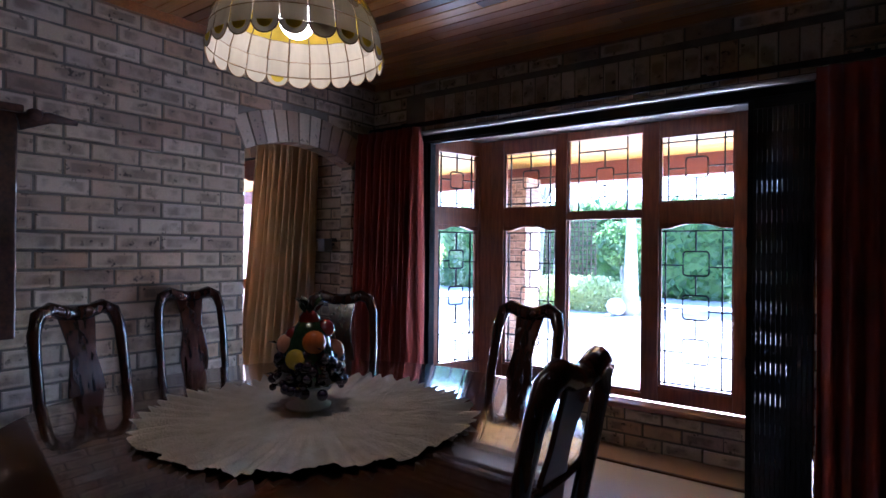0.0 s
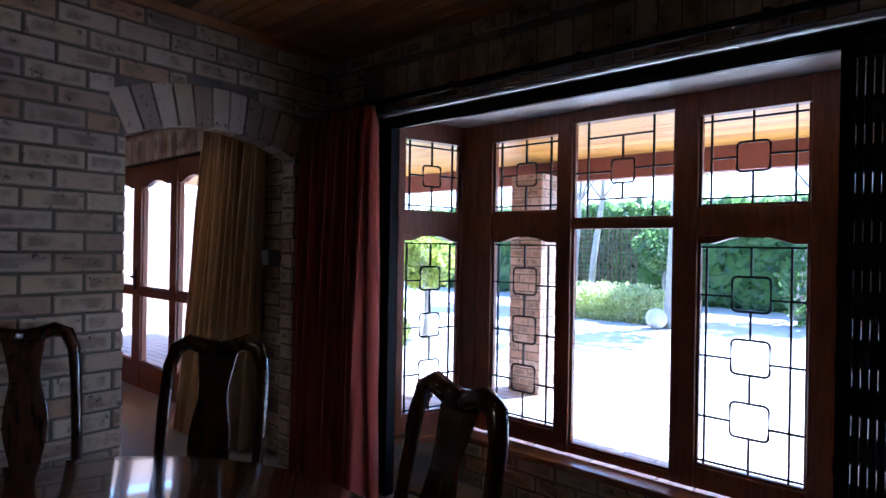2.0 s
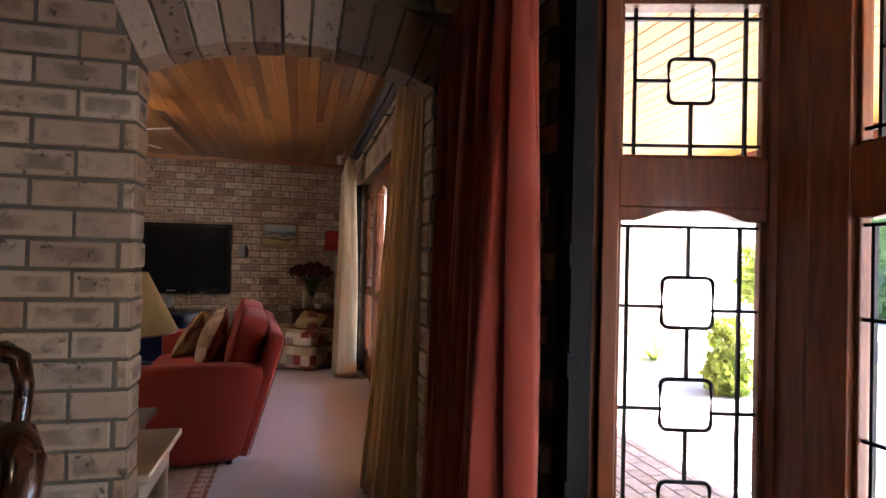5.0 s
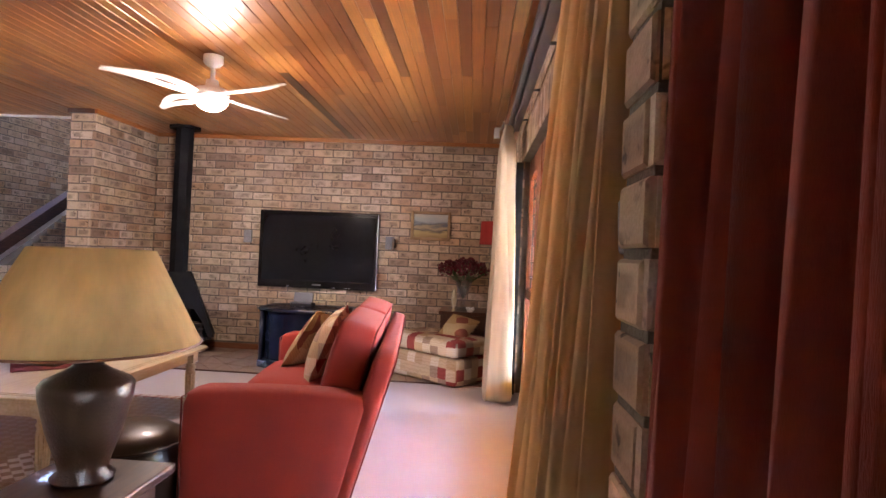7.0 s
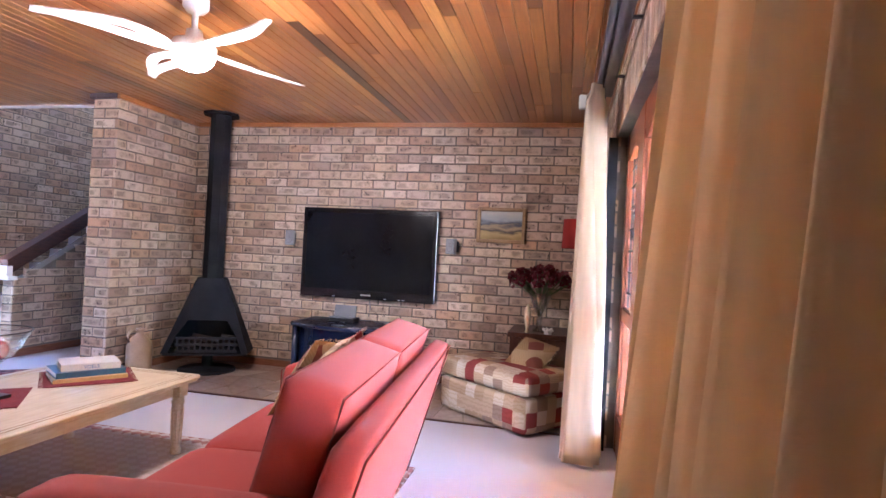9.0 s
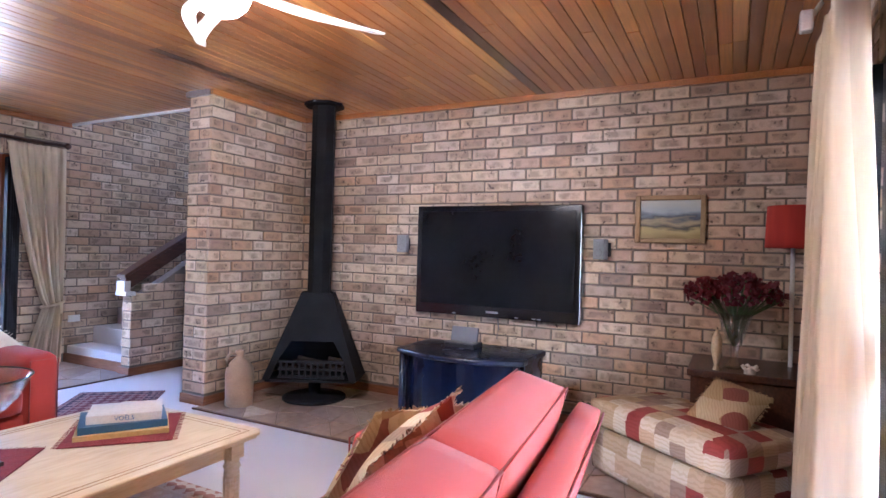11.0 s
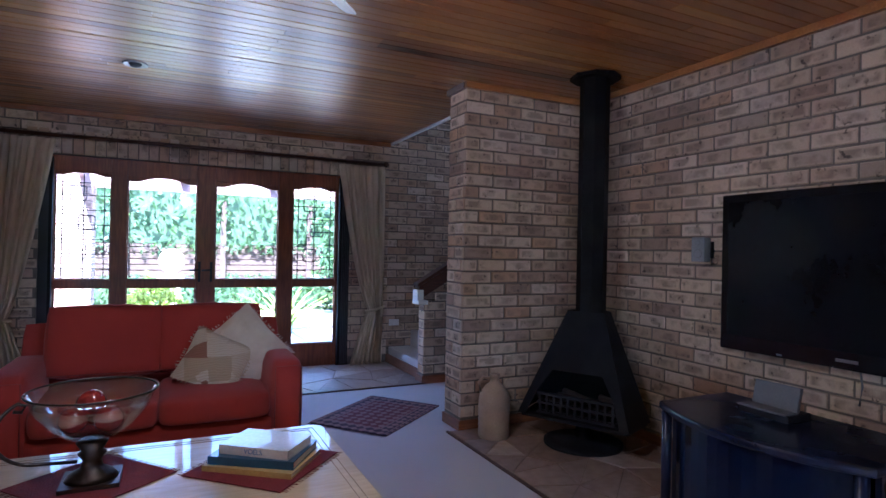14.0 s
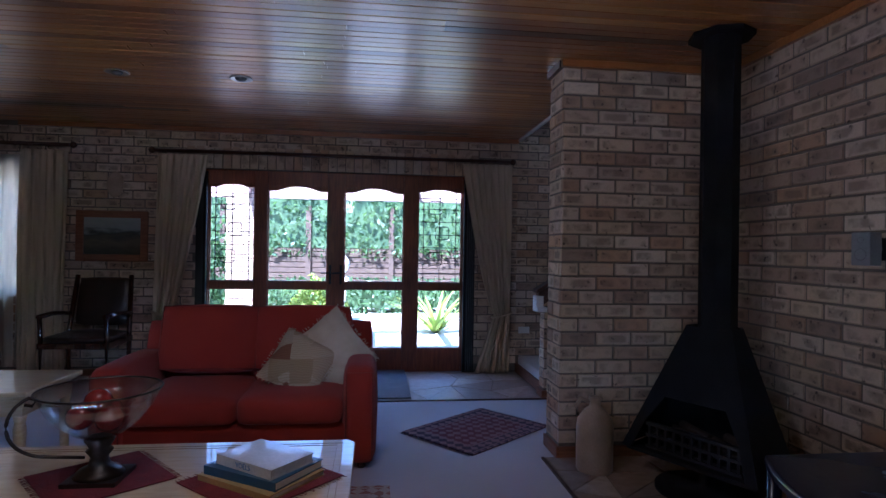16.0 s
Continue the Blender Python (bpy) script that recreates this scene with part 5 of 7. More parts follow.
def pendant():
    x, y, z = -1.16, 1.72, 1.76
    root = thing("pendant_lamp", at_pose(x, y, z) @ Matrix.Scale(0.9, 4), "capiz shell dome pendant lamp with amber scalloped trim, lit", "lamp")
    prof = [(0.262, 0.03), (0.254, 0.08), (0.232, 0.14), (0.195, 0.2), (0.14, 0.25), (0.07, 0.28), (0.03, 0.29)]
    n = 22
    shells, amber, wire = bmesh.new(), bmesh.new(), bmesh.new()
    for row, ((r0, z0), (r1, z1)) in enumerate(zip(prof, prof[1:])):
        for k in range(n):
            a0, a1 = 2 * math.pi * (k + 0.03) / n, 2 * math.pi * (k + 0.97) / n
            quad = [(r0 * math.cos(a0), r0 * math.sin(a0), z0 + 0.002), (r0 * math.cos(a1), r0 * math.sin(a1), z0 + 0.002), (r1 * math.cos(a1), r1 * math.sin(a1), z1), (r1 * math.cos(a0), r1 * math.sin(a0), z1)]
            bm = amber if row == 2 else shells
            bm.faces.new([bm.verts.new(p) for p in quad])
            a_tube(wire, [quad[0], quad[3]], 0.0014, 4)
        a_tube(wire, [(r0 * math.cos(a), r0 * math.sin(a), z0) for a in np.linspace(0, 2 * math.pi, 45)[:-1]], 0.0016, 4, closed=True)
    for k in range(n):
        a = 2 * math.pi * (k + 0.5) / n
        t = Vector((-math.sin(a), math.cos(a), 0))
        c = Vector((0.263 * math.cos(a), 0.263 * math.sin(a), 0.03))
        for r, bm, off in ((0.037, shells, 0.0), (0.022, amber, 0.002)):
            ring = [c * (1 + off) + t * (r * math.cos(b)) + Vector((0, 0, -r * 0.95 * math.sin(b))) for b in np.linspace(0, math.pi, 10)]
            bm.faces.new([bm.verts.new(p) for p in ring])
        a_tube(wire, [c + t * (0.037 * math.cos(b)) + Vector((0, 0, -0.035 * math.sin(b))) for b in np.linspace(0, math.pi, 10)], 0.002, 5)
        a2 = 2 * math.pi * k / n
        loop = []
        for b in np.linspace(0, 2 * math.pi, 13)[:-1]:
            u, w = a2 + 0.105 * math.cos(b), 0.15 + 0.036 * math.sin(b)
            rr = 0.232 + (0.14 - w) * 0.55
            loop.append((rr * math.cos(u), rr * math.sin(u), w))
        a_tube(wire, [(p[0] * 1.015, p[1] * 1.015, p[2]) for p in loop], 0.002, 4, closed=True)
    for name, bm, mat in (("shade", shells, M_CAPIZ), ("amber_trim", amber, M_AMBER)):
        part = put(name, bm, mat, root)
        part.modifiers.new("thickness", "SOLIDIFY").thickness = 0.0012
        tagged(part, kind="stuff")
    put("wire", wire, M_GOLD, root)
    bm = bmesh.new()
    a_lathe(bm, [(max(0.001, 0.055 * math.sin(a)), 0.13 - 0.055 * math.cos(a)) for a in np.linspace(0, 2.6, 12)] + [(0.02, 0.2)], 20)
    put("bulb", bm, M_BULB, root)
    bm = bmesh.new()
    a_lathe(bm, [(0.02, 0.2), (0.02, 0.3), (0.006, 0.32), (0.004, 0.80), (0.05, 0.815), (0.05, 0.838)], 16)
    put("cord", bm, M_GOLD, root)
    bulb_lamp("pendant_light", (x, y, z + 0.04), 0.04, 0.05, (1.0, 0.8, 0.5))


pendant()

# dark wooden shelf with pegs on the arch wall
root = thing("wall_rack", at_pose(ARCH_X1, 1.345, 0.84), "dark wooden wall rack with carved peg", "wall rack")
bm = bmesh.new()
a_box(bm, (0.008, -0.25, 0.0), (0.05, 0.24, 1.0)), a_box(bm, (0.008, -0.28, 0.985), (0.075, 0.255, 1.02))
put("board", bm, M_RAILWOOD, root, bevel=0.008)
bm = bmesh.new()
a_tube(bm, [(0.03, 0.24, 0.95), (0.05, 0.36, 0.985), (0.05, 0.47, 0.98)], [0.04, 0.025, 0.012], 10)
a_lathe(bm, [(0.001, -0.035), (0.03, -0.02), (0.035, 0), (0.03, 0.02), (0.001, 0.035)], 12, (0.05, 0.3, 0.985))
put("peg", bm, M_RAILWOOD, root)


# ---- living room ----
def sofa(m, length, label):
    """A two seat sofa facing local -y, its back to +y."""
    root = thing("sofa", m, label, "sofa", "red sofas")
    h, aw = length / 2, 0.19
    bm = bmesh.new()
    a_slab(bm, (-h + 0.02, -0.44, 0.06), (h - 0.02, 0.13, 0.27), 0.004, 4, round_=0.02)
    put("base", bm, M_RED, root)
    bm = bmesh.new()
    for s in (-1, 1):
        x = s * (h - aw / 2)
        a_slab(bm, (x - aw / 2, -0.47, 0.03), (x + aw / 2, 0.16, 0.60), 0.012, 8, round_=0.05)
    for v in bm.verts:
        if v.co.y > 0:
            v.co.y += v.co.y / 0.16 * 0.27 * (v.co.z - 0.03)
    put_each("arm", bm, M_RED, root)
    seat_w = (length - 2 * aw) / 2
    bm = bmesh.new()
    for s in (-1, 1):
        a_slab(bm, (s * seat_w / 2 - seat_w / 2 + 0.004, -0.49, 0.27), (s * seat_w / 2 + seat_w / 2 - 0.004, 0.2, 0.43), 0.02, 8, round_=0.045)
    put_each("seat", bm, M_RED, root)
    lean = pose(0, 0.115, 0.06, -16)
    bm = bmesh.new()
    a_slab(bm, (-h + 0.03, 0.0, 0.0), (h - 0.03, 0.1, 0.755), 0.008, 8, m=lean, round_=0.03)
    put("back_frame", bm, M_RED, root)
    bm = bmesh.new()
    tilt = pose(0, 0.19, 0.45, -15)
    for s in (-1, 1):
        a_slab(bm, (s * seat_w / 2 - seat_w / 2 - 0.01, -0.155, 0.0), (s * seat_w / 2 + seat_w / 2 + 0.01, 0.025, 0.42), 0.02, 8, m=tilt, round_=0.022)
    put_each("back_cushion", bm, M_RED, root)
    bm = bmesh.new()
    for s in (-1, 1):
        x0, x1 = s * seat_w / 2 - seat_w / 2, s * seat_w / 2 + seat_w / 2
        for y in (0.018, -0.148):
            loop = [(x0 - 0.004, 0.006), (x1 + 0.004, 0.006), (x1 + 0.004, 0.414), (x0 - 0.004, 0.414)]
            a_tube(bm, [tilt @ Vector((a, y, c)) for a, c in loop], 0.004, 5, closed=True)
    a_tube(bm, [lean @ Vector(p) for p in ((-h + 0.045, 0.098, 0.02), (-h + 0.045, 0.098, 0.74), (h - 0.045, 0.098, 0.74), (h - 0.045, 0.098, 0.02))], 0.004, 5)
    for s in (-1, 1):
        x = s * (h - aw / 2)
        a_tube(bm, [(x - aw / 2 + 0.02, -0.472, 0.06), (x - aw / 2 + 0.02, -0.472, 0.57), (x + aw / 2 - 0.02, -0.472, 0.57), (x + aw / 2 - 0.02, -0.472, 0.06)], 0.004, 5)
    put_each("piping", bm, M_SEAM, root)
    bm = bmesh.new()
    for x in (-h + 0.08, h - 0.08):
        for y in (-0.4, 0.1):
            a_lathe(bm, [(0.022, 0.0), (0.03, 0.065)], 12, (x, y, 0))
    put_each("foot", bm, M_DARKWOOD, root)
    return root


sofa(at_pose(-5.57, 2.65, 0, 5.5), 1.86, "two seat red fabric sofa with loose back cushions")
sofa(at_pose(-5.77, -0.68, 0, 180), 1.58, "two seat red fabric sofa facing the coffee table")


def cushion(m, sx, sy, sz, mat, label, fringe=False):
    bm = bmesh.new()
    a_pillow(bm, sx, sy, sz, m)
    if fringe:
        rng = random.Random(4)
        for k in range(170):
            f = rng.uniform(-0.49, 0.49)
            edge = rng.choice(((f * sx, -0.49 * sy), (f * sx, 0.49 * sy), (-0.49 * sx, f * sy), (0.49 * sx, f * sy)))
            p = Vector((*edge, 0))
            q = p * 1.05 + Vector((rng.uniform(-0.008, 0.008), rng.uniform(-0.008, 0.008), rng.uniform(-0.012, 0.004)))
            a_tube(bm, [m @ p, m @ q], 0.0022, 4)
    return tagged(put("cushion", bm, mat), label, "cushion", "scatter cushions")


# scatter cushions on both sofas
cushion(pose(-5.85, 2.56, 0.61, 68, 6, 4), 0.52, 0.48, 0.18, M_PATCH, "patchwork cushion in burgundy and beige leaning on sofa", True)
cushion(pose(-6.12, 2.40, 0.59, 60, -8, -12), 0.45, 0.44, 0.16, M_CUSHION3, "patchwork cushion leaning on the sofa", True)
cushion(pose(-6.25, -0.66, 0.60, -62, 38, 8), 0.46, 0.46, 0.15, M_CUSHION2, "cream cushion with ruffled edge on the sofa", True)
cushion(pose(-6.08, -0.55, 0.56, -50, -22, -14), 0.38, 0.38, 0.14, M_CUSHION, "patchwork cushion leaning on the sofa", True)


def coffee_table():
    root = thing("coffee_table", at_pose(-5.66, 1.05), "limewashed wooden coffee table with turned fluted legs", "table")
    hx, hy = 0.81, 0.465
    bm = bmesh.new()
    for z0, z1, g in ((0.418, 0.436, -0.02), (0.436, 0.45, 0.0)):
        c = 0.035
        a_prism(bm, [(-hx - g, -hy + c), (-hx + c, -hy - g), (hx - c, -hy - g), (hx + g, -hy + c), (hx + g, hy - c), (hx - c, hy + g), (-hx + c, hy + g), (-hx - g, hy - c)], z0, z1, "z")
    put("top", bm, M_CREAM, root, bevel=0.005)
    bm = bmesh.new()
    for y in (-0.35, 0.35):
        a_box(bm, (-0.69, y - 0.012, 0.34), (0.69, y + 0.012, 0.418))
    for x in (-0.71, 0.71):
        a_box(bm, (x - 0.012, -0.34, 0.34), (x + 0.012, 0.34, 0.418))
    put("apron", bm, M_CREAM, root)
    for x in (-0.71, 0.71):
        for y in (-0.37, 0.37):
            bm = bmesh.new()
            a_box(bm, (x - 0.035, y - 0.035, 0.34), (x + 0.035, y + 0.035, 0.418))
            a_lathe(bm, [(0.02, 0.0), (0.03, 0.01), (0.033, 0.03), (0.024, 0.05), (0.026, 0.06), (0.034, 0.27), (0.03, 0.29), (0.038, 0.305), (0.03, 0.32), (0.034, 0.34)], 20, (x, y, 0))
            for k in range(10):
                a = 2 * math.pi * k / 10
                a_tube(bm, [(x + 0.026 * math.cos(a), y + 0.026 * math.sin(a), 0.07), (x + 0.033 * math.cos(a), y + 0.033 * math.sin(a), 0.26)], 0.004, 5)
            put("leg", bm, M_CREAM, root)
    bm = bmesh.new()
    for off in (0.05, 0.075):
        a_tube(bm, [(-hx + off, -hy + off, 0.4502), (hx - off, -hy + off, 0.4502), (hx - off, hy - off, 0.4502), (-hx + off, hy - off, 0.4502)], 0.002, 5, closed=True)
    put("inlay_line", bm, M_INLAY, root)


coffee_table()


def mat_cloth(x, y, sx, sy, rz, seed):
    rng = random.Random(seed)
    bm = bmesh.new()
    a_box(bm, (-sx / 2, -sy / 2, 0.0), (sx / 2, sy / 2, 0.003))
    for k in range(26):
        for s in (-1, 1):
            yy = -sy / 2 + sy * (k + 0.5) / 26
            a_tube(bm, [(s * sx / 2, yy, 0.002), (s * (sx / 2 + 0.02), yy + rng.uniform(-0.008, 0.008), 0.001)], 0.0012, 4)
    ob = put("table_mat", bm, M_MAT)
    ob.matrix_world = at_pose(x, y, 0.4525, rz)
    return tagged(ob, "dark red woven mat with fringed ends on table", "table mat", "woven table mats")


mat_cloth(-6.15, 1.01, 0.41, 0.41, -43, 1)
mat_cloth(-5.58, 0.95, 0.38, 0.38, 40, 2)


def book(m, sx, sy, sz, c, label, words=None):
    root = thing("book", m, label, "book", "stacked books")
    cover = surface("book_cover", c, tuple(0.85 * v for v in c), 0.3, 6, 80, 0.02, coat=0.3)
    bm = bmesh.new()
    a_box(bm, (-sx / 2, -sy / 2, 0), (sx / 2, sy / 2, 0.003)), a_box(bm, (-sx / 2, -sy / 2, sz - 0.003), (sx / 2, sy / 2, sz)), a_box(bm, (-sx / 2, sy / 2 - 0.003, 0.003), (sx / 2, sy / 2, sz - 0.003))
    put("cover", bm, cover, root)
    bm = bmesh.new()
    a_box(bm, (-sx / 2 + 0.004, -sy / 2 + 0.004, 0.003), (sx / 2 - 0.004, sy / 2 - 0.003, sz - 0.003))
    put("pages", bm, M_WHITE, root)
    if words:
        text, tone, size = words
        data = bpy.data.curves.new("lettering", "FONT")
        data.body, data.size, data.align_x, data.align_y, data.extrude = text, size, "CENTER", "CENTER", 0.0004
        data.materials.append(tone)
        ob = new("lettering", data)
        ob.parent = root
        ob.matrix_local = pose(0, sy / 2 + 0.0006, sz / 2, 90, 0, 180)
    return root


M_INK_BLUE, M_INK_WHITE = surface("blue_ink", (0.02, 0.12, 0.3), (0.03, 0.14, 0.33), 0.5), surface("white_ink", (0.7, 0.7, 0.68), (0.75, 0.75, 0.72), 0.5)
book(at_pose(-6.15, 1.0, 0.456, -36), 0.35, 0.27, 0.02, (0.55, 0.38, 0.14), "ochre hardback book at bottom of the stack")
book(at_pose(-6.155, 0.99, 0.477, -33), 0.33, 0.25, 0.03, (0.02, 0.1, 0.2), "blue hardback book in the stack")
book(at_pose(-6.16, 1.0, 0.508, -38), 0.28, 0.2, 0.034, (0.62, 0.6, 0.58), "white softback book lettered in blue on the stack", ("VOËLS", M_INK_BLUE, 0.026))


def glass_bowl():
    root = thing("fruit_bowl", at_pose(-5.58, 0.96, 0.456) @ Matrix.Scale(1.12, 4), "ribbed glass bowl on a bronze pedestal with handle", "bowl")
    bm = bmesh.new()
    n, prof = 48, [(0.03, 0.13), (0.07, 0.145), (0.115, 0.18), (0.15, 0.225), (0.175, 0.28)]
    rows = []
    for r, z in prof + [(r - 0.005, z + 0.002) for r, z in prof[::-1]]:
        rows.append([bm.verts.new(((r + 0.0018 * (k % 2)) * math.cos(2 * math.pi * k / n), (r + 0.0018 * (k % 2)) * math.sin(2 * math.pi * k / n), z)) for k in range(n)])
    for a, b in zip(rows, rows[1:]):
        for k in range(n):
            bm.faces.new((a[k], a[(k + 1) % n], b[(k + 1) % n], b[k])).smooth = True
    bm.faces.new(rows[0][::-1]), bm.faces.new(rows[-1])
    put("glass", bm, pane_material("bowl_glass", 0.18, 0.06), root)
    bronze = surface("dark_bronze", (0.06, 0.045, 0.035), (0.1, 0.075, 0.055), 0.35, 8, 90, 0.1, metal=0.8)
    bm = bmesh.new()
    a_lathe(bm, [(0.001, 0.012), (0.075, 0.012), (0.06, 0.03), (0.032, 0.045), (0.026, 0.07), (0.04, 0.09), (0.03, 0.1), (0.045, 0.125), (0.03, 0.135)], 24)
    a_box(bm, (-0.08, -0.08, 0.0), (0.08, 0.08, 0.013))
    a_tube(bm, [(0.178 * math.cos(a), 0.178 * math.sin(a), 0.283) for a in np.linspace(0, 2 * math.pi, 49)[:-1]], 0.003, 6, closed=True)
    d = Vector((0.95, 0.3, 0)).normalized()
    a_tube(bm, [d * 0.04 + Vector((0, 0, 0.07))] + [d * (0.13 + 0.115 * math.sin(a)) + Vector((0, 0, 0.185 - 0.1 * math.cos(a))) for a in np.linspace(0.1, 2.6, 14)] + [d * 0.17 + Vector((0, 0, 0.262)), d * 0.18 + Vector((0, 0, 0.245)), d * 0.2 + Vector((0, 0, 0.25))], 0.0055, 8)
    put("stand", bm, bronze, root)
    bm = bmesh.new()
    for x, y, z in ((0.05, 0.02, 0.2), (-0.045, 0.04, 0.2), (0.0, -0.055, 0.2), (0.005, 0.005, 0.245)):
        a_lathe(bm, [(max(0.001, 0.042 * math.sin(a)), -0.04 * math.cos(a)) for a in np.linspace(0, math.pi, 10)], 16, (x, y, z))
    put_each("apple", bm, surface("red_apple", (0.2, 0.014, 0.014), (0.27, 0.035, 0.022), 0.2, 14, 60, 0.0, coat=0.5), root)


glass_bowl()
root = thing("remote_control", at_pose(-5.3, 1.25, 0.452, 28), "black remote control with rows of buttons", "remote control")
bm = bmesh.new()
a_box(bm, (-0.1, -0.022, 0), (0.1, 0.022, 0.018))
put("body", bm, M_BLACK, root, bevel=0.005)
bm = bmesh.new()
for i in range(9):
    for j in range(3):
        a_box(bm, (-0.085 + 0.019 * i, -0.014 + 0.01 * j, 0.018), (-0.075 + 0.019 * i, -0.008 + 0.01 * j, 0.02))
put("buttons", bm, M_GREY, root)

# rugs
bm = bmesh.new()
a_box(bm, (-0.43, -0.325, 0.0), (0.43, 0.325, 0.008))
for k in range(44):
    for s in (-1, 1):
        a_box(bm, (s * 0.43 - 0.03 * (s < 0), -0.32 + 0.0146 * k, 0.001), (s * 0.43 + 0.03 * (s > 0), -0.315 + 0.0146 * k, 0.004))
ob = put("rug", bm, M_RUG)
ob.matrix_world = at_pose(-7.29, -0.925, 0.001, 40)
tagged(ob, "small dark red patterned rug with fringe on carpet", "rug")
bm = bmesh.new()
a_box(bm, (-1.34, -1.38, 0.0), (1.34, 1.38, 0.009))
ob = put("rug", bm, M_RUG2)
ob.matrix_world = at_pose(-5.3, 1.4, 0.001)
tagged(ob, "large pale patterned rug under the coffee table", "rug")
bm = bmesh.new()
a_box(bm, (-0.45, -0.6, 0), (0.45, 0.6, 0.012))
ob = put("door_mat", bm, cloth("grey_mat", (0.06, 0.06, 0.065), (0.1, 0.1, 0.105), 200, 0.1, 8))
ob.matrix_world = at_pose(-6.42, -2.36, 0.012, 0)
tagged(ob, "dark grey door mat before the garden doors", "door mat")


def television():
    root = thing("television", at_pose(-8.72, 1.673, 0.755), "large black flat television mounted on brick wall", "television")
    w, h = 0.687, 0.88
    bm = bmesh.new()
    a_box(bm, (-0.045, -w, 0.0), (0.02, w, h))
    put("case", bm, M_GLOSS, root, bevel=0.008)
    bm = bmesh.new()
    a_box(bm, (0.02, -w + 0.045, 0.085), (0.0225, w - 0.045, h - 0.045))
    put("screen", bm, M_SMOKED, root)
    bm = bmesh.new()
    a_box(bm, (0.02, -0.05, 0.035), (0.022, 0.05, 0.05))
    for y in (-0.33, 0.2, 0.34, 0.38):
        a_box(bm, (0.02, y - 0.014, 0.012), (0.023, y + 0.014, 0.02))
    tagged(put("badge", bm, M_SILVER, root), kind="stuff")
    bm = bmesh.new()
    a_box(bm, (-0.07, -0.25, 0.25), (-0.045, 0.25, 0.65))
    put("bracket", bm, M_BLACK, root)
    bm = bmesh.new()
    a_tube(bm, [(-0.05, 0.02, 0.02), (-0.055, 0.03, -0.08), (-0.05, 0.02, -0.17)], 0.005, 6)
    put("cable", bm, M_GREY, root)


television()


def speaker(m, sx, sy, sz, mat, label, group, arm):
    root = thing("speaker", m, label, "speaker", group)
    bm = bmesh.new()
    a_box(bm, (-sx / 2, -sy / 2, -sz / 2), (sx / 2, sy / 2, sz / 2))
    put("case", bm, mat, root, bevel=min(sx, sz) * 0.06)
    bm = bmesh.new()
    for z, r in ((-sz * 0.17, sy * 0.3), (sz * 0.27, sy * 0.16)):
        a_lathe(bm, [(0.001, sx / 2 - 0.004), (r * 0.4, sx / 2 - 0.001), (r * 0.8, sx / 2 - 0.004), (r, sx / 2 + 0.0015), (r * 1.1, sx / 2 - 0.001)], 20, (0, 0, 0), m=pose(0, 0, z, 0, 90, 0))
    put_each("cone", bm, M_GREY, root)
    bm = bmesh.new()
    a_tube(bm, [(-sx / 2 + 0.01, 0, 0), Vector(arm)], 0.012, 8)
    a_box(bm, (arm[0] - 0.012, arm[1] - 0.03, arm[2] - 0.05), (arm[0] + 0.012, arm[1] + 0.03, arm[2] + 0.05))
    put("bracket", bm, M_BLACK, root)


M_SPK = surface("silver_grey_plastic", (0.2, 0.21, 0.23), (0.26, 0.27, 0.29), 0.4, 6, 140, 0.05)
speaker(at_pose(-8.68, 0.86, 1.32, 12), 0.075, 0.082, 0.145, M_SPK, "small silver grey wall speaker beside television", "television speakers", (-0.1, 0.0, 0.0))
speaker(at_pose(-8.68, 2.50, 1.31, -12), 0.075, 0.082, 0.145, M_SPK, "small silver grey wall speaker beside television", "television speakers", (-0.1, 0.0, 0.0))
speaker(pose(-3.318, 3.762, 1.28, 0, 3, -90), 0.085, 0.075, 0.098, M_GREY, "dark grey wall speaker beside the veranda curtain", "rear speakers", (-0.105, 0.0, 0.0))


def picture(name, m, w, h, frame_w, frame_mat, tones, label):
    """A framed landscape; the wall is at local y = 0 and it faces +y."""
    root = thing(name, m, label, "picture")
    bm = bmesh.new()
    for lo, hi in (((-w / 2, -h / 2), (-w / 2 + frame_w, h / 2)), ((w / 2 - frame_w, -h / 2), (w / 2, h / 2)), ((-w / 2 + frame_w, -h / 2), (w / 2 - frame_w, -h / 2 + frame_w)), ((-w / 2 + frame_w, h / 2 - frame_w), (w / 2 - frame_w, h / 2))):
        a_box(bm, (lo[0], 0.008, lo[1]), (hi[0], 0.035, hi[1]))
    put("frame", bm, frame_mat, root, bevel=0.006)
    mat, t, b = nodes_of("landscape_paint")
    where = t.nodes.new("ShaderNodeTexCoord").outputs["Object"]
    sep = t.nodes.new("ShaderNodeSeparateXYZ")
    t.links.new(where, sep.inputs[0])
    wob = t.nodes.new("ShaderNodeMath")
    wob.operation = "MULTIPLY_ADD"
    wob.inputs[1].default_value = 0.35 * h
    t.links.new(noise_of(t, where, 7.0, 4, (1, 1, 3)), wob.inputs[0]), t.links.new(sep.outputs[2], wob.inputs[2])
    level = node(t, "ShaderNodeMapRange", **{"From Min": -h / 2 + 0.17 * h, "From Max": h / 2 + 0.17 * h})
    t.links.new(wob.outputs[0], level.inputs[0])
    t.links.new(ramp(t, level.outputs[0], tones), b.inputs["Base Color"])
    bump(t, b, noise_of(t, where, 90.0, 3), 0.3, 0.003)
    bm = bmesh.new()
    a_box(bm, (-w / 2 + frame_w, 0.01, -h / 2 + frame_w), (w / 2 - frame_w, 0.018, h / 2 - frame_w))
    put("canvas", bm, mat, root)


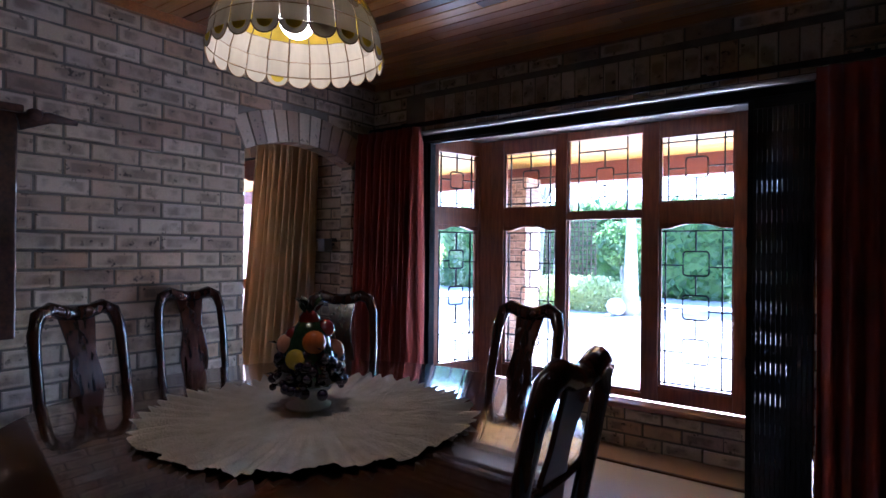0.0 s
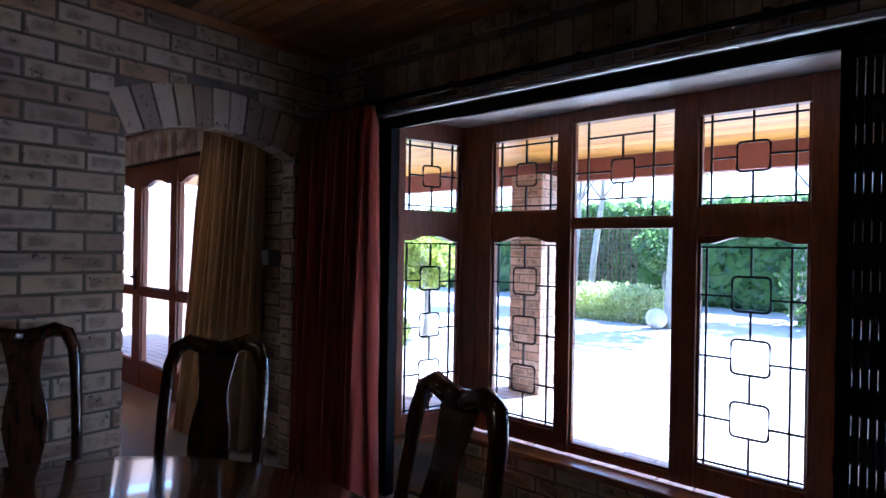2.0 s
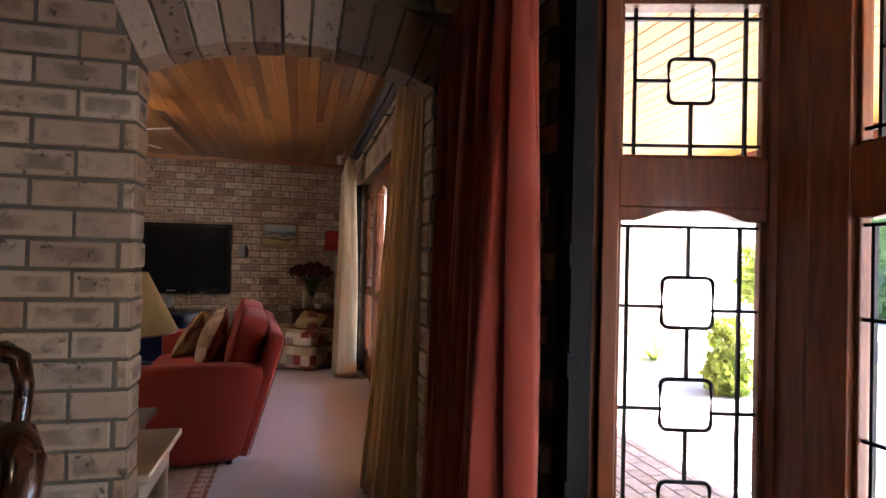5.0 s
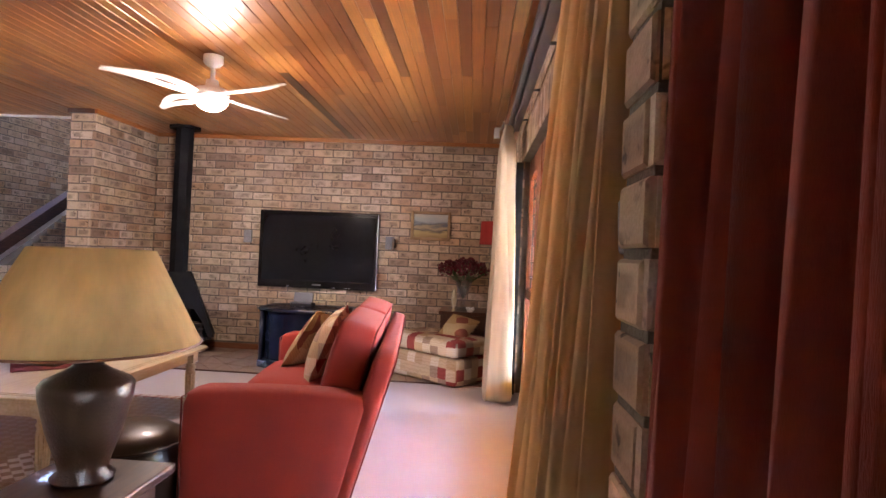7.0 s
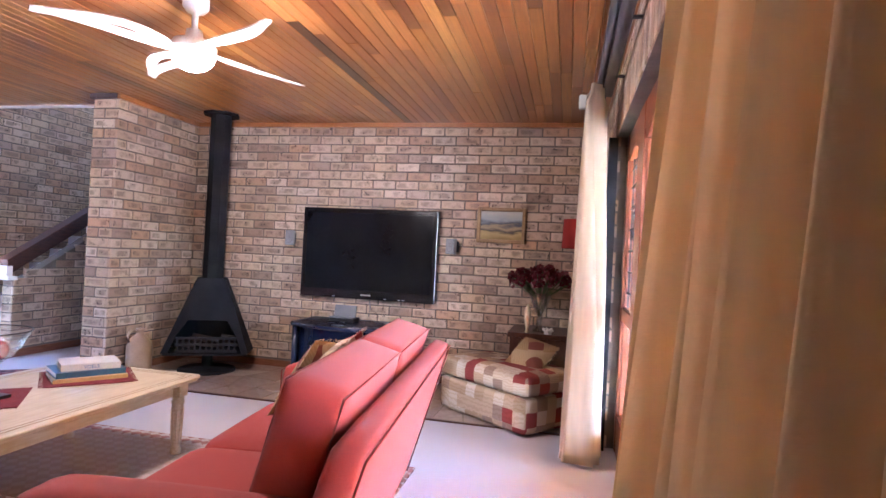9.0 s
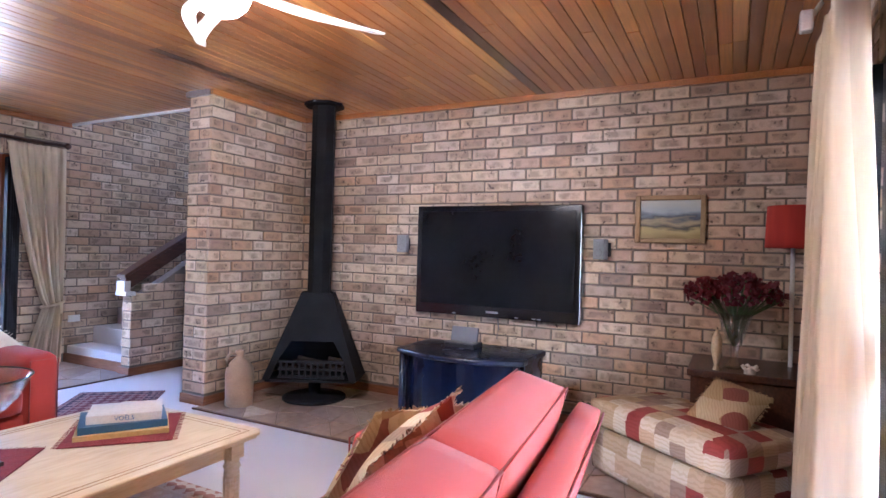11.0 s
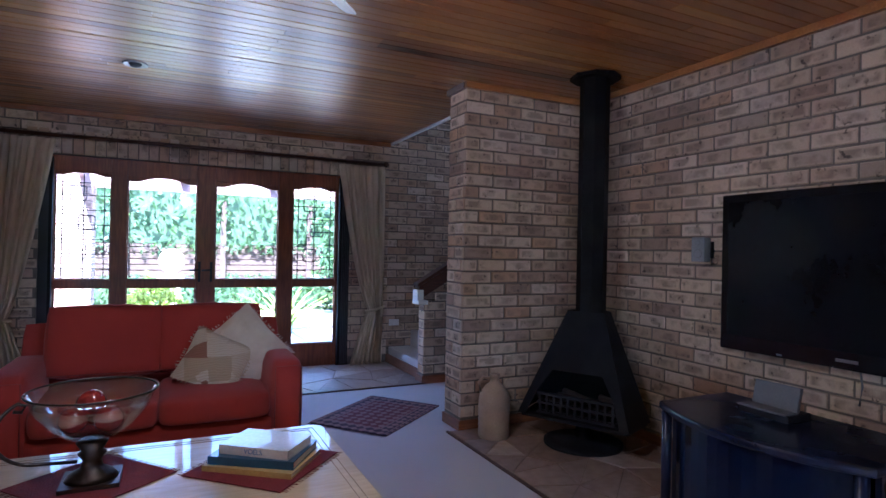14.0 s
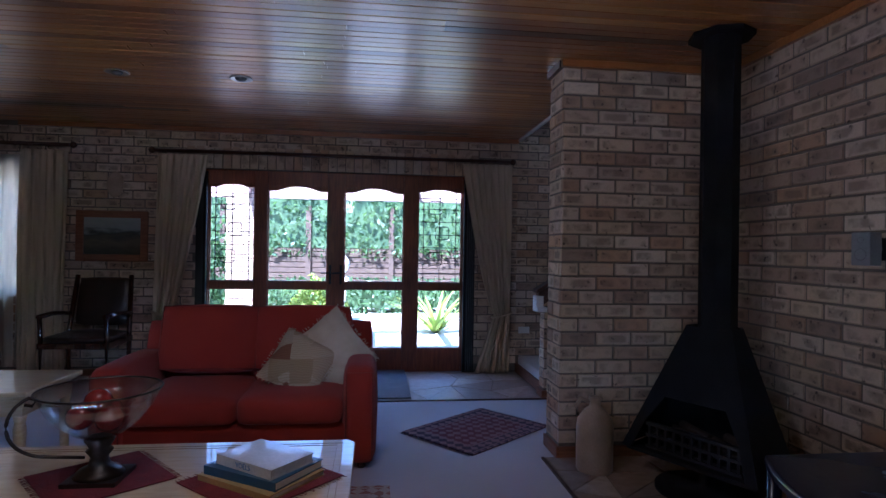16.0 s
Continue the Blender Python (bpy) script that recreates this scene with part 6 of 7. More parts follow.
picture("painting", at_pose(TV_X, 2.947, 1.529, -90), 0.455, 0.332, 0.034, M_GOLD, [(0.1, (0.26, 0.19, 0.06)), (0.28, (0.42, 0.33, 0.13)), (0.36, (0.05, 0.05, 0.04)), (0.46, (0.36, 0.3, 0.18)), (0.54, (0.05, 0.07, 0.1)), (0.66, (0.32, 0.38, 0.42)), (1.0, (0.48, 0.48, 0.4))], "small framed landscape painting with yellow fields")
picture("painting", at_pose(-3.97, SOUTH, 1.38), 0.67, 0.5, 0.07, M_SKIRT, [(0.2, (0.05, 0.05, 0.035)), (0.4, (0.12, 0.1, 0.06)), (0.55, (0.04, 0.05, 0.045)), (0.65, (0.25, 0.28, 0.27)), (1.0, (0.35, 0.37, 0.34))], "framed dark landscape painting above the chair")
root = thing("wall_plate", at_pose(-3.99, SOUTH, 1.89), "oval decorative plate hung on brick wall", "plate")
bm = bmesh.new()
a_lathe(bm, [(0.001, 0.01), (0.05, 0.01), (0.075, 0.02), (0.08, 0.026), (0.07, 0.022), (0.05, 0.014), (0.001, 0.013)], 28, m=pose(0, 0.0, 0, -90) @ Matrix.Diagonal((1, 1.6, 1, 1)))
put("plate", bm, M_SANDSTONE, root)


def stove():
    root = thing("wood_stove", at_pose(-8.38, 0.22, 0.011, -62), "black steel freestanding fireplace with tall flue", "fireplace")
    bm = bmesh.new()
    a_lathe(bm, [(0.001, 0.0), (0.26, 0.0), (0.26, 0.018), (0.22, 0.03), (0.05, 0.045), (0.05, 0.2), (0.001, 0.2)], 36, (0, 0.06, 0))
    put("base", bm, M_STOVE, root)
    # hood: a flared six sided cone with the front cut open; front faces local +y
    low = [(-0.37, 0.28), (0.37, 0.28), (0.4, -0.05), (0.18, -0.22), (-0.18, -0.22), (-0.4, -0.05)]
    high = [(-0.12, 0.06), (0.12, 0.06), (0.13, -0.04), (0.08, -0.12), (-0.08, -0.12), (-0.13, -0.04)]
    bm = bmesh.new()
    z0, z1 = 0.19, 0.88

    def at(k, f):
        a, b = low[k % 6], high[k % 6]
        return (a[0] + (b[0] - a[0]) * f, a[1] + (b[1] - a[1]) * f, z0 + (z1 - z0) * f)
    for k in range(1, 6):
        bm.faces.new([bm.verts.new(p) for p in (at(k, 0), at(k + 1, 0), at(k + 1, 1), at(k, 1))])
    # front: an arched mouth between two cheeks and a brow
    mouth = []
    for x, z in ((-0.32, z0), (-0.26, 0.35), (-0.17, 0.49), (0.17, 0.49), (0.26, 0.35), (0.32, z0)):
        f = (z - z0) / (z1 - z0)
        mouth.append((x, 0.28 - 0.22 * f + 0.002, z))
    outline = [at(0, 0)] + mouth + [at(1, 0), at(1, 1), at(0, 1)]
    bm.faces.new([bm.verts.new(p) for p in outline])
    ob = put("hood", bm, M_STOVE, root)
    ob.modifiers.new("thickness", "SOLIDIFY").thickness = 0.008
    bm = bmesh.new()
    a_prism(bm, [(-0.36, 0.26), (0.36, 0.26), (0.39, -0.05), (0.18, -0.21), (-0.18, -0.21), (-0.39, -0.05)], 0.17, 0.19, "z")
    put("firebox_floor", bm, M_STOVE, root)
    bm = bmesh.new()
    for k in range(11):
        x = -0.25 + 0.05 * k
        a_box(bm, (x - 0.008, 0.19, 0.2), (x + 0.008, 0.21, 0.33))
    for z in (0.2, 0.265, 0.325):
        a_box(bm, (-0.27, 0.185, z - 0.008), (0.27, 0.215, z + 0.008))
    a_box(bm, (-0.27, 0.05, 0.2), (0.27, 0.19, 0.215))
    put("grate", bm, M_BLACK, root)
    rng = random.Random(2)
    bm = bmesh.new()
    for k in range(9):
        x = rng.uniform(-0.22, 0.22)
        a_tube(bm, [(x - 0.09, rng.uniform(0.06, 0.15), 0.24 + 0.02 * (k % 4)), (x + 0.09, rng.uniform(0.06, 0.15), 0.26 + 0.025 * (k % 4))], [0.028, 0.022], 7)
    put_each("log", bm, surface("charred_log", (0.02, 0.016, 0.013), (0.07, 0.05, 0.035), 0.9, 10, 60, 0.5), root)
    bm = bmesh.new()
    a_prism(bm, [(0.1 * math.cos(a), -0.03 + 0.1 * math.sin(a)) for a in np.linspace(0, 2 * math.pi, 9)[:-1] + math.pi / 8], 0.86, CEIL - 0.011, "z")
    a_prism(bm, [(0.17 * math.cos(a), -0.03 + 0.17 * math.sin(a)) for a in np.linspace(0, 2 * math.pi, 9)[:-1] + math.pi / 8], CEIL - 0.035, CEIL - 0.011, "z")
    put("flue", bm, M_STOVE, root)


stove()
root = thing("stoneware_jug", at_pose(-7.84, -0.1, 0.011), "tan glazed stoneware jug standing on the hearth", "jug")
bm = bmesh.new()
a_lathe(bm, [(0.001, 0.0), (0.1, 0.0), (0.106, 0.01), (0.108, 0.25), (0.1, 0.3), (0.065, 0.35), (0.032, 0.375), (0.03, 0.4), (0.038, 0.41), (0.036, 0.43), (0.024, 0.43), (0.022, 0.38)], 32)
put("body", bm, M_SANDSTONE, root)
bm = bmesh.new()
a_tube(bm, [(0.03, -0.01, 0.4), (0.075, -0.03, 0.41), (0.1, -0.04, 0.37), (0.088, -0.035, 0.31)], [0.012, 0.013, 0.013, 0.011], 8)
put("handle", bm, M_SANDSTONE, root)


def tv_stand():
    root = thing("tv_stand", at_pose(-8.05, 1.78, 0.011), "blue black curved front television stand with glass doors", "cabinet")

    def bow(front, back, half, n=14):
        pts = [(front - 0.14 * (2 * k / n - 1) ** 2, half * (2 * k / n - 1)) for k in range(n + 1)]
        return pts + [(back, half), (back, -half)]
    bm = bmesh.new()
    a_prism(bm, bow(0.33, -0.27, 0.45), 0.565, 0.6, "z")
    put("top", bm, M_NAVY, root, bevel=0.01)
    bm = bmesh.new()
    a_prism(bm, bow(0.33, -0.27, 0.44), 0.0, 0.075, "z")
    put("plinth", bm, M_NAVY, root, bevel=0.012)
    bm = bmesh.new()
    a_box(bm, (-0.26, -0.42, 0.075), (-0.24, 0.42, 0.565))
    for y in (-0.43, 0.41):
        a_box(bm, (-0.26, y, 0.075), (0.12, y + 0.02, 0.565))
    a_prism(bm, bow(0.24, -0.24, 0.41), 0.3, 0.315, "z")
    put("body", bm, M_NAVY, root)
    bm = bmesh.new()
    out, inn = bow(0.30, 0, 0.37)[:-2], bow(0.295, 0, 0.37)[:-2]
    a_prism(bm, out + inn[::-1], 0.08, 0.56, "z")
    put("door", bm, M_BLUEGLASS, root)
    bm = bmesh.new()
    for y in (-0.405, 0.405):
        a_lathe(bm, [(0.022, 0.075), (0.022, 0.565)], 14, (0.185, y, 0))
    put_each("post", bm, M_NAVY, root)
    bm = bmesh.new()
    a_box(bm, (-0.18, -0.25, 0.32), (0.12, 0.2, 0.38)), a_box(bm, (-0.18, -0.22, 0.085), (0.12, 0.22, 0.15))
    put_each("equipment", bm, M_BLACK, root, bevel=0.004)


tv_stand()
root = thing("media_dock", at_pose(-8.12, 1.70, 0.611), "small silver and black dock on the television stand", "electronics")
bm = bmesh.new()
a_box(bm, (-0.09, -0.11, 0), (0.06, 0.11, 0.03))
put("base", bm, M_BLACK, root, bevel=0.004)
bm = bmesh.new()
a_box(bm, (-0.02, -0.1, 0.03), (0.0, 0.1, 0.14), m=pose(0, 0, 0, 0, -14, 0)), a_box(bm, (0.0, -0.11, 0.03), (0.075, 0.11, 0.04))
put("panel", bm, M_GREY, root, bevel=0.004)

# patchwork chest seat across the corner
ottoman = thing("chest_seat", at_pose(-7.905, 3.14, 0.011, 51.3), "patchwork upholstered storage chest standing across corner", "ottoman")
bm = bmesh.new()
a_slab(bm, (-0.46, -0.27, 0.0), (0.46, 0.27, 0.26), 0.01, 6, round_=0.03)
put("body", bm, M_PATCH, ottoman)
bm = bmesh.new()
a_slab(bm, (-0.47, -0.28, 0.262), (0.47, 0.28, 0.42), 0.012, 8, round_=0.035)
put("lid", bm, M_PATCH, ottoman)
cushion(pose(-7.84, 3.34, 0.51, 38, 8, 60), 0.31, 0.29, 0.16, M_CUSHION3, "patchwork cushion with frill on the chest seat", True)

side = thing("corner_table", at_pose(-8.42, 3.42, 0.011), "dark wooden corner table behind the chest seat", "table")
bm = bmesh.new()
a_box(bm, (-0.3, -0.3, 0.58), (0.3, 0.3, 0.62))
put("top", bm, M_RAILWOOD, side, bevel=0.006)
bm = bmesh.new()
a_box(bm, (-0.28, -0.28, 0.0), (0.28, 0.28, 0.58))
put("body", bm, M_RAILWOOD, side)


def vase_of_flowers():
    root = thing("flower_vase", at_pose(-8.32, 3.36, 0.631), "glass vase filled with dark red flowers", "vase")
    bm = bmesh.new()
    a_lathe(bm, [(0.001, 0.0), (0.06, 0.0), (0.03, 0.02), (0.02, 0.06), (0.025, 0.1), (0.05, 0.17), (0.1, 0.32), (0.095, 0.32), (0.045, 0.175), (0.001, 0.12)], 28)
    put("glass", bm, pane_material("vase_glass", 0.2, 0.04), root)
    rng = random.Random(6)
    stems, petals = bmesh.new(), bmesh.new()
    for k in range(84):
        a, r = rng.uniform(0, 6.28), 0.25 * math.sqrt(rng.random())
        tip = Vector((r * math.cos(a), r * math.sin(a), 0.43 + 0.1 * (1 - r / 0.25) + rng.uniform(-0.05, 0.04)))
        a_tube(stems, [(0.01 * math.cos(a), 0.01 * math.sin(a), 0.13), (0.3 * tip.x, 0.3 * tip.y, 0.3), tip], 0.003, 4)
        for _ in range(14):
            d = Vector((rng.gauss(0, 1), rng.gauss(0, 1), rng.gauss(0.2, 1))).normalized()
            e = d.cross(Vector((rng.gauss(0, 1), rng.gauss(0, 1), rng.gauss(0, 1)))).normalized()
            c = tip + d * 0.028
            petals.faces.new([petals.verts.new(p) for p in (c - e * 0.018, c + d * 0.016, c + e * 0.018, c - d * 0.014)])
    put("stems", stems, M_IVY, root)
    put("petals", petals, surface("dark_red_petal", (0.1, 0.005, 0.009), (0.16, 0.009, 0.014), 0.6, 20, 60, 0.1), root)


vase_of_flowers()


def table_lamp_red():
    root = thing("floor_lamp", at_pose(-8.55, 3.66, 0.011), "slim floor lamp with a red drum shade", "lamp")
    bm = bmesh.new()
    a_lathe(bm, [(0.001, 0), (0.13, 0), (0.13, 0.015), (0.012, 0.03), (0.012, 1.5), (0.001, 1.5)], 20)
    # white plastic stands in for the bright sheen of the silver pole
    put("stand", bm, M_PLASTICW, root)
    bm = bmesh.new()
    a_lathe(bm, [(0.15, 1.33), (0.14, 1.58), (0.137, 1.58), (0.147, 1.33)], 32)
    put("shade", bm, M_SHADE_R, root)


table_lamp_red()
orn = thing("shell_ornament", at_pose(-8.2, 3.27, 0.631) @ Matrix.Scale(1.2, 4), "pale shell shaped ornament on the corner table", "ornament")
bm = bmesh.new()
a_lathe(bm, [(0.001, 0.0), (0.035, 0.0), (0.02, 0.02), (0.05, 0.09), (0.045, 0.15), (0.01, 0.19)], 18, squash=0.5)
put("shell", bm, M_CREAM, orn)
orn = thing("flower_ornament", at_pose(-8.16, 3.44, 0.631), "small white flower ornament on the corner table", "ornament")
bm = bmesh.new()
for k in range(9):
    a = 2 * math.pi * k / 9
    a_lathe(bm, [(0.001, -0.012), (0.014, 0), (0.001, 0.012)], 8, (0.035 * math.cos(a), 0.035 * math.sin(a), 0.03 + 0.012 * (k % 2)))
a_lathe(bm, [(0.001, 0), (0.03, 0), (0.03, 0.02), (0.001, 0.045)], 12)
put("petals", bm, M_WHITE, orn)


def side_table(name, m, sx, sy, h, mat, label):
    root = thing(name, m, label, "table", "side tables")
    bm = bmesh.new()
    a_box(bm, (-sx / 2, -sy / 2, h - 0.03), (sx / 2, sy / 2, h)), a_box(bm, (-sx / 2 + 0.02, -sy / 2 + 0.02, h - 0.045), (sx / 2 - 0.02, sy / 2 - 0.02, h - 0.03))
    put("top", bm, mat, root, bevel=0.008)
    bm = bmesh.new()
    a_box(bm, (-sx / 2 + 0.04, -sy / 2 + 0.04, h - 0.13), (sx / 2 - 0.04, sy / 2 - 0.04, h - 0.045))
    put("apron", bm, mat, root)
    for x in (-1, 1):
        for y in (-1, 1):
            bm = bmesh.new()
            a_lathe(bm, [(0.02, 0), (0.028, 0.02), (0.02, 0.05), (0.03, h - 0.2), (0.024, h - 0.17), (0.032, h - 0.13)], 14, (x * (sx / 2 - 0.065), y * (sy / 2 - 0.065), 0))
            put("leg", bm, mat, root)
    return root


side_table("side_table", at_pose(-3.36, 2.50, 0, 0), 0.53, 0.53, 0.55, M_CREAM, "limewashed side table with turned legs under lamp")
side_table("side_table", at_pose(-3.81, 2.42, 0, 0), 0.34, 0.34, 0.55, M_RAILWOOD, "small dark wooden side table under the lamp")
side_table("side_table", at_pose(-4.53, -0.2, 0, 0), 0.62, 0.55, 0.55, M_CREAM, "limewashed side table at the end of sofa")


def living_lamp():
    root = thing("table_lamp", at_pose(-3.82, 2.41, 0.551), "dark pottery table lamp with parchment coolie shade", "lamp")
    bm = bmesh.new()
    a_lathe(bm, [(0.001, 0), (0.075, 0), (0.08, 0.012), (0.06, 0.03), (0.068, 0.06), (0.095, 0.14), (0.115, 0.23), (0.118, 0.262), (0.108, 0.275), (0.06, 0.3), (0.038, 0.315), (0.036, 0.35), (0.012, 0.37), (0.01, 0.5), (0.001, 0.5)], 36)
    put("base", bm, M_LEATHER, root)
    bm = bmesh.new()
    a_lathe(bm, [(0.285, 0.375), (0.155, 0.635), (0.152, 0.635), (0.282, 0.375)], 48)
    put("shade", bm, M_SHADE_Y, root)
    bm = bmesh.new()
    a_tube(bm, [(0.285 * math.cos(a), 0.285 * math.sin(a), 0.376) for a in np.linspace(0, 2 * math.pi, 49)[:-1]], 0.004, 5, closed=True)
    put("rim", bm, M_SKIRT, root)


living_lamp()
root = thing("pouffe", at_pose(-4.68, 2.02, 0), "round dark brown glossy leather pouffe", "stool")
bm = bmesh.new()
a_lathe(bm, [(0.001, 0.0), (0.2, 0.0), (0.225, 0.04), (0.23, 0.3), (0.21, 0.38), (0.15, 0.415), (0.001, 0.425)], 40)
put("body", bm, M_LEATHER, root)
bm = bmesh.new()
for z in (0.05, 0.36):
    a_tube(bm, [((0.227 if z < 0.1 else 0.22) * math.cos(a), (0.227 if z < 0.1 else 0.22) * math.sin(a), z) for a in np.linspace(0, 2 * math.pi, 41)[:-1]], 0.006, 5, closed=True)
put("piping", bm, M_LEATHER, root)


def ceiling_fan():
    x, y = -6.05, 1.635
    root = thing("ceiling_fan", at_pose(x, y, 0), "white four blade ceiling fan with lit globe", "ceiling fan")
    bm = bmesh.new()
    a_lathe(bm, [(0.001, CEIL - 0.004), (0.065, CEIL - 0.004), (0.065, CEIL - 0.05), (0.045, CEIL - 0.075), (0.016, CEIL - 0.08), (0.016, 2.33), (0.04, 2.32), (0.045, 2.28), (0.1, 2.26), (0.115, 2.235), (0.11, 2.2), (0.001, 2.19)], 28)
    put("motor", bm, M_WHITE, root)
    bm = bmesh.new()
    a_lathe(bm, [(max(0.001, 0.108 * math.sin(a)), 2.195 - 0.085 * math.cos(a)) for a in np.linspace(0, math.pi / 2, 9)], 28)
    put("globe", bm, M_FANBULB, root)
    for tx, ty in ((-6.70, 1.94), (-6.47, 0.98), (-5.53, 1.27), (-5.75, 2.24)):
        a = math.atan2(ty - y, tx - x)
        bm = bmesh.new()
        turn = pose(0, 0, 2.225, 0, 0, math.degrees(a)) @ pose(0, 0, 0, 12)
        n, rows = 16, []
        for k in range(n + 1):
            f = k / n
            r = 0.09 + 0.6 * f
            half = 0.028 + 0.045 * math.sin(math.pi * min(1, f * 1.15) ** 0.8) if f < 0.97 else 0.02
            bend = 0.05 * math.sin(math.pi * f) - 0.02
            slot = 0.016 * math.sin(math.pi * (f - 0.2) / 0.4) if 0.2 < f < 0.6 else 0.0
            rows.append([turn @ Vector((r, bend + s, 0.0)) for s in (-half, -slot, slot, half)])
        made = [[bm.verts.new(p) for p in row] for row in rows]
        for k in range(n):
            f = (k + 0.5) / n
            for c in (0, 2) if 0.2 < f < 0.6 else (0, 1, 2):
                bm.faces.new((made[k][c], made[k][c + 1], made[k + 1][c + 1], made[k + 1][c]))
        bmesh.ops.remove_doubles(bm, verts=bm.verts[:], dist=0.0001)
        put("blade", bm, M_WHITE, root).modifiers.new("thickness", "SOLIDIFY").thickness = 0.008
    bulb_lamp("fan_light", (x, y, 2.05), 1.1, 0.1, (1.0, 0.88, 0.7))


ceiling_fan()
for x, y in ((-5.577, -1.061), (-4.75, -1.05)):
    root = thing("downlight", at_pose(x, y, CEIL), "recessed round metal downlight in timber ceiling, off", "lamp", "ceiling downlights")
    bm = bmesh.new()
    a_lathe(bm, [(0.075, -0.001), (0.08, -0.008), (0.07, -0.012), (0.05, -0.006), (0.045, -0.002)], 28)
    put("ring", bm, M_SILVER, root)
    bm = bmesh.new()
    a_lathe(bm, [(0.001, -0.03), (0.03, -0.022), (0.042, -0.004)], 20)
    put("lamp", bm, M_GREY, root)
root = thing("motion_sensor", at_pose(-7.68, 3.62, CEIL - 0.16), "white alarm motion sensor under the ceiling", "alarm sensor")
bm = bmesh.new()
a_box(bm, (-0.03, -0.025, 0.0), (0.03, 0.03, 0.1))
put("case", bm, M_PLASTICW, root, bevel=0.01)
bm = bmesh.new()
a_tube(bm, [(0, 0.03, 0.08), (0, 0.06, 0.13), (0, 0.06, 0.16)], 0.012, 8)
put("bracket", bm, M_PLASTICW, root)
root = thing("light_switch", at_pose(-8.06, SOUTH, 0.45), "white double socket plate on brick wall", "socket")
bm = bmesh.new()
a_box(bm, (-0.14, 0.008, -0.035), (-0.02, 0.018, 0.035)), a_box(bm, (-0.12, 0.018, -0.02), (-0.085, 0.021, 0.02)), a_box(bm, (-0.075, 0.018, -0.02), (-0.04, 0.021, 0.02))
put("plate", bm, M_PLASTICW, root, bevel=0.002)


def arm_chair():
    root = thing("arm_chair", at_pose(-3.95, -2.42, 0, 0), "dark wooden armchair under painting, seat darkened to imitate shade", "chair")
    bm = bmesh.new()
    for x in (-0.27, 0.27):
        a_tube(bm, [(x, 0.24, 0), (x, 0.24, 0.44), (x, 0.26, 0.66)], 0.02, 8), a_tube(bm, [(x, -0.22, 0), (x, -0.22, 0.45), (x * 0.9, -0.32, 1.0)], 0.022, 8)
        a_tube(bm, [(x, -0.25, 0.64), (x, 0.05, 0.67), (x, 0.28, 0.66)], 0.022, 8)
    a_box(bm, (-0.29, -0.25, 0.38), (0.29, 0.26, 0.43))
    put("frame", bm, M_DARKWOOD, root)
    bm = bmesh.new()
    a_slab(bm, (-0.26, -0.22, 0.425), (0.26, 0.25, 0.49), 0.02, 6, round_=0.03)
    a_slab(bm, (-0.23, -0.03, 0.0), (0.23, 0.02, 0.45), 0.01, 6, m=pose(0, -0.26, 0.53, 12), round_=0.02)
    # dark leather colour puts the corner's shade onto the reddish seat
    put("upholstery", bm, M_LEATHER, root)


arm_chair()
# ---- bricks, stones and pavers, laid last ----
BRICK_L, BRICK_H, PITCH_L, PITCH_H, PROUD = 0.222, 0.0755, 0.232, 0.0875, 0.008
piece_meshes = {}


def block(length, height, depth, chamfer, mat, back=0.02):
    """One shared piece: a block with chamfered front edges; x along, y out of the wall, z up."""
    key = (round(length, 2), round(height, 4), depth, mat.name)
    if key not in piece_meshes:
        length = key[0] if abs(length - key[0]) < 0.006 else length
        bm = bmesh.new()
        c = chamfer
        loops = []
        for y, i in ((-back, 0.0), (depth - c, 0.0), (depth, c)):
            loops.append([bm.verts.new(v) for v in ((i, y, i), (length - i, y, i), (length - i, y, height - i), (i, y, height - i))])
        for low, high in zip(loops, loops[1:]):
            for k in range(4):
                bm.faces.new((low[k], low[(k + 1) % 4], high[(k + 1) % 4], high[k]))
        bm.faces.new(loops[-1])
        uv = bm.loops.layers.uv.new("uv")
        for f in bm.faces:
            for lp in f.loops:
                lp[uv].uv = (lp.vert.co.x / length, lp.vert.co.z / height)
        bmesh.ops.recalc_face_normals(bm, faces=bm.faces[:])
        me = bpy.data.meshes.new("brick")
        bm.to_mesh(me)
        bm.free()
        me.materials.append(mat)
        piece_meshes[key] = me
    return piece_meshes[key]


def joined(name, placed, parent):
    """Pieces beyond those laid one by one, in one mesh."""
    verts, faces, uvs = [], [], []
    for me, m in placed:
        base = len(verts)
        verts += [tuple(m @ v.co) for v in me.vertices]
        data = me.uv_layers[0].data
        for p in me.polygons:
            faces.append([base + v for v in p.vertices])
            uvs += [tuple(data[k].uv) for k in p.loop_indices]
    out = bpy.data.meshes.new(name)
    out.from_pydata(verts, [], faces)
    layer = out.uv_layers.new(name="uv")
    layer.data.foreach_set("uv", [c for pair in uvs for c in pair])
    out.materials.append(placed[0][0].materials[0])
    ob = new(name, out)
    ob.parent = parent
    ob["kind"] = "stuff"
    return ob


def lay(parent, placed, near, limit=300, name="brick"):
    """Place pieces: those nearest to a point as parts, the rest in one mesh."""
    placed.sort(key=lambda item: (item[1].translation - Vector(near)).length)
    for me, m in placed[:limit]:
        ob = new(name, me)
        ob.parent = parent
        ob.matrix_local = m
    if placed[limit:]:
        joined(name + "work", placed[limit:], parent)


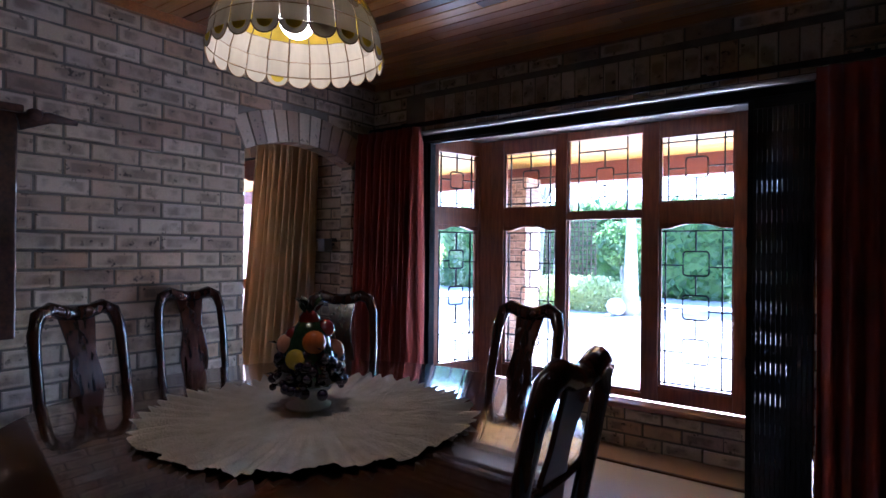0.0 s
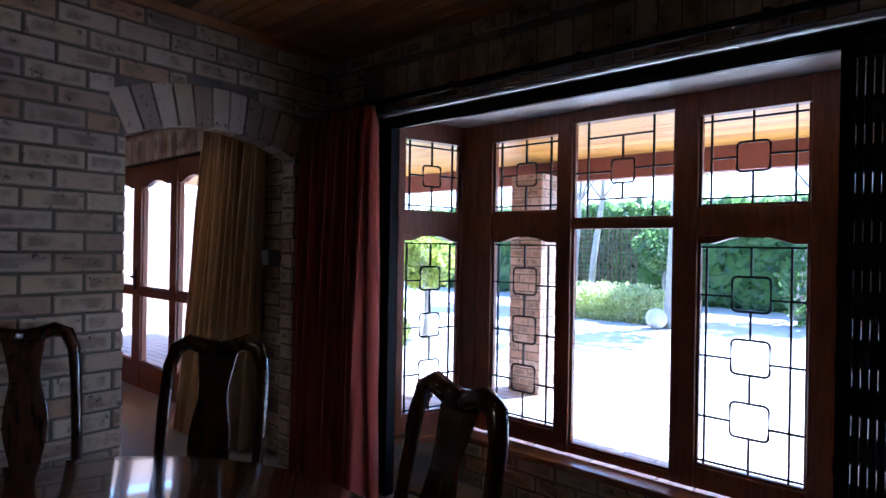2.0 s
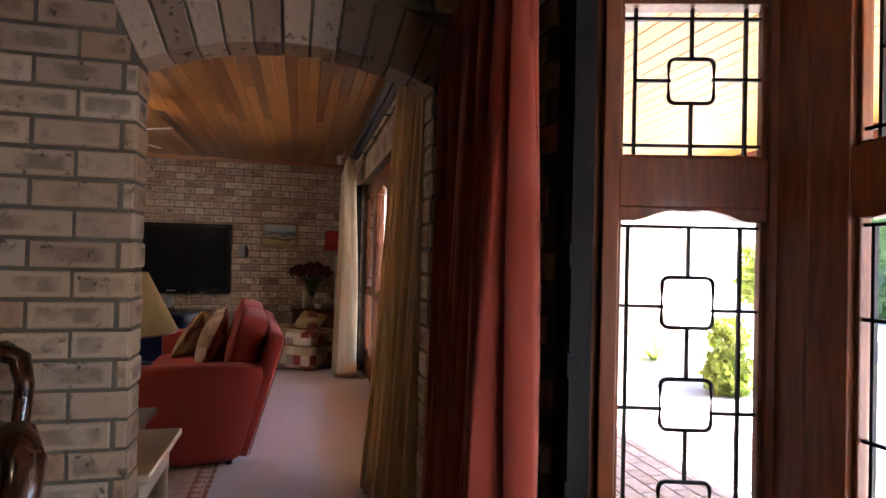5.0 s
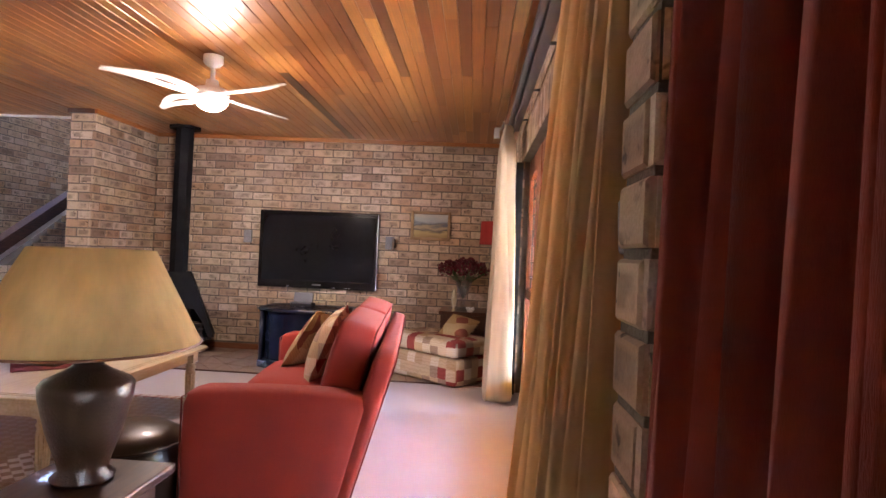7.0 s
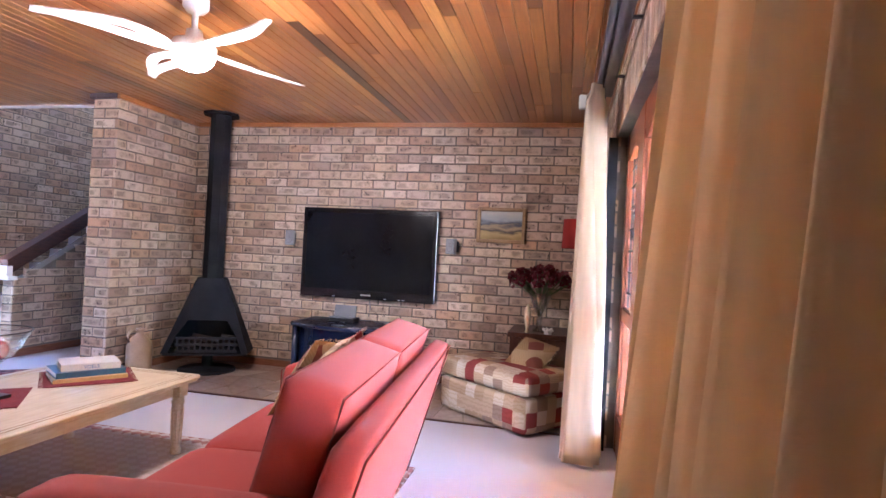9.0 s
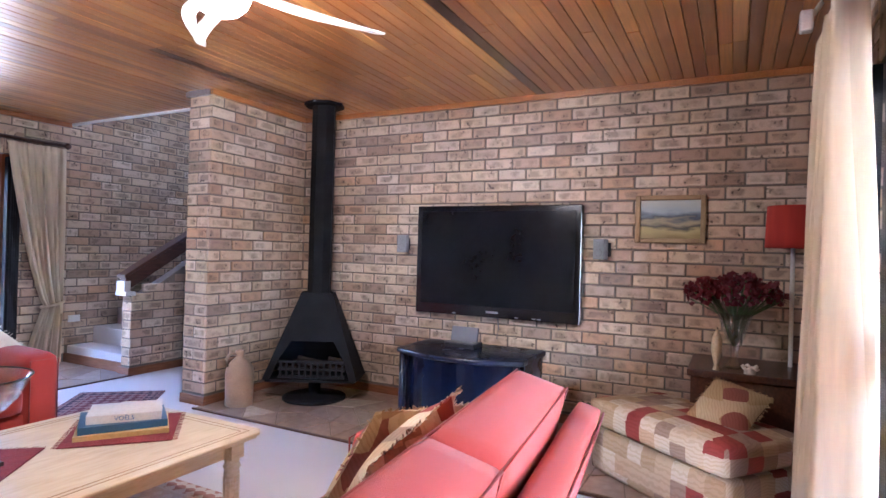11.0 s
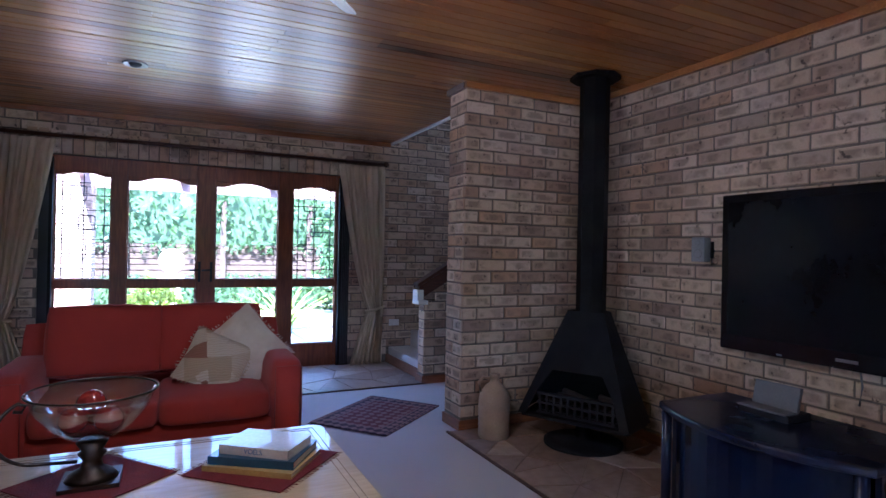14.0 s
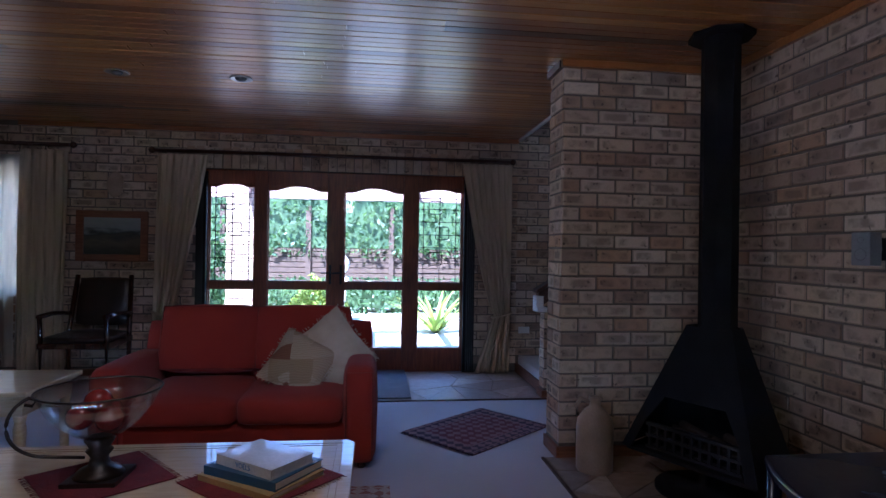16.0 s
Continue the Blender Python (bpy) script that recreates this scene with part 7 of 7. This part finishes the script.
def course_pieces(origin, along, out, length, z0, z1, holes=(), shift=0.0, seed=1, mat=None):
    """Running bond on a wall face. holes: functions from a course's height to the stretches left open."""
    rng = random.Random(seed)
    a, n = Vector(along), Vector(out)
    flip = a.cross(n).z < 0
    turn = Matrix((-a if flip else a, n, Vector((0, 0, 1)))).transposed().to_4x4()
    placed, row = [], 0
    z = 0.006
    while z < z1 - 0.02:
        top = min(z + BRICK_H, z1 - 0.002)
        if z >= z0 - 0.04:
            u = -PITCH_L / 2 * (row % 2) - shift
            gaps = [g for h in holes for g in h(z + BRICK_H / 2)]
            while u < length:
                pieces = [(max(u, 0.0), min(u + BRICK_L, length))]
                for g0, g1 in gaps:
                    pieces = [q for p0, p1 in pieces for q in ((p0, min(p1, g0)), (max(p0, g1), p1)) if q[1] - q[0] > 0.03]
                for p0, p1 in pieces:
                    if p1 - p0 > 0.03:
                        me = block(p1 - p0, round(top - z, 3), PROUD, 0.0045, mat or M_BRICK)
                        at = Vector(origin) + a * (p1 if flip else p0) + n * rng.uniform(-0.003, 0.001) + Vector((0, 0, z + rng.uniform(-0.0012, 0.0012)))
                        tilt = Matrix.Rotation(rng.uniform(-0.004, 0.004), 4, n)
                        placed.append((me, Matrix.Translation(at) @ tilt @ turn))
                u += PITCH_L
        z += PITCH_H
        row += 1
    return placed


def soldiers(origin, along, out, length, z, mat=None):
    a, n = Vector(along), Vector(out)
    flip = a.cross(n).z < 0
    turn = Matrix((-a if flip else a, n, Vector((0, 0, 1)))).transposed().to_4x4()
    return [(block(BRICK_H, BRICK_L, PROUD, 0.0045, mat or M_BRICK), Matrix.Translation(Vector(origin) + a * (k * PITCH_H + (BRICK_H if flip else 0)) + Vector((0, 0, z))) @ turn) for k in range(int(length / PITCH_H))]


def rect(u0, u1, z0, z1):
    return lambda z: [(u0, u1)] if z0 < z < z1 else []


X, Y = Vector((1, 0, 0)), Vector((0, 1, 0))
# west wall and pier
lay(wall_west, course_pieces((TV_X, NORTH, 0), -Y, X, NORTH - PIER_Y1, 0.07, CEIL - 0.045, seed=2), (-8.79, 1.7, 1.8))
lay(pier, course_pieces((PIER_X + 0.0, PIER_Y1, 0), -X, Y, PIER_X - TV_X, 0.07, CEIL - 0.045, seed=3) + course_pieces((PIER_X, PIER_Y0, 0), Y, X, PIER_Y1 - PIER_Y0, 0.07, CEIL - 0.045, shift=0.11, seed=4), (-7.7, -0.33, 1.2))
# arch wall, dining side
L_ARCH = ARCH_Y0 + 1.2


def arch_gap(z, ring=0.205):
    if z < ARCH_SPRING:
        return [(ARCH_Y0, ARCH_Y1)]
    r = ARC_R + ring
    dz = z - ARC_Z
    if dz >= r:
        return []
    half = min(math.sqrt(r * r - dz * dz), r * math.sin(ARC_HALF) * min(1.0, dz / (r * math.cos(ARC_HALF))) if dz < r * math.cos(ARC_HALF) else 9)
    half = max(half, (ARCH_Y1 - ARCH_Y0) / 2) if dz < r * math.cos(ARC_HALF) else half
    return [(ARC_Y - half - 0.008, ARC_Y + half + 0.008)]


def arch_hole_dining(z):
    return [(DINING_N - b, DINING_N - a) for a, b in arch_gap(z)]


arch_bricks = course_pieces((ARCH_X1, DINING_N, 0), -Y, X, DINING_N + 1.2, 0.0, CEIL - 0.05, (arch_hole_dining,), shift=DINING_N - ARCH_Y0 - 4 * PITCH_L, seed=5)
arch_bricks += course_pieces((ARCH_X1, ARCH_Y0, 0), -X, Y, ARCH_X1 - ARCH_X0, 0.0, ARCH_SPRING, shift=0.01, seed=6)
arch_bricks += course_pieces((ARCH_X0, ARCH_Y1, 0), X, -Y, ARCH_X1 - ARCH_X0, 0.0, ARCH_SPRING, shift=0.01, seed=7)
lay(wall_arch, arch_bricks, (-2.9, 2.2, 1.4))
far_side = course_pieces((ARCH_X0, -1.2, 0), Y, -X, DINING_N + 1.2, 0.0, CEIL, (lambda z: [(a + 1.2, b + 1.2) for a, b in arch_gap(z)],), seed=8)
joined("brickwork", far_side, wall_arch)
# wedge bricks of the arch
count = 11
for k in range(count):
    a0, a1 = (-ARC_HALF + 2 * ARC_HALF * (k + f) / count for f in (0.045, 0.955))
    ring = [(ARC_Y + r * math.sin(a), ARC_Z + r * math.cos(a)) for r, a in ((ARC_R - 0.004, a0), (ARC_R - 0.004, a1), (ARC_R + 0.2, a1), (ARC_R + 0.2, a0))]
    bm = bmesh.new()
    a_prism(bm, ring, ARCH_X0 - PROUD, ARCH_X1 + PROUD + 0.002 * (k % 2), "x")
    uv = bm.loops.layers.uv.new("uv")
    for f in bm.faces:
        for lp in f.loops:
            lp[uv].uv = (0, 0)
    put("wedge_brick", bm, M_BRICK, wall_arch, bevel=0.004)
# dining window wall with a soldier course over the bay
d_len = 2.0 - ARCH_X1
lay(wall_dining, course_pieces((2.0, DINING_N, 0), -X, -Y, d_len, 0.0, CEIL - 0.05, (rect(2.0 - B_OPEN[1], 2.0 - B_OPEN[0], 0, B_HEAD), rect(2.0 - B_OPEN[1] - 0.1, 2.0 - B_OPEN[0] + 0.1, B_HEAD, B_HEAD + 0.23)), seed=9) + soldiers((B_OPEN[1] + 0.1, DINING_N, 0), -X, -Y, 2.48, B_HEAD + 0.004), (-1.3, 3.88, 2.2), 200)
lay(bay_base, course_pieces((-0.42, 4.32, 0), -X, -Y, 1.75, 0, 0.25, seed=10), (-1.3, 4.3, 0.2), 60)
# south wall, seen from the sitting corner
s_len = 9.0
s_holes = [rect(-1.6 - b, -1.6 - a, z, S_HEAD) for a, b, z in S_OPEN] + [rect(-1.6 + 4.65, -1.6 + 7.68, S_HEAD, S_HEAD + 0.23)]
s_bricks = course_pieces((-1.6, SOUTH, 0), -X, Y, 6.45, 0.07, CEIL - 0.05, s_holes, seed=11)
s_bricks += soldiers((-4.66, SOUTH, 0), -X, Y, 3.02, S_HEAD + 0.004)
s_bricks += course_pieces((-8.05, SOUTH, 0), -X, Y, 4.0, 0.2, 4.2, (rect(0.42, 4.48, 3.48, 4.72),), seed=12)
lay(wall_south, s_bricks, (-7.9, -2.85, 1.6))
# stair half wall: stepped bricks under the rail
half = [p for p in course_pieces((-8.03, -1.74, 0), -X, Y, 2.6, 0.07, 2.6, seed=13) if p[1].translation.z + 0.09 < 0.76 + max(0.0, (-8.14 - p[1].translation.x)) * 0.593]
end = course_pieces((-8.03, -1.86, 0), Y, X, 0.12, 0.07, 0.75, seed=14)
half_wall = [c for c in stairs_root.children if c.name.startswith("half_wall")][0]
lay(half_wall, half + end, (-8.0, -1.8, 0.5), 120)
# living room north wall
n_bricks = course_pieces((ARCH_X0, NORTH, 0), -X, -Y, ARCH_X0 - TV_X, 0, CEIL, (rect(ARCH_X0 - N_OPEN[1], ARCH_X0 - N_OPEN[0], 0, N_HEAD + 0.23),), seed=15) + soldiers((N_OPEN[1], NORTH, 0), -X, -Y, 3.7, N_HEAD + 0.004)
lay(wall_north, n_bricks, (-6, 3.86, 2.2), 150)

# irregular flat stones of the hearth and the garden door strip
def stones(x0, x1, y0, y1, size, seed):
    rng = random.Random(seed)
    nx, ny = max(1, round((x1 - x0) / size)), max(1, round((y1 - y0) / size))
    corner = {(i, j): (x0 + (x1 - x0) * i / nx + (rng.uniform(-0.3, 0.3) * size if 0 < i < nx else 0), y0 + (y1 - y0) * j / ny + (rng.uniform(-0.3, 0.3) * size if 0 < j < ny else 0)) for i in range(nx + 1) for j in range(ny + 1)}
    for i in range(nx):
        for j in range(ny):
            quad = [Vector(corner[c]) for c in ((i, j), (i + 1, j), (i + 1, j + 1), (i, j + 1))]
            mid = sum(quad, Vector((0, 0))) / 4
            parts = [quad] if rng.random() < 0.6 else [[quad[0], quad[1], quad[2]], [quad[0], quad[2], quad[3]]]
            for poly in parts:
                c = sum(poly, Vector((0, 0))) / len(poly)
                ring = [c + (v - c) * (1 - 0.009 / max(0.03, (v - c).length)) for v in poly]
                bm = bmesh.new()
                a_prism(bm, [(v.x, v.y) for v in ring], 0.004, 0.0105 + rng.uniform(0, 0.002), "z")
                put("stone", bm, M_STONE, hearth)


stones(TV_X + 0.025, -7.61, PIER_Y1 + 0.025, 3.4, 0.27, 41)
stones(-8.04, -4.6, SOUTH + 0.03, -1.73, 0.38, 42)

# herringbone pavers outside the bay
pavers = []
for i in range(-16, 26):
    for j in range(0, 22):
        x, y = -5.6 + 0.23 * i + (0.115 if j % 2 else 0), 4.55 + 0.115 * j
        pavers.append((block(0.22, 0.105, 0.012, 0.004, M_PATIO), Matrix.Translation((x, y, -0.12)) @ Matrix(((1, 0, 0, 0), (0, 0, -1, 0), (0, 1, 0, 0), (0, 0, 0, 1)))))
lay(ground, pavers, (-2.5, 4.9, 0), 300, "paver")

# brick columns of the veranda and the one outside the south doors
def column(x, y, w, h, label):
    root = thing("column", at_pose(x, y, -0.12), label, "column", "veranda columns")
    bm = bmesh.new()
    a_box(bm, (-w / 2, -w / 2, 0), (w / 2, w / 2, h))
    core = put("core", bm, M_MORTAR, root)
    p = []
    for k, (a, n) in enumerate(((X, -Y), (-Y, -X), (-X, Y), (Y, X))):
        p += course_pieces(n * (w / 2) - a * (w / 2), a, n, w, 0, h, shift=0.06 * (k % 2), seed=50 + k, mat=M_PINKWALL)
    joined("brickwork", p, core)
    return root


column(-3.3, 6.9, 0.36, 2.25, "pinkish face brick veranda column")
column(3.2, 6.9, 0.36, 2.25, "pinkish face brick veranda column")
column(-4.72, -5.2, 0.42, 2.15, "pale face brick pergola column")
